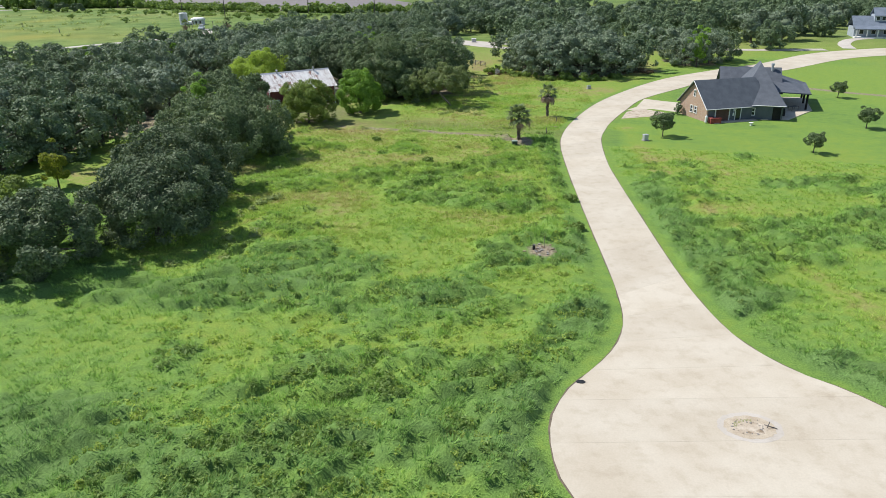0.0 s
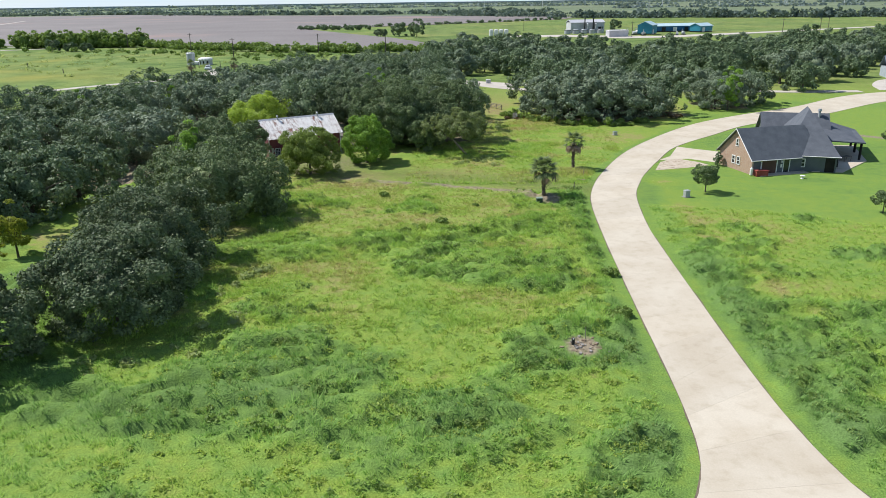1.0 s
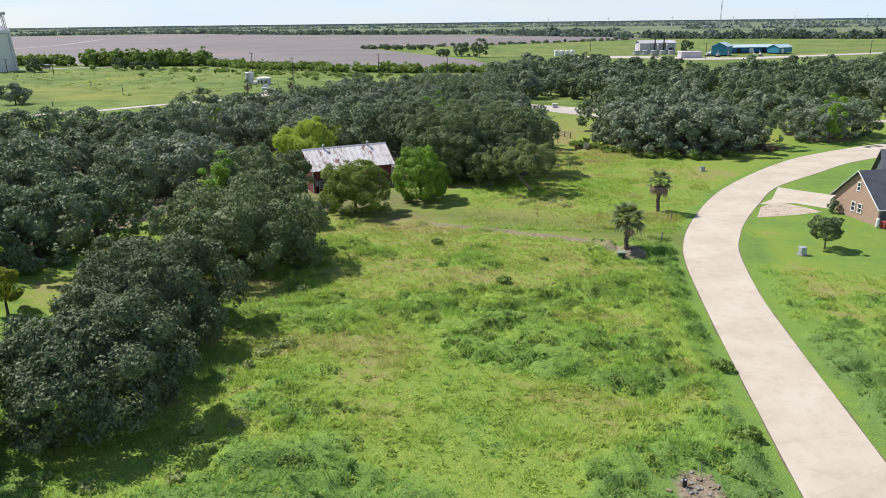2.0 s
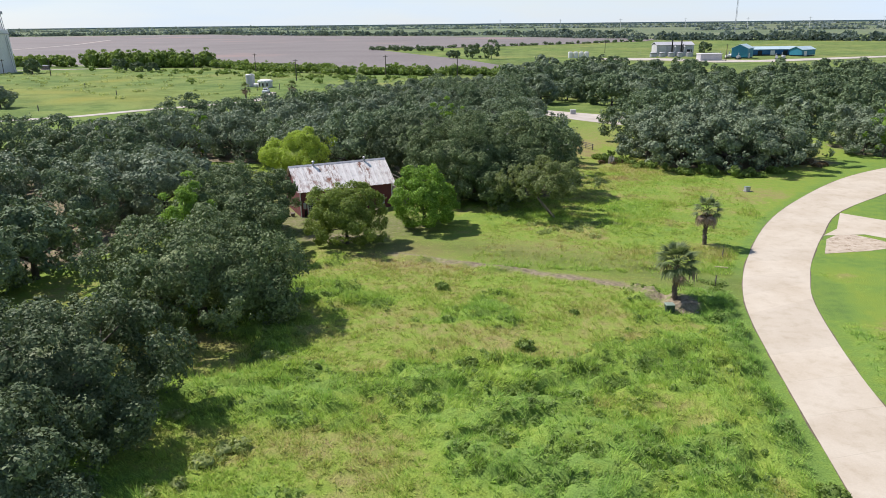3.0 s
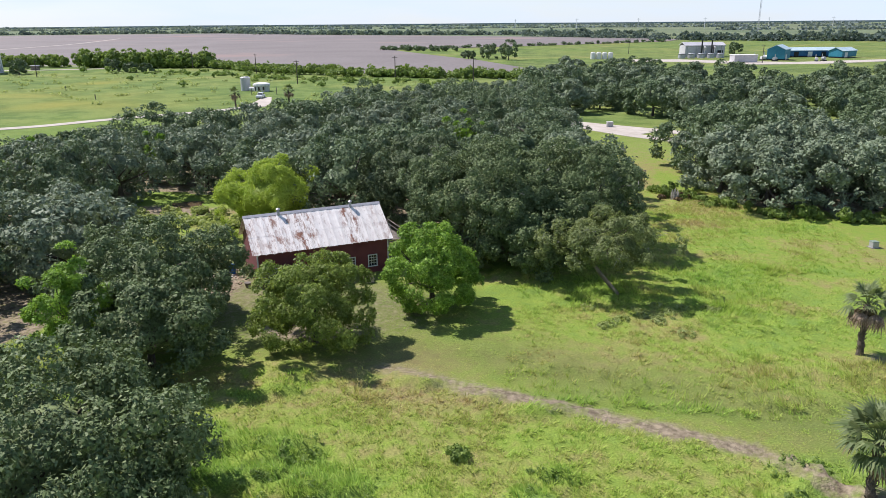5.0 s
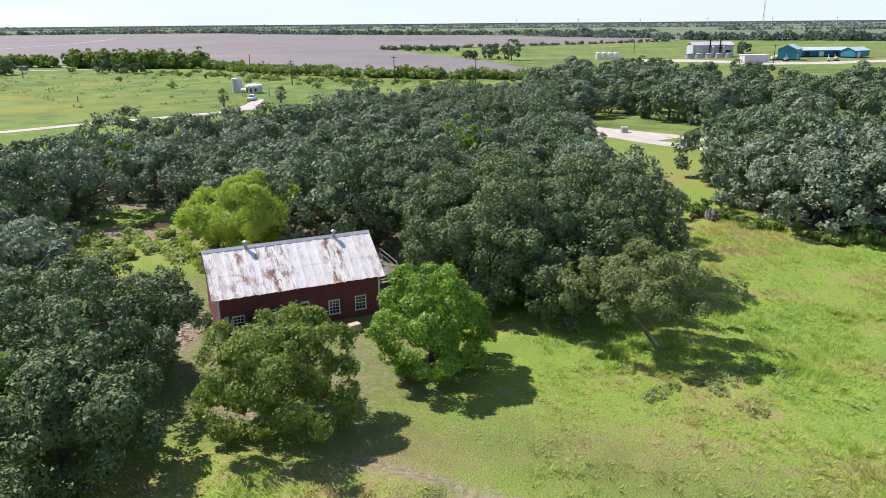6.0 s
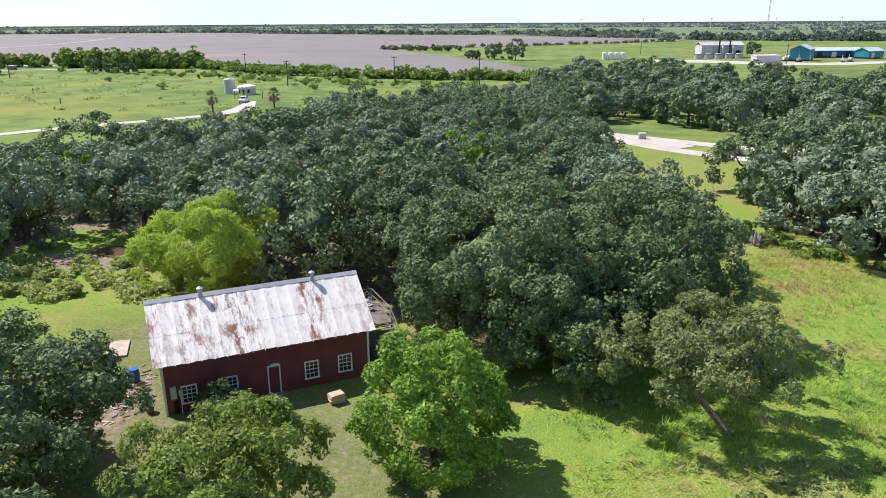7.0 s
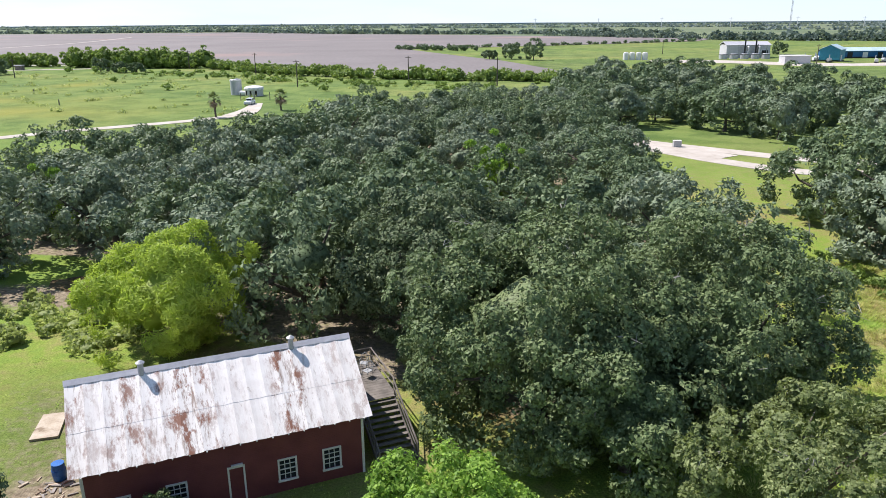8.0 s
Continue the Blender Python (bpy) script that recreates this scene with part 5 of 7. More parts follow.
# ---------------------------------------------------------------- palms
def fan_leaf(rng, droop):
    """One fan: a stalk and a spread of narrow blades, along +x."""
    g = Geo()
    g.tube([(0, 0, 0), (0.45, 0, 0.12), (0.85, 0, 0.05)], [0.03, 0.022, 0.016], 5)
    for k in range(15):
        a = (k - 7) * 0.2
        ln = 0.95 * (1 - 0.3 * abs(k - 7) / 7) * rng.uniform(0.9, 1.1)
        dx, dy = math.cos(a), math.sin(a)
        sag = droop * rng.uniform(0.7, 1.3)
        w = 0.062
        b, m, e = (0.85, 0, 0.05), (0.85 + dx * ln * 0.55, dy * ln * 0.55, 0.08 - 0.1 * sag), (0.85 + dx * ln, dy * ln, -0.45 * sag)
        g.add([b, (m[0] - dy * w, m[1] + dx * w, m[2]), e, (m[0] + dy * w, m[1] - dx * w, m[2])], [(0, 1, 2, 3)])
    return g


fan_rng = np.random.default_rng(61)
FANS = [fan_leaf(fan_rng, d).mesh("frond", PALM) for d in (0.3, 0.55, 0.85)]
DEAD_FAN = fan_leaf(fan_rng, 1.8).mesh("frond", MULCH)


def make_palm(x, y, tall, seed, size, fans, label, dead=6):
    rng = np.random.default_rng(seed)
    palm = thing("palm_tree", label, "palm", x, y, group="sabal palms")
    g = Geo()
    steps = 12
    g.tube([(0.05 * math.sin(k), 0.04 * math.cos(k * 1.3), -0.1 + tall * k / steps) for k in range(steps + 1)], [0.2 + 0.06 * (k % 2) + 0.08 * (k == 0) for k in range(steps + 1)], 9)
    for k in range(46):
        a, z = k * 2.4, 0.25 + (tall - 0.3) * k / 46
        r = 0.22
        g.tube([(math.cos(a) * r * 0.7, math.sin(a) * r * 0.7, z), (math.cos(a) * r * 1.45, math.sin(a) * r * 1.45, z + 0.2)], [0.055, 0.025], 4)
    part("trunk", g, PALM_BARK, palm)
    for k in range(fans + dead):
        rise = 82 - 94 * (k / fans) ** 0.8 + rng.normal(0, 7) if k < fans else -26 + rng.normal(0, 12)
        ob = part("frond", FANS[min(2, int(3 * k / fans))] if k < fans else DEAD_FAN, PALM, palm)
        ob.matrix_basis = pose(0, 0, tall + 0.15 - 0.35 * (k / fans), 0, 0, k * 137.5) @ pose(0.06, 0, 0, rng.normal(0, 12), -rise, 0) @ Matrix.Scale(size * rng.uniform(0.85, 1.12), 4)
    return palm


make_palm(7.6, 110.6, 3.9, 1, 1.22, 34, "full green sabal palm in a bed of dead fronds", 3)
make_palm(13.8, 129.5, 4.2, 2, 1.08, 20, "sabal palm with brown hanging fronds", 12)
make_palm(-104.5, 280, 4.4, 3, 1.15, 18, "sabal palm beside the pale farm track")
make_palm(-94.5, 297, 3.6, 4, 1.25, 18, "sabal palm near the pump house")
agave = thing("agave_plant", "large silvery plant on the grass island", "plant", 16.7, 234.6)
g = Geo()
for k in range(60):
    a, rise = k * 2.4, 0.15 + 1.25 * (k / 60)
    d = Vector((math.cos(a) * math.cos(rise), math.sin(a) * math.cos(rise), math.sin(rise)))
    side = Vector((-math.sin(a), math.cos(a), 0)) * 0.16
    g.add([(0, 0, 0.1), d * 1.1 + side, d * 2.3, d * 1.1 - side], [(0, 1, 2, 3)])
part("leaves", g, FAR_WOOD, agave)
part("flower_stalk", Geo().tube([(0, 0, 0.2), (0.1, 0, 3.2)], [0.08, 0.03], 6), PALE_WOOD, agave)


# ---------------------------------------------------------------- barn
BARN_L, BARN_W, BARN_EAVE, BARN_RIDGE = 13.1, 7.4, 3.6, 6.2
BARN_AT, BARN_TURN = (-36.66, 136.68), 33.5
barn = thing("barn", "dark red timber barn with rusty white tin roof", "barn", *BARN_AT, 0, BARN_TURN)


def wall_with_holes(length, height, holes, thick=0.16):
    """An upright wall along x with its outer face at y = 0; holes: x0, x1, z0, z1."""
    g = Geo()
    xs = sorted({0, length, *(h[0] for h in holes), *(h[1] for h in holes)})
    zs = sorted({0, height, *(h[2] for h in holes), *(h[3] for h in holes)})
    full = lambda i, k: 0 <= i < len(xs) - 1 and 0 <= k < len(zs) - 1 and not any(h[0] < (xs[i] + xs[i + 1]) / 2 < h[1] and h[2] < (zs[k] + zs[k + 1]) / 2 < h[3] for h in holes)
    at = lambda i, k, back=0: (i * len(zs) + k) * 2 + back
    faces = []
    for i in range(len(xs) - 1):
        for k in range(len(zs) - 1):
            if full(i, k):
                faces += [(at(i, k), at(i + 1, k), at(i + 1, k + 1), at(i, k + 1)), (at(i, k, 1), at(i, k + 1, 1), at(i + 1, k + 1, 1), at(i + 1, k, 1))]
                for (p, q), (di, dk) in (((at(i, k), at(i + 1, k)), (0, -1)), ((at(i + 1, k), at(i + 1, k + 1)), (1, 0)), ((at(i + 1, k + 1), at(i, k + 1)), (0, 1)), ((at(i, k + 1), at(i, k)), (-1, 0))):
                    if not full(i + di, k + dk):
                        faces.append((q, p, p + 1, q + 1))
    g.add([(x, y, z) for x in xs for z in zs for y in (0, thick)], faces)
    return g


barn_windows = [(11.0, 11.8, 0.7, 1.8), (8.75, 9.53, 0.68, 1.78), (3.55, 4.33, 0.68, 1.76), (1.08, 1.86, 0.66, 1.72)]
barn_door = (6.36, 7.0, 0.05, 1.95)
part("front_wall", wall_with_holes(BARN_L, BARN_EAVE, barn_windows + [barn_door]), BARN_RED, barn)
part("back_wall", wall_with_holes(BARN_L, BARN_EAVE, []).moved(pose(0, BARN_W - 0.16, 0)), BARN_RED, barn)
for gx in (0.0, BARN_L - 0.16):
    g = Geo()
    prof = [(0.16, 0), (BARN_W - 0.16, 0), (BARN_W - 0.16, BARN_EAVE), (BARN_W / 2, BARN_RIDGE - 0.12), (0.16, BARN_EAVE)]
    g.add([(gx, a, b) for a, b in prof] + [(gx + 0.16, a, b) for a, b in prof], [(4, 3, 2, 1, 0), (5, 6, 7, 8, 9)] + [(i, (i + 1) % 5, 5 + (i + 1) % 5, 5 + i) for i in range(5)])
    part("gable_wall", g, BARN_RED, barn)
for bx in (0.05, BARN_L - 0.05):
    part("corner_board", Geo().box((bx, -0.02, BARN_EAVE / 2), (0.13, 0.05, BARN_EAVE)), WHITE, barn)


def barn_slope(sign):
    """Corrugated sheets of one roof side, from ridge to eave, ends over the gables."""
    run = BARN_W / 2 + 0.34
    k = (BARN_RIDGE - BARN_EAVE) / (BARN_W / 2)
    sheets = 17
    x0, x1 = -0.42, BARN_L + 0.42
    r = random.Random(8 + sign)
    for row, (s0, s1) in enumerate(((0.0, 0.56), (0.54, 1.0))):
        for sheet in range(sheets):
            g = Geo()
            lift = (0.0 if row == 0 else -0.009) + 0.006 * (sheet % 2) + r.uniform(0, 0.004)
            slip = r.uniform(-0.02, 0.025) if row == 1 else r.uniform(0, 0.012)
            pts = []
            for i in range(5):
                x = x0 + (x1 - x0) * (sheet + (i / 4) * 1.012) / sheets
                up = 0.03 if i % 4 == 0 else 0.008 * (i % 2)
                for q in (s0, s1):
                    pts.append((x, BARN_W / 2 + sign * (run * q + slip * (q == s1)), BARN_RIDGE + 0.04 - k * (run * q + slip * (q == s1)) + up + lift))
            n = len(pts)
            low = [(a, b, c - 0.008) for a, b, c in pts]
            f = []
            for i in range(4):
                q = (2 * i, 2 * i + 2, 2 * i + 3, 2 * i + 1)
                f += [q if sign > 0 else q[::-1], tuple(n + j for j in (q[::-1] if sign > 0 else q))]
                f += [(2 * i + 1, 2 * i + 3, n + 2 * i + 3, n + 2 * i + 1), (2 * i, 2 * i + 2, n + 2 * i + 2, n + 2 * i)]
            f += [(0, 1, n + 1, n), (8, 9, n + 9, n + 8)]
            part("roof_sheet", g.add(pts + low, f), TIN, barn, "white tin sheet with rust streaks" if sheet == row == 0 else "")


barn_slope(-1)
barn_slope(1)
part("ridge_cap", Geo().add([(-0.45, BARN_W / 2 + a, BARN_RIDGE + b) for a, b in ((-0.24, -0.08), (0, 0.13), (0.24, -0.08))] + [(BARN_L + 0.45, BARN_W / 2 + a, BARN_RIDGE + b) for a, b in ((-0.24, -0.08), (0, 0.13), (0.24, -0.08))], [(0, 1, 4, 3), (1, 2, 5, 4), (0, 3, 5, 2)]), SILVER, barn)
for k in range(18):
    part("rafter_tail", Geo().box((0.1 + k * 0.764, -0.26, BARN_EAVE - 0.24), (0.06, 0.24, 0.06)), WHITE, barn)
for vx in (3.0, 10.35):
    vent = part("roof_vent", Geo().tube([(vx, BARN_W / 2 - 0.2, BARN_RIDGE - 0.2), (vx, BARN_W / 2 - 0.2, BARN_RIDGE + 0.42)], 0.14, 12), GREY_METAL, barn, "grey metal flue")
    part("cowl", Geo().tube([(vx, BARN_W / 2 - 0.2, BARN_RIDGE + 0.44), (vx, BARN_W / 2 - 0.2, BARN_RIDGE + 0.5), (vx, BARN_W / 2 - 0.2, BARN_RIDGE + 0.62)], [0.2, 0.22, 0.05], 12), GREY_METAL, vent)
    part("flashing", Geo().slab([(vx - 0.22, BARN_W / 2 - 0.75, BARN_RIDGE - 0.58), (vx + 0.22, BARN_W / 2 - 0.75, BARN_RIDGE - 0.58), (vx + 0.22, BARN_W / 2 - 0.1, BARN_RIDGE + 0.03), (vx - 0.22, BARN_W / 2 - 0.1, BARN_RIDGE + 0.03)], 0.02), TIN, vent)


def sash(parent, x0, x1, z0, z1, y=0.0, cols=3, rows=4, name="window"):
    """A window in a wall along x: frame proud of the wall, bars, panes set back."""
    w = 0.09
    g = Geo()
    g.box(((x0 + x1) / 2, y - 0.02, z1 + w / 2), (x1 - x0 + 2 * w, 0.07, w)).box(((x0 + x1) / 2, y - 0.035, z0 - w / 2), (x1 - x0 + 2 * w + 0.06, 0.1, w))
    g.box((x0 - w / 2, y - 0.02, (z0 + z1) / 2), (w, 0.07, z1 - z0)).box((x1 + w / 2, y - 0.02, (z0 + z1) / 2), (w, 0.07, z1 - z0))
    win = part(name, g, WHITE, parent, "white-framed sash window")
    for k in range(1, cols):
        part("glazing_bar", Geo().box((x0 + (x1 - x0) * k / cols, y + 0.035, (z0 + z1) / 2), (0.035, 0.03, z1 - z0)), WHITE, win)
    for k in range(1, rows):
        part("glazing_bar", Geo().box(((x0 + x1) / 2, y + 0.04, z0 + (z1 - z0) * k / rows), (x1 - x0, 0.03, 0.035 if k * 2 != rows else 0.06)), WHITE, win)
    part("pane", Geo().box(((x0 + x1) / 2, y + 0.07, (z0 + z1) / 2), (x1 - x0, 0.01, z1 - z0)), GLASS, win)
    return win


for w in barn_windows:
    sash(barn, *w)
x0, x1, z0, z1 = barn_door
door = part("door", Geo().box(((x0 + x1) / 2, 0.06, (z0 + z1) / 2), (x1 - x0, 0.05, z1 - z0)), BARN_RED, barn, "red plank door with white frame")
part("door_frame", Geo().box((x0 - 0.05, -0.015, (z0 + z1) / 2), (0.09, 0.06, z1 - z0)).box((x1 + 0.05, -0.015, (z0 + z1) / 2), (0.09, 0.06, z1 - z0)).box(((x0 + x1) / 2, -0.015, z1 + 0.05), (x1 - x0 + 0.2, 0.06, 0.1)).box(((x0 + x1) / 2 + 0.05, -0.06, z1 + 0.17), (0.55, 0.14, 0.07)), WHITE, door)
part("doorstep", Geo().box(((x0 + x1) / 2, -0.3, 0.05), (1.1, 0.55, 0.1), 0, 0.02), STONE, barn)
part("meter_box", Geo().box((0.55, -0.09, 1.5), (0.36, 0.16, 0.82), 0, 0.02), GREY_METAL, barn)
part("meter_box", Geo().box((0.97, -0.07, 1.42), (0.26, 0.13, 0.36), 0, 0.02), GREY_METAL, barn)
part("conduit", Geo().tube([(0.95, -0.05, 1.2), (0.95, -0.05, 0.0)], 0.03, 6), WHITE, barn)
part("dark_hatch", Geo().box((0.66, -0.01, 0.45), (0.3, 0.03, 0.9)), DARK, barn)

# raised deck with a stair down to the front, along the barn's end wall
deck = thing("deck_stair", "weathered grey timber deck and stair beside the barn", "stair", *BARN_AT, 0, BARN_TURN)
DZ = 2.0
for k in range(16):
    part("deck_board", Geo().box((14.85, 3.7 + k * 0.29, DZ - 0.03), (2.7, 0.27, 0.05)), OLD_WOOD, deck)
for px in (13.65, 16.1):
    for py in (3.7, 8.2):
        part("post", Geo().box((px, py, 1.5), (0.12, 0.12, 3.0)), OLD_WOOD, deck)
for sx in (13.9, 16.05):
    part("stringer", Geo().add([(sx - 0.04, 3.7, DZ), (sx + 0.04, 3.7, DZ), (sx - 0.04, -0.2, 0.02), (sx + 0.04, -0.2, 0.02), (sx - 0.04, 3.7, DZ - 0.3), (sx + 0.04, 3.7, DZ - 0.3), (sx - 0.04, 0.3, 0.0), (sx + 0.04, 0.3, 0.0)], [(0, 1, 3, 2), (4, 6, 7, 5), (0, 2, 6, 4), (1, 5, 7, 3), (0, 4, 5, 1), (2, 3, 7, 6)]), OLD_WOOD, deck)
    part("handrail", Geo().tube([(sx, 3.7, DZ + 0.95), (sx, -0.1, 1.0)], 0.055, 6).tube([(sx, 3.7, DZ + 0.5), (sx, -0.1, 0.55)], 0.04, 6).box((sx, -0.1, 0.5), (0.1, 0.1, 1.0)), OLD_WOOD, deck)
for k in range(11):
    part("tread", Geo().box((14.97, 3.5 - k * 0.34, DZ - 0.17 - k * 0.172), (2.1, 0.29, 0.045)), OLD_WOOD, deck)
part("guard_rail", Geo().tube([(16.1, 3.7, DZ + 0.98), (16.1, 8.2, DZ + 0.98), (13.65, 8.2, DZ + 0.98)], 0.05, 6).tube([(16.1, 3.7, DZ + 0.5), (16.1, 8.2, DZ + 0.5), (13.65, 8.2, DZ + 0.5)], 0.035, 6), OLD_WOOD, deck)


def patio_chair():
    chair = thing("patio_chair", "old grey metal patio chair on the deck", "chair", group="chairs on the deck")
    part("seat", Geo().box((0, 0, 0.42), (0.48, 0.46, 0.03), 0, 0.01), GREY_METAL, chair)
    part("backrest", Geo().tube([(-0.24, 0.2, 0.44), (-0.24, 0.3, 0.8), (0, 0.34, 0.98), (0.24, 0.3, 0.8), (0.24, 0.2, 0.44)], 0.018, 6).tube([(-0.12, 0.22, 0.44), (-0.1, 0.32, 0.92)], 0.012, 5).tube([(0.12, 0.22, 0.44), (0.1, 0.32, 0.92)], 0.012, 5), GREY_METAL, chair)
    for sx in (-0.22, 0.22):
        part("armrest", Geo().tube([(sx, 0.26, 0.66), (sx, -0.18, 0.64), (sx, -0.2, 0.42)], 0.018, 6), GREY_METAL, chair)
        for sy in (-0.2, 0.2):
            part("leg", Geo().tube([(sx, sy, 0.42), (sx * 1.1, sy * 1.1, 0)], 0.016, 6), GREY_METAL, chair)
    return chair


barn_m = pose(*BARN_AT, 0, 0, 0, BARN_TURN)
chair = patio_chair()
chair.matrix_basis = barn_m @ pose(14.6, 7.2, DZ, 0, 0, 20)
copy_thing(chair, barn_m @ pose(15.4, 7.5, DZ, 0, 0, -35))
copy_thing(chair, barn_m @ pose(15.3, 6.4, DZ, 0, 0, -60))

# round the barn: timber stack, barrel, slab, stones
stack = thing("timber_stack", "low stack of pale timber on the grass", "timber", *(barn_m @ Vector((10.0, -2.7, 0)))[:2], 0, 38)
for k in range(5):
    part("timber", Geo().box((random.Random(k).uniform(-0.05, 0.05), (k % 2) * 0.02, 0.1 + 0.12 * k), (0.95 - 0.05 * (k == 4), 0.65, 0.1), 0.05 * (k - 2), 0.01), PALE_WOOD, stack)
for k in range(2):
    part("bearer", Geo().box((-0.4 + 0.8 * k, 0, 0.025), (0.1, 0.8, 0.05)), OLD_WOOD, stack)
barrel = thing("barrel", "bright blue plastic barrel in the yard", "barrel", *(barn_m @ Vector((-1.6, 5.6, 0)))[:2])
part("body", Geo().tube([(0, 0, 0), (0, 0, 0.06), (0, 0, 0.3), (0, 0, 0.33), (0, 0, 0.62), (0, 0, 0.65), (0, 0, 0.9), (0, 0, 0.95)], [0.27, 0.31, 0.33, 0.35, 0.35, 0.33, 0.31, 0.29], 20), BLUE, barrel)
part("rim", Geo().tube([(0, 0, 0.93), (0, 0, 0.97)], 0.31, 20), BLUE, barrel)
solid("concrete_slab", Geo().prism([tuple((barn_m @ Vector((a, b, 0)))[:2]) for a, b in ((-3.5, 10.2), (-2.0, 10.0), (-1.7, 12.8), (-3.0, 13.0))], -0.05, 0.14), PATCH, "pale concrete slab lying in the grass", "slab")
rng = np.random.default_rng(71)
rubble = thing("rubble_heap", "scattered pale wood chips and stones beside the barn", "rubble", -40.2, 138.5, 0)
for k in range(150):
    s = rng.uniform(0.12, 0.6)
    part("chip" if k % 4 else "stone", Geo().box((rng.normal(-0.4, 0.9), rng.normal(-0.4, 2.6), s * 0.06), (s, s * rng.uniform(0.15, 0.4), s * 0.16), rng.uniform(0, 3), s * 0.03), (PALE_WOOD, MULCH, PATCH, STONE)[k % 4], rubble)
stump = thing("planter_pot", "dark pot standing at the barn's corner", "pot", *(barn_m @ Vector((-0.9, 0.9, 0)))[:2])
part("pot", Geo().tube([(0, 0, 0), (0, 0, 0.4), (0, 0, 0.5)], [0.2, 0.3, 0.33], 14), OLD_WOOD, stump)

# weathered stump and box near the lane
old = thing("dead_stump", "pale grey split stump among dry brush", "stump", 7.0, 178.4)
for k in range(9):
    a = k * 0.72
    px, py, tall = 0.38 * math.cos(a), 0.38 * math.sin(a), 1.0 + 0.7 * abs(math.sin(k * 2.3))
    part("shard", Geo().tube([(px, py, -0.1), (px * 1.1, py * 1.1, tall * 0.6), (px * 1.35, py * 1.3, tall)], [0.2, 0.15, 0.03], 6), PALE_BARK, old)
make_bushes("scrub", "reddish dry brush round the split stump", [(7 + rng.normal(0, 1.3), 178 + rng.normal(0, 0.8), rng.uniform(0.3, 0.7), rng.uniform(0.5, 1.2)) for _ in range(10)], 62, DRY, 130, 0.22)

fence = thing("rail_fence", "short weathered wooden rail fence at the wood's corner", "fence", 0, 0)
for k in range(4):
    fx, fy = 0.8 + 1.2 * k, 199.5 - 2.0 * k
    part("post", Geo().box((fx, fy, 0.6), (0.14, 0.14, 1.3), 1.03, 0.02), OLD_WOOD, fence)
for z in (0.45, 0.8, 1.12):
    part("rail", Geo().tube([(0.7, 199.6, z), (2.6, 196.5, z + 0.02), (4.6, 193.3, z)], 0.055, 6), OLD_WOOD, fence)

# rubble pit in the field
pitm = thing("stone_pile", "bare patch with stones and a black marker", "stones", 7.0, 67.3, 0)
for k in range(40):
    s = rng.uniform(0.08, 0.34)
    part("stone", Geo().box((rng.normal(0, 0.65), rng.normal(0, 0.85), 0.01 + s * 0.12), (s, s * 0.7, s * 0.35), rng.uniform(0, 3), s * 0.08), STONE if k % 2 else MULCH, pitm)
part("marker", Geo().tube([(-0.75, 0.05, 0), (-0.75, 0.05, 0.5), (-0.75, 0.05, 0.58)], [0.13, 0.13, 0.05], 12), BLACK, pitm, "black plastic marker")
part("marker_cap", Geo().tube([(-0.75, -0.02, 0.5), (-0.75, -0.1, 0.56)], 0.05, 8), WHITE, pitm)
part("stake", Geo().tube([(0.35, 1.1, 0), (0.33, 1.12, 1.0)], 0.025, 6), OLD_WOOD, pitm)

# bed under the near palm
bedp = thing("palm_bed", "bed of dead fronds and stones under the palm", "bed", 7.9, 109.6, 0)
for k in range(46):
    s = rng.uniform(0.2, 0.8)
    part("dead_frond" if k % 3 else "stone", Geo().box((rng.normal(0, 0.75), rng.normal(0, 0.7), 0.03), (s, 0.09 if k % 3 else s * 0.5, 0.05 if k % 3 else 0.12), rng.uniform(0, 3.1)), MULCH if k % 3 else STONE, bedp)


def utility_box(x, y, turn, label, sx=0.75, sy=0.7, sz=0.75, body=None, lid=None):
    box = thing("utility_box", label, "utility box", x, y, 0, turn)
    part("plinth", Geo().box((0, 0, 0.03), (sx + 0.3, sy + 0.3, 0.1), 0, 0.02), STONE, box)
    part("body", Geo().box((0, 0, 0.08 + sz / 2), (sx, sy, sz), 0, 0.03), body or GREEN_BOX, box)
    part("lid", Geo().box((0, 0.02, 0.1 + sz), (sx + 0.06, sy + 0.06, 0.07), 0, 0.02), lid or PALE_GREEN, box)
    return box


utility_box(6.85, 108.3, 8, "dark green utility box beside the palm")
utility_box(26.8, 111.8, 20, "grey-green utility box on the lawn", 0.7, 0.6, 0.8, GREY_METAL, GREY_METAL)
utility_box(2.0, 251.5, 10, "pale utility box beside the gravel lane", 1.4, 1.0, 1.1, GREY_METAL, WHITE)
utility_box(25.5, 158.6, 15, "pale utility box in the roadside grass", 0.7, 0.7, 0.6, GREY_METAL, PALE_GREEN)
for x, y, h in ((12.3, 115.9, 1.1), (14.95, 125.3, 0.9)):
    solid("post", Geo().tube([(x, y, -0.1), (x, y, h * 0.5), (x + 0.02, y, h)], [0.07, 0.065, 0.06], 8), OLD_WOOD, "short weathered wooden post in the grass", "post")
solid("log", Geo().tube([(13.4, 121.6, 0.08), (14.7, 121.4, 0.08)], 0.09, 8), PALE_WOOD, "pale weathered log lying in the grass", "log")


# ---------------------------------------------------------------- the house by the street
HOUSE = pose(39.7, 124.5, 0, 0, 0, 16.3)
house = thing("house", "brick and grey-sided house with dark shingle roofs", "house", 39.7, 124.5, 0, 16.3)
MAIN = HOUSE.inverted() @ pose(52.6, 125.7, 0, 0, 0, -15.6)
REAR = HOUSE.inverted() @ pose(48.3, 145.3, 0, 0, 0, -12)
EAVE = 2.6


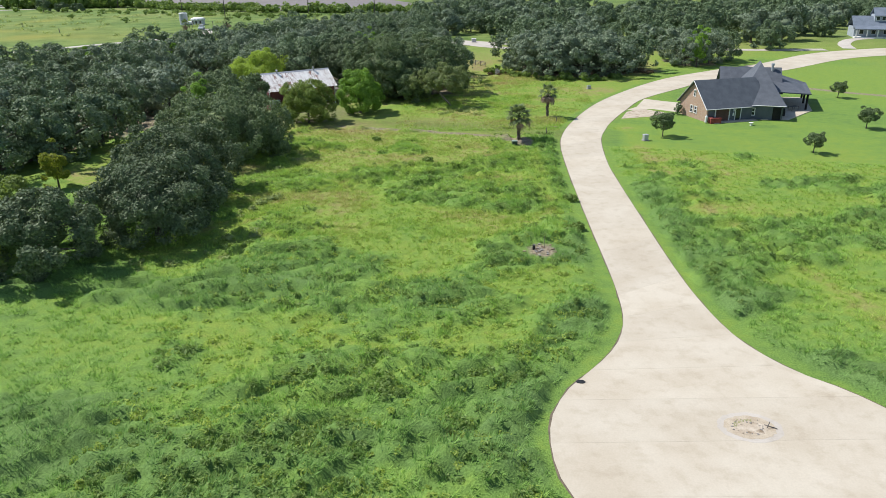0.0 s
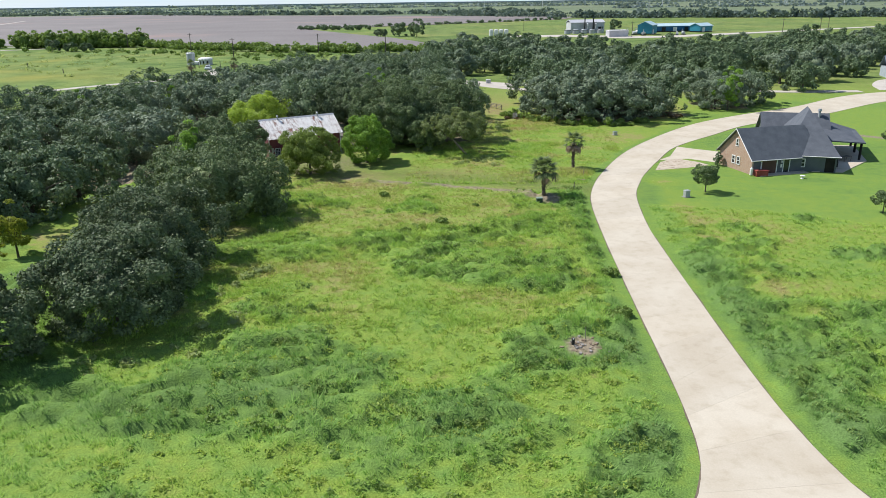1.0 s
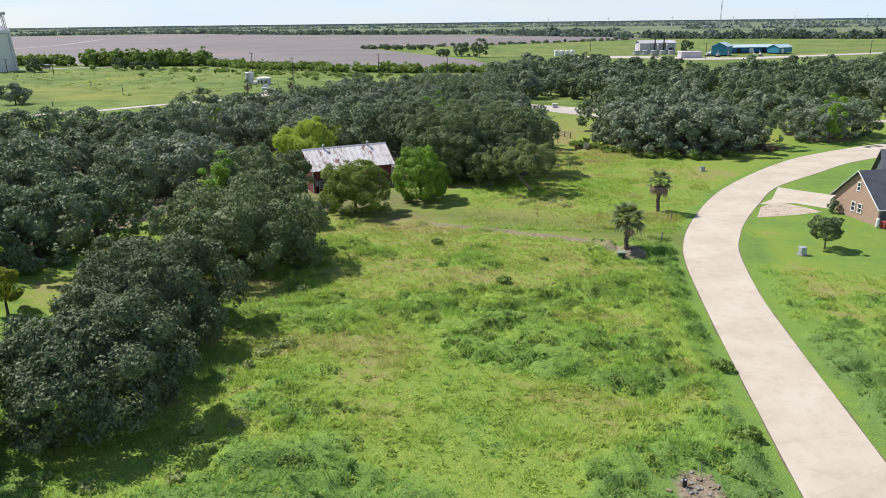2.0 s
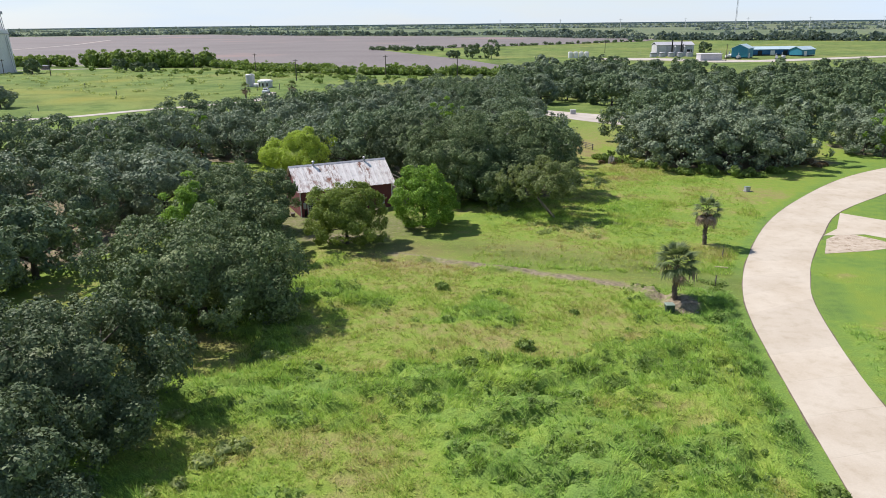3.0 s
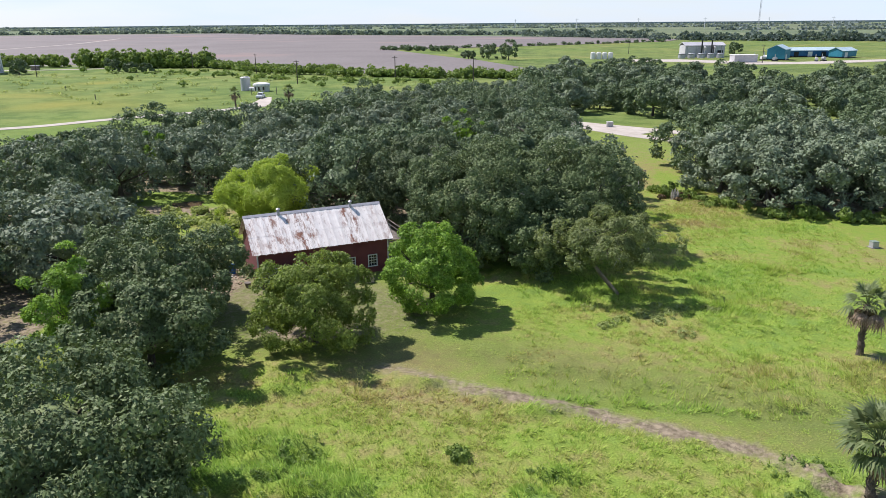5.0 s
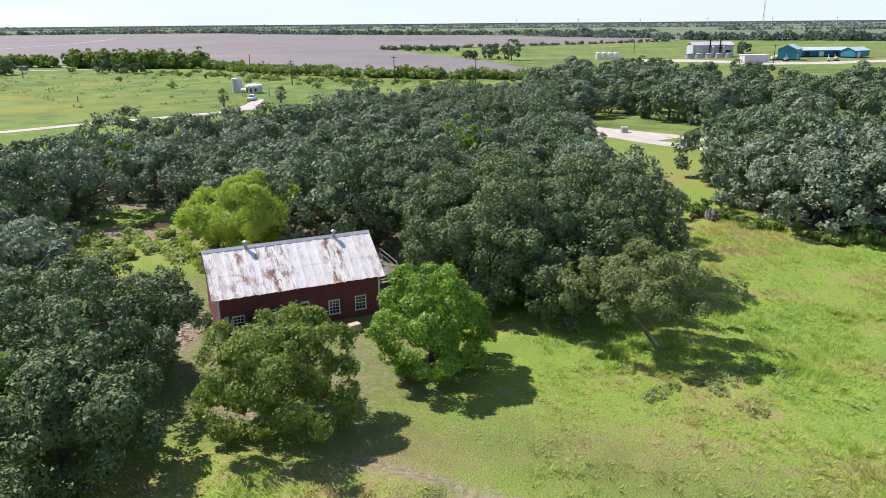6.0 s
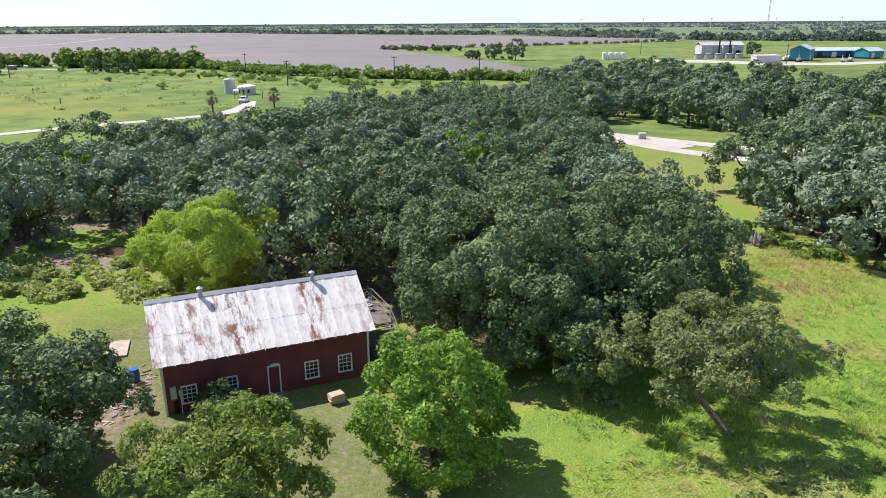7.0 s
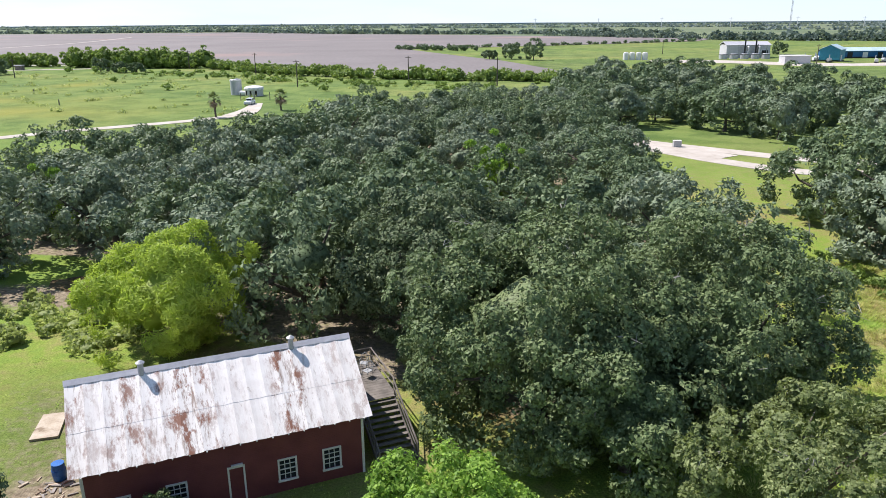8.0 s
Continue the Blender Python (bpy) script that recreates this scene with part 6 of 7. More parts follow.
def gable_roof(x0, x1, y0, y1, eave, ridge, over=0.45, thick=0.16):
    """Both slopes of a roof with its ridge along x."""
    ym = (y0 + y1) / 2
    k = (ridge - eave) / (ym - y0)
    low = eave - k * over
    a = Geo().slab([(x0 - over, y0 - over, low), (x1, y0 - over, low), (x1, ym, ridge), (x0 - over, ym, ridge)], thick)
    b = Geo().slab([(x0 - over, ym, ridge), (x1, ym, ridge), (x1, y1 + over, low), (x0 - over, y1 + over, low)], thick)
    return a, b


def trim_along(pts, size=0.2):
    g = Geo()
    for p, q in zip(pts[:-1], pts[1:]):
        g.tube([p, q], size / 2, 4)
    return g


# wing towards the street: brick gable, grey sided front
g = Geo()
prof = [(0, 0), (8.2, 0), (8.2, EAVE), (4.1, 6.15), (0, EAVE)]
g.add([(0, a, b) for a, b in prof] + [(0.25, a, b) for a, b in prof], [(4, 3, 2, 1, 0), (5, 6, 7, 8, 9)] + [(i, (i + 1) % 5, 5 + (i + 1) % 5, 5 + i) for i in range(5)])
part("brick_gable", g, BRICK, house, "light brown brick gable wall")
part("front_wall", Geo().box((5.6, 0.12, EAVE / 2), (10.7, 0.24, EAVE)), SIDING, house, "blue-grey sided wall")
part("back_wall", Geo().box((5.6, 8.08, EAVE / 2), (10.7, 0.24, EAVE)), SIDING, house)
for g in gable_roof(0, 11.5, 0, 8.2, EAVE + 0.05, 6.35):
    part("roof", g, SHINGLE, house, "dark grey shingle roof")
part("fascia", trim_along([(-0.45, -0.5, EAVE - 0.45), (-0.45, 4.1, 6.3), (-0.45, 8.7, EAVE - 0.45)], 0.15), WHITE, house)
part("gutter", trim_along([(-0.45, -0.5, EAVE - 0.42), (8.2, -0.5, EAVE - 0.42)], 0.13), WHITE, house)


def end_window(parent, y0, y1, z0, z1):
    """A window in the gable wall, facing -x."""
    w = 0.1
    win = part("window", Geo().box((-0.03, (y0 + y1) / 2, z1), (0.1, y1 - y0 + w, w)).box((-0.03, (y0 + y1) / 2, z0), (0.12, y1 - y0 + w + 0.1, w)).box((-0.03, y0, (z0 + z1) / 2), (0.1, w, z1 - z0)).box((-0.03, y1, (z0 + z1) / 2), (0.1, w, z1 - z0)).box((-0.03, (y0 + y1) / 2, (z0 + z1) / 2), (0.08, y1 - y0, 0.06)), WHITE, parent, "white-framed window")
    part("pane", Geo().box((-0.006, (y0 + y1) / 2, (z0 + z1) / 2), (0.03, y1 - y0 - w / 2, z1 - z0 - w / 2)), GLASS, win)


end_window(house, 3.0, 3.7, 0.95, 2.1)
end_window(house, 4.2, 4.9, 0.95, 2.1)
end_window(house, 3.75, 4.3, 3.7, 4.75)
garage = part("garage_door", Geo().box((2.9, -0.03, 1.12), (2.5, 0.06, 2.1)), BROWN_WOOD, house, "brown boarded double door")
part("door_frame", Geo().box((1.57, -0.045, 1.12), (0.16, 0.1, 2.1)).box((4.23, -0.045, 1.12), (0.16, 0.1, 2.1)).box((2.9, -0.045, 2.23), (2.82, 0.1, 0.14)), WHITE, garage)
entry = part("door", Geo().box((5.9, -0.02, 1.05), (0.95, 0.05, 2.05)), GLASS, house, "glazed door")
part("door_frame", Geo().box((5.37, -0.04, 1.05), (0.13, 0.1, 2.1)).box((6.43, -0.04, 1.05), (0.13, 0.1, 2.1)).box((5.9, -0.04, 2.13), (1.2, 0.1, 0.13)), WHITE, entry)
part("wall_lamp", Geo().box((5.0, -0.12, 1.75), (0.16, 0.2, 0.35), 0, 0.02).box((5.0, -0.08, 1.1), (0.3, 0.12, 0.5), 0, 0.02), WHITE, house)
part("path", Geo().box((4.8, -0.75, 0.04), (8.4, 1.3, 0.12)), ROAD, house)

# main block with its steep hipped roof
part("main_wall", Geo().box((-3.5, 0.12, EAVE / 2), (7.0, 0.24, EAVE)).box((-0.12, 9.2, EAVE / 2), (0.24, 17.9, EAVE)).box((-6.88, 9.2, EAVE / 2), (0.24, 17.9, EAVE)).box((-3.5, 17.9, EAVE / 2), (7.0, 0.24, EAVE)).moved(MAIN), SIDING, house)
o, top = 0.45, 8.3
hip = Geo()
hip.add([(-7 - o, -o, EAVE - 0.2), (o, -o, EAVE - 0.2), (o, 18 + o, EAVE - 0.2), (-7 - o, 18 + o, EAVE - 0.2), (-3.5, 9.0, top), (-3.5, 11.5, top)], [(0, 1, 4), (1, 2, 5, 4), (2, 3, 5), (3, 0, 4, 5), (3, 2, 1, 0)])
part("hipped_roof", hip.moved(MAIN), SHINGLE, house, "steep dark grey hipped roof")
part("gutter", trim_along([(-5.6, -o, EAVE - 0.2), (o, -o, EAVE - 0.2), (o, 9.5, EAVE - 0.2)], 0.11).moved(MAIN), WHITE, house)
win = part("window", Geo().box((-4.9, -0.04, 1.9), (1.2, 0.1, 0.12)).box((-4.9, -0.04, 0.7), (1.2, 0.1, 0.12)).box((-5.45, -0.04, 1.3), (0.12, 0.1, 1.3)).box((-4.35, -0.04, 1.3), (0.12, 0.1, 1.3)).box((-4.9, -0.04, 1.3), (1.0, 0.08, 0.08)).moved(MAIN), WHITE, house, "white-framed window")
part("pane", Geo().box((-4.9, -0.015, 1.3), (1.05, 0.04, 1.2)).moved(MAIN), GLASS, win)
# flat panel on the wall, the recess's shade put into its colour
part("grill_recess", Geo().box((-0.9, -0.02, 1.1), (1.3, 0.05, 2.1)).moved(MAIN), DARK, house)
# rear wing
part("rear_wall", Geo().box((5.0, -4.1, EAVE / 2), (10, 0.24, EAVE)).box((0.12, 0, EAVE / 2), (0.24, 8, EAVE)).box((5.0, 4.1, EAVE / 2), (10, 0.24, EAVE)).moved(REAR), SIDING, house)
gx = Geo()
prof = [(-4.1, EAVE), (4.1, EAVE), (0, 6.1)]
gx.add([(0.02, a, b) for a, b in prof] + [(0.2, a, b) for a, b in prof], [(2, 1, 0), (3, 4, 5), (0, 1, 4, 3), (1, 2, 5, 4), (2, 0, 3, 5)])
part("rear_gable", gx.moved(REAR), SIDING, house)
for g in gable_roof(0, 10.5, -4.1, 4.1, EAVE + 0.05, 6.3):
    part("roof", g.moved(REAR), SHINGLE, house)
part("chimney_pipe", Geo().tube([(21.6, 12.9, 3.4), (21.6, 12.9, 6.7), (21.6, 12.9, 6.72), (21.6, 12.9, 7.1)], [0.2, 0.2, 0.34, 0.3], 10), GREY_METAL, house)
# covered patio
H2 = HOUSE.inverted()
pts = [(53.6, 133.6, 3.5), (60.7, 134.0, 2.95), (65.0, 146.5, 2.95), (57.5, 148.0, 5.2)]
part("patio_roof", Geo().slab([H2 @ Vector(p) for p in pts], 0.18), SHINGLE, house, "grey low-pitched patio roof")
for x, y in ((60.3, 134.5), (62.4, 140.5), (64.4, 146)):
    p = H2 @ Vector((x, y, 0))
    part("patio_post", Geo().box((p.x, p.y, 1.42), (0.3, 0.3, 2.85), 0.3, 0.03), DARK, house)
part("patio", Geo().prism([tuple((H2 @ Vector((*p, 0)))[:2]) for p in ((49.4, 126.4), (53.8, 125.9), (61.2, 133.8), (65.2, 146.5), (58, 148), (52.6, 128.2))], -0.05, 0.1), ROAD, house)
red = thing("garden_box", "faded red wooden box against the house", "box", *(HOUSE @ Vector((1.0, -0.95, 0)))[:2], 0, 12)
part("body", Geo().box((0, 0, 0.42), (1.9, 0.8, 0.84), 0, 0.03), RED_PAINT, red)
part("lid", Geo().box((0, 0, 0.86), (2.0, 0.9, 0.06), 0, 0.02), RED_PAINT, red)
tank = thing("gas_bottle", "white gas bottle beside the house corner", "bottle", *(HOUSE @ Vector((-0.35, -0.5, 0)))[:2])
part("body", Geo().tube([(0, 0, 0.05), (0, 0, 0.15), (0, 0, 1.1), (0, 0, 1.28)], [0.12, 0.22, 0.22, 0.1], 14), WHITE, tank)
part("valve", Geo().tube([(0, 0, 1.26), (0, 0, 1.42)], 0.07, 8), GREY_METAL, tank)


def patio_table(x, y, turn):
    t = thing("patio_table", "dark patio table under the covered terrace", "table", x, y, 0.1, turn)
    part("tabletop", Geo().box((0, 0, 0.73), (1.8, 0.95, 0.05), 0, 0.01), OLD_WOOD, t)
    for sx in (-0.8, 0.8):
        for sy in (-0.4, 0.4):
            part("leg", Geo().box((sx, sy, 0.35), (0.08, 0.08, 0.7)), OLD_WOOD, t)


patio_table(57.8, 133.8, 30)
grill = thing("barbecue", "black barbecue standing on the terrace", "barbecue", 54.0, 129.4, 0.1, -15)
part("hood", Geo().tube([(-0.5, 0, 0.95), (0.5, 0, 0.95)], 0.3, 12), BLACK, grill)
part("cabinet", Geo().box((0, 0, 0.4), (1.1, 0.5, 0.8), 0, 0.02), BLACK, grill)
make_tree("shrub", "dark shrub at the brick gable's corner", *(HOUSE @ Vector((-0.9, 7.2, 0)))[:2], 311, 0.85, 0.05, 2.1, 700, 0.16, OAK, 10, 0.05, share=(0.3, 0.45))
bird = thing("bird_bath", "small white stone ornament on the lawn", "ornament", 46.3, 122.2, 0)
part("bowl", Geo().tube([(0, 0, 0.3), (0, 0, 0.36), (0, 0, 0.42)], [0.12, 0.34, 0.38], 14), WHITE, bird)
part("foot", Geo().tube([(0, 0, 0), (0, 0, 0.1), (0, 0, 0.3)], [0.26, 0.12, 0.1], 12), WHITE, bird)

# ---------------------------------------------------------------- far house beyond the street
far_house = thing("house", "far pale blue-grey house with a columned porch", "house", 128, 257, 0, -14)
PALE_WALL = boards("pale_blue_siding", (0.34, 0.38, 0.42), (0.42, 0.46, 0.5))
BLUE_ROOF = mat("blue_grey_shingle", (0.15, 0.18, 0.22), (0.2, 0.23, 0.28), 0.5, 6)
part("wall", Geo().box((8, 5, 1.6), (16, 9, 3.2)), PALE_WALL, far_house)
for g in gable_roof(0, 16.5, 0.5, 9.5, 3.3, 6.6):
    part("roof", g, BLUE_ROOF, far_house)
part("upper_storey", Geo().box((10.5, 5.5, 5.4), (9, 5.5, 3.4)), PALE_WALL, far_house)
for g in gable_roof(6, 15.3, 2.6, 8.4, 7.0, 9.2, 0.3):
    part("roof", g, BLUE_ROOF, far_house)
for k in range(5):
    w = part("window", Geo().box((7.0 + k * 1.7, 2.7, 5.9), (1.2, 0.14, 1.3)), WHITE, far_house)
    part("pane", Geo().box((7.0 + k * 1.7, 2.61, 5.9), (0.95, 0.06, 1.05)), GLASS, w)
part("porch_roof", Geo().slab([(-0.3, -2.6, 2.9), (16.6, -2.6, 2.9), (16.6, 0.6, 3.8), (-0.3, 0.6, 3.8)], 0.15), BLUE_ROOF, far_house)
part("porch_floor", Geo().box((8, -1.1, 0.2), (16.4, 2.8, 0.4)), WHITE, far_house)
for k in range(6):
    part("porch_column", Geo().box((0.2 + k * 3.16, -2.3, 1.6), (0.3, 0.3, 2.5)), WHITE, far_house)
for k in range(4):
    w = part("window", Geo().box((2.2 + k * 3.6, 0.46, 1.8), (1.4, 0.1, 1.5)), WHITE, far_house)
    part("pane", Geo().box((2.2 + k * 3.6, 0.4, 1.8), (1.15, 0.06, 1.25)), GLASS, w)
solid("driveway", strip([(112, 226), (116, 238), (124, 250), (132, 254)], 3.6, 0.05, 14), PALE_ROAD, "pale gravel driveway to the far house", "driveway", "structure")

# ---------------------------------------------------------------- pump house, tank and van
pump = thing("pump_house", "low round white tank house with scalloped pale cover", "building", -118.8, 333.6, 0)
part("wall", Geo().tube([(0, 0, 0), (0, 0, 2.3)], 2.8, 20), SILVER, pump)
part("roof", Geo().tube([(0, 0, 2.2), (0, 0, 2.75), (0, 0, 3.05), (0, 0, 3.25)], [3.05, 2.95, 2.0, 0.3], 20), WHITE, pump)
for k in range(7):
    ang = radians(200 + 26 * k)
    part("roof_lobe", Geo().box((2.95 * math.cos(ang), 2.95 * math.sin(ang), 2.25), (0.5, 0.8, 0.5), ang, 0.12), WHITE, pump)
for k in range(3):
    ang = radians(235 + 35 * k)
    part("doorway", Geo().box((2.8 * math.cos(ang), 2.8 * math.sin(ang), 1.0), (0.12, 0.6, 1.5), ang), DARK, pump)
part("side_drum", Geo().tube([(-4.6, -0.4, 0.8), (-2.6, -0.4, 0.8)], 0.8, 14), WHITE, pump)
tank = thing("storage_tank", "pale grey storage tank beside the tank house", "tank", -126.1, 336, 0)
part("shell", Geo().tube([(0, 0, 0), (0, 0, 4.7), (0, 0, 4.95)], [1.8, 1.8, 1.5], 24), SILVER, tank)
part("rim", Geo().tube([(0, 0, 4.5), (0, 0, 4.75)], 1.88, 24), WHITE, tank)
part("ladder", Geo().tube([(-0.2, -1.88, 0), (-0.2, -1.88, 5.2)], 0.05, 5).tube([(0.2, -1.88, 0), (0.2, -1.88, 5.2)], 0.05, 5), GREY_METAL, tank)
part("hatch", Geo().tube([(0.6, 0, 4.9), (0.6, 0, 5.2)], 0.5, 12), GREY_METAL, tank)
van = thing("pickup_truck", "white pickup truck parked before the pump house", "truck", -109, 309, 0, 100)
part("body", Geo().box((0, 0, 0.75), (5.4, 1.95, 0.75), 0, 0.12), CAR_WHITE, van)
cab = part("cab", Geo().box((0.5, 0, 1.45), (2.3, 1.8, 0.75), 0, 0.22), CAR_WHITE, van)
part("rear_window", Geo().box((-0.66, 0, 1.5), (0.04, 1.45, 0.42)), GLASS, cab)
part("side_window", Geo().box((0.5, 0, 1.52), (1.8, 1.84, 0.4)), GLASS, cab)
part("windscreen", Geo().box((1.66, 0, 1.5), (0.04, 1.45, 0.42)), GLASS, cab)
part("bumper", Geo().box((-2.75, 0, 0.5), (0.15, 1.9, 0.25), 0, 0.03), GREY_METAL, van)
for sx in (-1.6, 1.7):
    for sy in (-0.88, 0.88):
        w = part("wheel", Geo().tube([(sx, sy - 0.12, 0.38), (sx, sy + 0.12, 0.38)], 0.38, 14), TYRE, van)
        part("rim", Geo().tube([(sx, sy - 0.14, 0.38), (sx, sy + 0.14, 0.38)], 0.2, 10), GREY_METAL, w)
for x, y in ((-116, 318), (-113.5, 322), (-108.5, 322), (-112, 316)):
    solid("yard_post", Geo().tube([(x, y, 0), (x, y, 2.4)], 0.12, 6), OLD_WOOD, "weathered post beside the pump house", "post", group="pump house posts")

# ---------------------------------------------------------------- grain silo with its elevator leg
silo = thing("grain_silo", "tall white grain silo with domed roof", "silo", -310.5, 421, 0)
part("shell", Geo().tube([(0, 0, 0), (0, 0, 10), (0, 0, 21)], [10.5, 10.2, 9.6], 36), WHITE, silo)
part("dome", Geo().tube([(0, 0, 21), (0, 0, 22.5), (0, 0, 25), (0, 0, 26.4), (0, 0, 26.9)], [9.9, 9.6, 6.5, 3.0, 0.6], 36), WHITE, silo)
part("eave_ring", Geo().tube([(0, 0, 20.4), (0, 0, 21.1)], 10.0, 36), GREY_METAL, silo)
leg = thing("grain_elevator", "slender grey lattice elevator leg beside the silo", "elevator", -299.5, 422, 0)
for sx in (-0.8, 0.8):
    for sy in (-0.8, 0.8):
        part("upright", Geo().tube([(sx, sy, 0), (sx * 0.7 - 3.2, sy * 0.7, 31)], 0.16, 5), GREY_METAL, leg)
brace = Geo()
for k in range(14):
    z0, z1 = k * 2.2, k * 2.2 + 2.2
    sh0, sh1 = -3.2 * z0 / 31, -3.2 * z1 / 31
    brace.tube([(sh0 - 0.75, -0.75, z0), (sh1 + 0.75, -0.75, z1)], 0.07, 4).tube([(sh0 + 0.75, 0.75, z0), (sh1 - 0.75, 0.75, z1)], 0.07, 4)
part("bracing", brace, GREY_METAL, leg)
part("head", Geo().box((-3.2, 0, 31.6), (3.2, 2.4, 1.6), 0, 0.2), GREY_METAL, leg)
part("spout", Geo().tube([(-3.2, 0, 31), (-9, 0, 27)], 0.35, 8), GREY_METAL, leg)
shed = thing("shed", "small weathered shed with grey roof near the silo", "shed", -298, 446, 0, 10)
part("wall", Geo().box((0, 0, 1.1), (3.6, 2.6, 2.2)), OLD_WOOD, shed)
part("roof", Geo().box((0, 0, 2.3), (4.1, 3.1, 0.25), 0, 0.05), GREY_METAL, shed)

# ---------------------------------------------------------------- plant with grey and blue buildings
plant_hall = thing("plant_building", "long silver-grey sheet metal plant hall", "building", 68, 588, 0, 10)
part("hall", Geo().box((13, 6, 3.8), (26, 12, 7.6)), SILVER, plant_hall)
for g in gable_roof(0, 26.5, 0, 12, 7.6, 9.4, 0.5, 0.3):
    part("roof", g, SILVER, plant_hall)
for k in range(5):
    part("wall_rib", Geo().box((1.5 + 5.6 * k, -0.1, 3.8), (0.4, 0.3, 7.6)), GREY_METAL, plant_hall)
for sx in (10, 16.5):
    part("stack", Geo().tube([(sx, -2.2, 0), (sx, -2.2, 8), (sx, -2.2, 10.8)], [0.6, 0.45, 0.45], 12), BLACK, plant_hall, "black exhaust stack")
    part("duct", Geo().tube([(sx + 2.5, -0.2, 6.5), (sx + 2.5, -2.2, 6.0), (sx + 2.2, -2.6, 2.0)], 0.7, 10), GREY_METAL, plant_hall)
part("loading_door", Geo().box((23, -0.08, 2.2), (3.5, 0.2, 4.2)), BLACK, plant_hall)
for k in range(5):
    t = thing("process_tank", "low grey process tank beside the plant hall", "tank", 64 + k * 6.2, 574 + k * 1.5, 0, group="process tanks")
    part("shell", Geo().tube([(0, 0, 0), (0, 0, 2.6), (0, 0, 3.0)], [2.3, 2.3, 1.8], 18), GREY_METAL, t)
    part("rim", Geo().tube([(0, 0, 2.5), (0, 0, 2.75)], 2.45, 18), BLACK, t)
annex = thing("annex", "pale blue-grey low annex before the plant", "building", 92, 530, 0, 8)
part("wall", Geo().box((0, 0, 2), (13, 8, 4)), SILVER, annex)
part("roof", Geo().box((0, 0, 4.1), (13.6, 8.6, 0.3), 0, 0.06), WHITE, annex)


def blue_hall(x, y, length, width, eave, ridge, turn, wall, label):
    b = thing("plant_building", label, "building", x, y, 0, turn, "blue plant buildings")
    part("wall", Geo().box((length / 2, width / 2, eave / 2 + 0.4), (length, width, eave - 0.8)), wall, b)
    part("plinth", Geo().box((length / 2, width / 2, 0.2), (length - 0.3, width - 0.3, 0.5)), BLACK, b)
    prof = [(0, eave), (width, eave), (width / 2, ridge - 0.2)]
    for ex in (0, length - 0.3):
        gg = Geo().add([(ex, p, q) for p, q in prof] + [(ex + 0.3, p, q) for p, q in prof], [(2, 1, 0), (3, 4, 5), (0, 1, 4, 3), (1, 2, 5, 4), (2, 0, 3, 5)])
        part("gable", gg, wall, b)
    for g in gable_roof(0, length + 0.5, 0, width, eave, ridge, 0.5, 0.25):
        part("roof", g, PALE_SHEET, b, "pale blue sheet roof")
    for k in range(int(length // 9)):
        part("doorway", Geo().box((4 + 9 * k, -0.05, 1.9), (3, 0.2, 3)), BLACK if k % 2 else WHITE, b)
    return b


PALE_SHEET = mat("pale_blue_sheet", (0.42, 0.56, 0.62), (0.52, 0.65, 0.7), 0.2, 3, 0.5)
blue_hall(119, 548, 13.5, 10, 6.6, 8.9, 62, TEAL, "teal sheet metal hall with pale roof")
blue_hall(124, 585, 40, 11, 4.4, 6.0, 12, DEEP_BLUE, "long blue sheet metal building")
blue_hall(160, 575, 15, 9, 4.6, 6.4, 40, TEAL, "small teal sheet metal building")
for k in range(4):
    t = thing("white_tank", "white upright storage tank at the plant", "tank", 8 + k * 3.6, 563, 0, group="white tanks")
    part("shell", Geo().tube([(0, 0, 0), (0, 0, 3.8), (0, 0, 4.2)], [1.6, 1.6, 1.1], 16), WHITE, t)
    part("lid", Geo().tube([(0, 0, 4.15), (0, 0, 4.4)], 0.5, 10), GREY_METAL, t)
for k, (x, y) in enumerate(((104, 560), (108, 552), (112, 541), (134, 538), (140, 545), (113, 566))):
    t = thing("plant_equipment", "grey pipework unit beside the blue hall", "equipment", x, y, 0, k * 25, "plant equipment")
    part("skid", Geo().box((0, 0, 0.3), (4, 2, 0.5)), BLACK, t)
    part("vessel", Geo().tube([(-1.4, 0, 1.5), (1.4, 0, 1.5)], 0.9, 12), WHITE if k % 2 else GREY_METAL, t)
    part("pipe", Geo().tube([(1.0, 0.5, 0.5), (1.0, 0.5, 4.0)], 0.22, 8), GREY_METAL, t)

# ---------------------------------------------------------------- mast, poles
mast = thing("radio_mast", "tall slender lattice radio mast far off", "mast", 318, 1465, 0)
g = Geo()
for a in range(3):
    ax, ay = 1.1 * math.cos(a * 2.094), 1.1 * math.sin(a * 2.094)
    g.tube([(ax, ay, 0), (ax, ay, 92)], 0.22, 5)
for k in range(40):
    a0, a1 = (k % 3) * 2.094, ((k + 1) % 3) * 2.094
    g.tube([(1.1 * math.cos(a0), 1.1 * math.sin(a0), k * 2.3), (1.1 * math.cos(a1), 1.1 * math.sin(a1), k * 2.3 + 2.3)], 0.14, 4)
part("lattice", g, GREY_METAL, mast)
part("antenna", Geo().tube([(0, 0, 62), (0, 0, 66)], [2.4, 2.4], 10), GREY_METAL, mast)


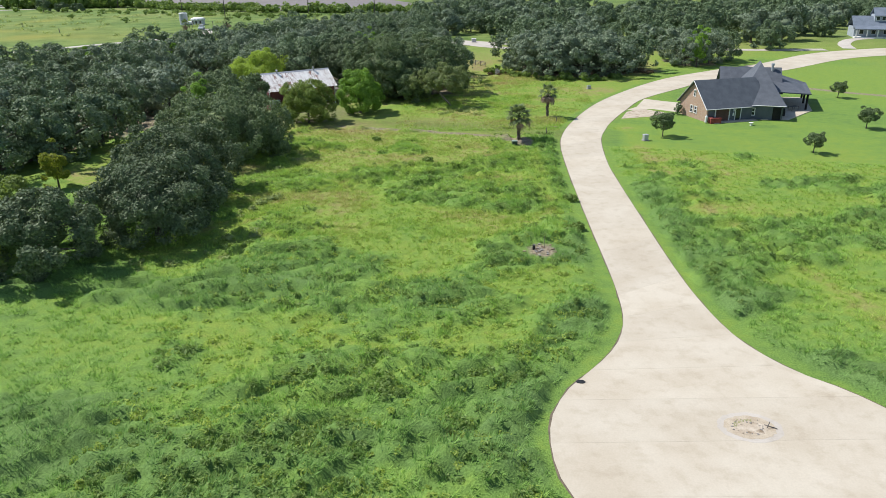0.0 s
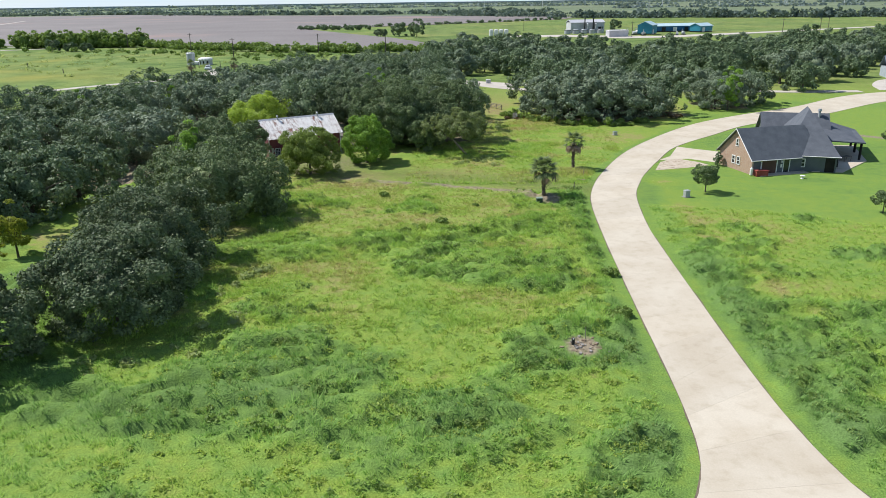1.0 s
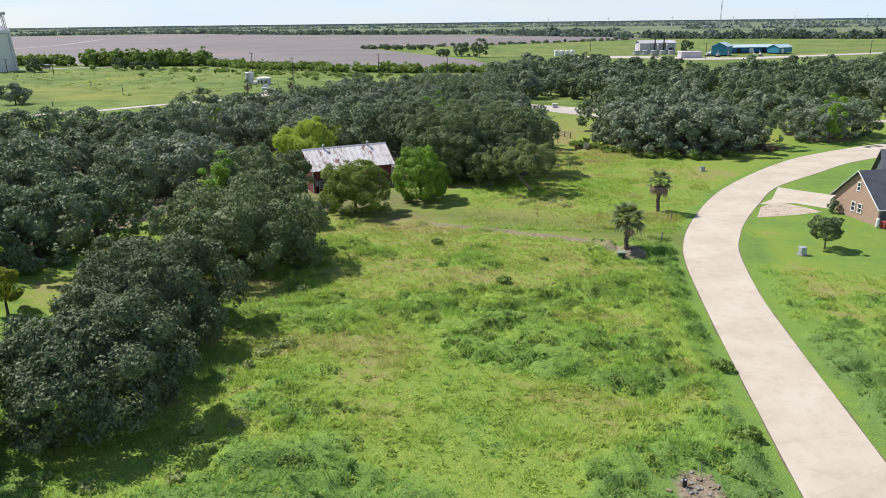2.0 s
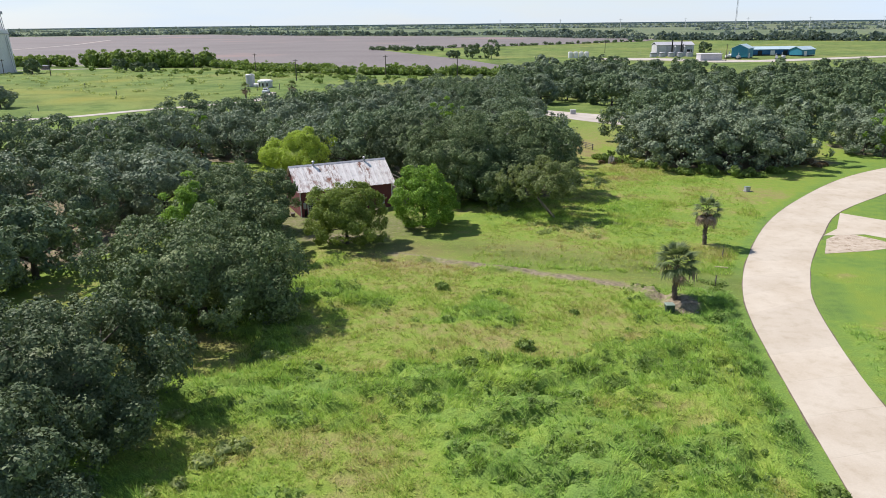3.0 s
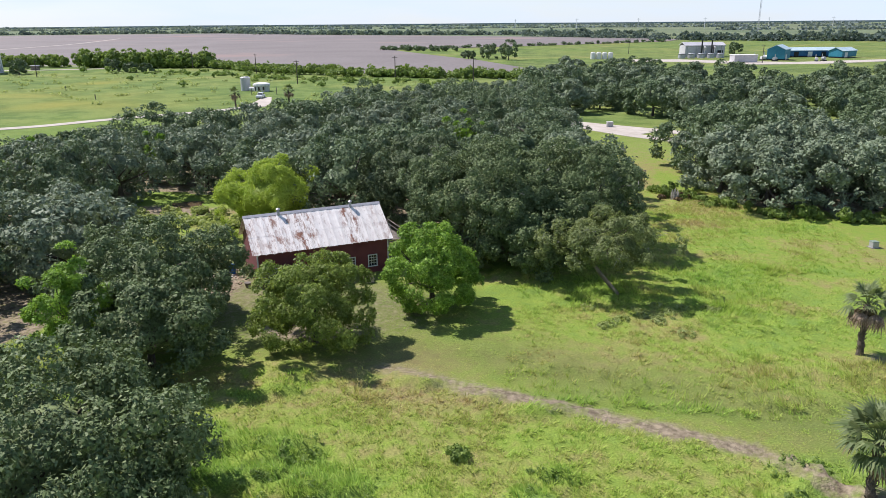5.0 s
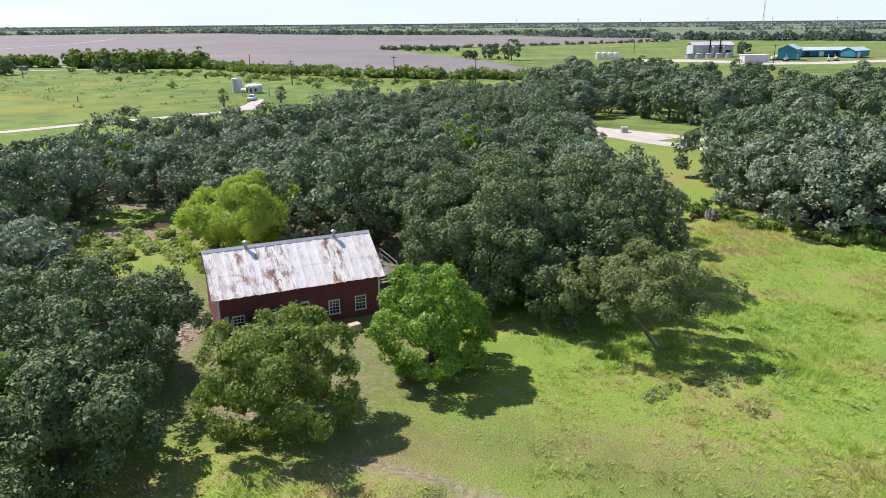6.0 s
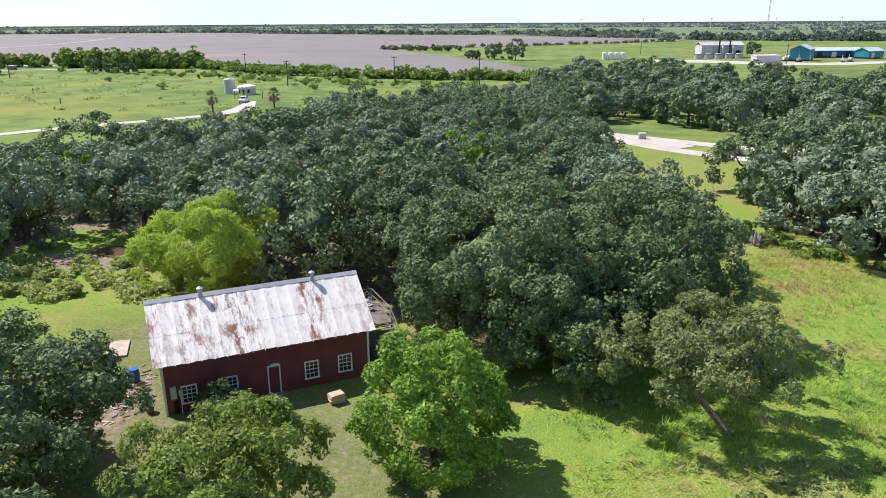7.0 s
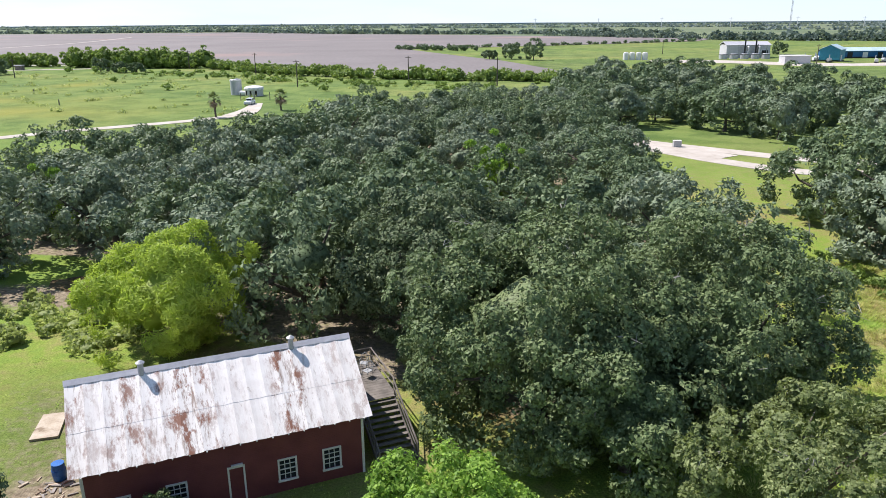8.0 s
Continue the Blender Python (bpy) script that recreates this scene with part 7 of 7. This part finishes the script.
def power_pole(x, y, h=9.5, far=False):
    p = thing("utility_pole", "dark wooden utility pole with crossarm", "pole", x, y, 0, 10, "utility poles")
    part("pole", Geo().tube([(0, 0, -0.2), (0, 0, h)], [0.24, 0.15], 7), OLD_WOOD if far else BARK, p)
    part("crossarm", Geo().box((0, 0, h - 0.6), (2.2, 0.14, 0.16)), BARK, p)
    for s in (-0.95, 0, 0.95):
        part("insulator", Geo().tube([(s, 0, h - 0.5), (s, 0, h - 0.25)], 0.07, 6), GREY_METAL, p)


for x, y, h in ((-232, 470, 9.5), (-213, 462, 9), (-160, 425, 9.5), (-117, 366, 9.5), (-81, 388, 10), (-46, 378, 10), (-258, 395, 8), (-290, 402, 8), (86, 590, 8), (100, 520, 10), (36, 640, 9), (205, 540, 10), (232, 545, 10), (262, 600, 9)):
    power_pole(x, y, h)
for k in range(12):
    p = thing("steel_pylon", "pale steel transmission pole on the horizon", "pylon", -150 + k * 165, 2150 + 25 * (k % 3), 0, 0, "transmission line")
    part("pole", Geo().tube([(0, 0, 0), (0, 0, 27)], [0.9, 0.5], 6), WHITE, p)
    part("arm", Geo().box((0, 0, 24), (9, 0.5, 0.5)), WHITE, p)
for x, y in ((-163.6, 300.2), (-158.2, 249.6), (-196, 330), (-214, 300)):
    p = thing("fence_post", "short dark wooden post in the far meadow", "post", x, y, 0, group="meadow posts")
    part("post", Geo().tube([(0, 0, -0.1), (0, 0, 1.7)], 0.16, 7), OLD_WOOD, p)

# ---------------------------------------------------------------- hedges and far woods
rng = np.random.default_rng(91)


def hedge_spots(pts, n, wide, r0, r1, h0, h1):
    return [(x + rng.normal(0, wide), y + rng.normal(0, wide), rng.uniform(r0, r1), rng.uniform(h0, h1)) for x, y in curve_through(pts, n)]


make_bushes("hedge", "dense dark green hedge along the ploughed field", hedge_spots([(-420, 478), (-335, 476), (-300, 472)], 66, 1.6, 3.4, 5.6, 4.5, 9), 92, SCRUB, 260, 1.0, "hedge")
make_bushes("hedge", "dense dark green hedge along the ploughed field", hedge_spots([(-288, 470), (-250, 466), (-225, 468), (-210, 470)], 84, 1.6, 3.6, 6.2, 5, 11.5), 93, SCRUB, 280, 1.0, "hedge")
make_bushes("hedge", "green field hedge of uneven low bushes", hedge_spots([(-200, 466), (-150, 430), (-110, 412), (-60, 402), (-10, 404), (20, 410)], 150, 2.0, 2.6, 4.8, 2.4, 5.6), 94, SCRUB, 170, 0.85, "hedge")
make_bushes("hedge", "low dark hedge line across the field", hedge_spots([(-165, 722), (-100, 772), (-30, 824), (100, 948)], 46, 2.5, 2.0, 4.2, 1.6, 4.0), 95, OAK, 90, 1.1, "hedge")
make_bushes("hedge", "low bushes at the field's green corner", hedge_spots([(-165, 715), (-130, 700), (-100, 690)], 16, 2.5, 3, 4.5, 3, 5.5), 96, OAK, 120, 1.2, "hedge")
for x, y, w, h in ((-59, 566, 7.0, 10.5), (-45, 553, 7.4, 13), (-281, 412, 5.5, 8.5), (-245, 436, 4.5, 7), (-232, 432, 3.8, 5.5), (-222, 430, 3.8, 5.2), (110, 640, 6, 9), (-72, 562, 5, 6)):
    make_tree("field_tree", "round dark green tree standing in the open field", x, y, int(abs(x) + y), w, 0.5, h, 900, 1.0, OAK, 20, 0.3, limbs=3)


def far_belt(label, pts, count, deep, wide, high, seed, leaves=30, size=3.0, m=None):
    """A far belt of trees: low clumps of foliage along a line, haze put into their colour."""
    rng = np.random.default_rng(seed)
    c = curve_through(pts, count) + rng.normal(0, deep, (count, 2))
    n = count * leaves
    w = np.repeat(wide * rng.uniform(0.6, 1.3, count), leaves)
    h = np.repeat(high * rng.uniform(0.55, 1.25, count), leaves)
    u = unit(rng.normal(size=(n, 3)))
    u[:, 2] = np.abs(u[:, 2])
    pos = np.stack([np.repeat(c[:, 0], leaves) + u[:, 0] * w, np.repeat(c[:, 1], leaves) + u[:, 1] * w * 0.6, u[:, 2] * h * rng.uniform(0.6, 1.0, n)], 1)
    t = unit(rng.normal(size=(n, 3)) * (1, 0.6, 0.5))
    s = unit(np.cross(t, rng.normal(size=(n, 3)))) * 0.8
    k = (size * rng.uniform(0.6, 1.3, n))[:, None] / 2
    v = np.stack([pos - t * k, pos + s * k, pos + t * k, pos - s * k], 1).reshape(-1, 3)
    v[:, 2] = np.maximum(v[:, 2], 0)
    tagged(new("far_woods", np_mesh("far_woods", v, np.arange(n * 4).reshape(-1, 4), m or FAR_WOOD)), label, "woods", "", "stuff")


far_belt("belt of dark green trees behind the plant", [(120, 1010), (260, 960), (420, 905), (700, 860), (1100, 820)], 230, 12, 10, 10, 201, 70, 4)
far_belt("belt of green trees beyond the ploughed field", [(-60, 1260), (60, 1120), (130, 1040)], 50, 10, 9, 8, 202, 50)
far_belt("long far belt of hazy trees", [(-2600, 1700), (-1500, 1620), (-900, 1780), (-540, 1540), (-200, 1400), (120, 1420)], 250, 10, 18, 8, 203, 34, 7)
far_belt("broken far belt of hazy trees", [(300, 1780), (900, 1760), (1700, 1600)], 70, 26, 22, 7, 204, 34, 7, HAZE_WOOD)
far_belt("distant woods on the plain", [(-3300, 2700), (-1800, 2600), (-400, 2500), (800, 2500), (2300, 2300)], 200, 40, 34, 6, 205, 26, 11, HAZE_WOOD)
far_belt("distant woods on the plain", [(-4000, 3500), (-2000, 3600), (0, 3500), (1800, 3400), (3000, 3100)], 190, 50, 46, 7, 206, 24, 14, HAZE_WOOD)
far = Geo()
edge = curve_through([(-4300, 2400), (-3600, 3300), (-2500, 4050), (-1000, 4600), (600, 4680), (2000, 4350), (3200, 3600), (4200, 2600)], 160)
for k in range(159):
    (xa, ya), (xb, yb) = edge[k], edge[k + 1]
    za, zb = (6.5 + 3.0 * float(layered(np.array(x * 1.0), np.array(y * 1.0), 420, 5)) for x, y in ((xa, ya), (xb, yb)))
    far.add([(xa, ya, -1), (xb, yb, -1), (xb, yb, zb), (xa, ya, za), (xb * 1.03, yb * 1.03, zb * 0.6), (xa * 1.03, ya * 1.03, za * 0.6)], [(0, 1, 2, 3), (3, 2, 4, 5)])
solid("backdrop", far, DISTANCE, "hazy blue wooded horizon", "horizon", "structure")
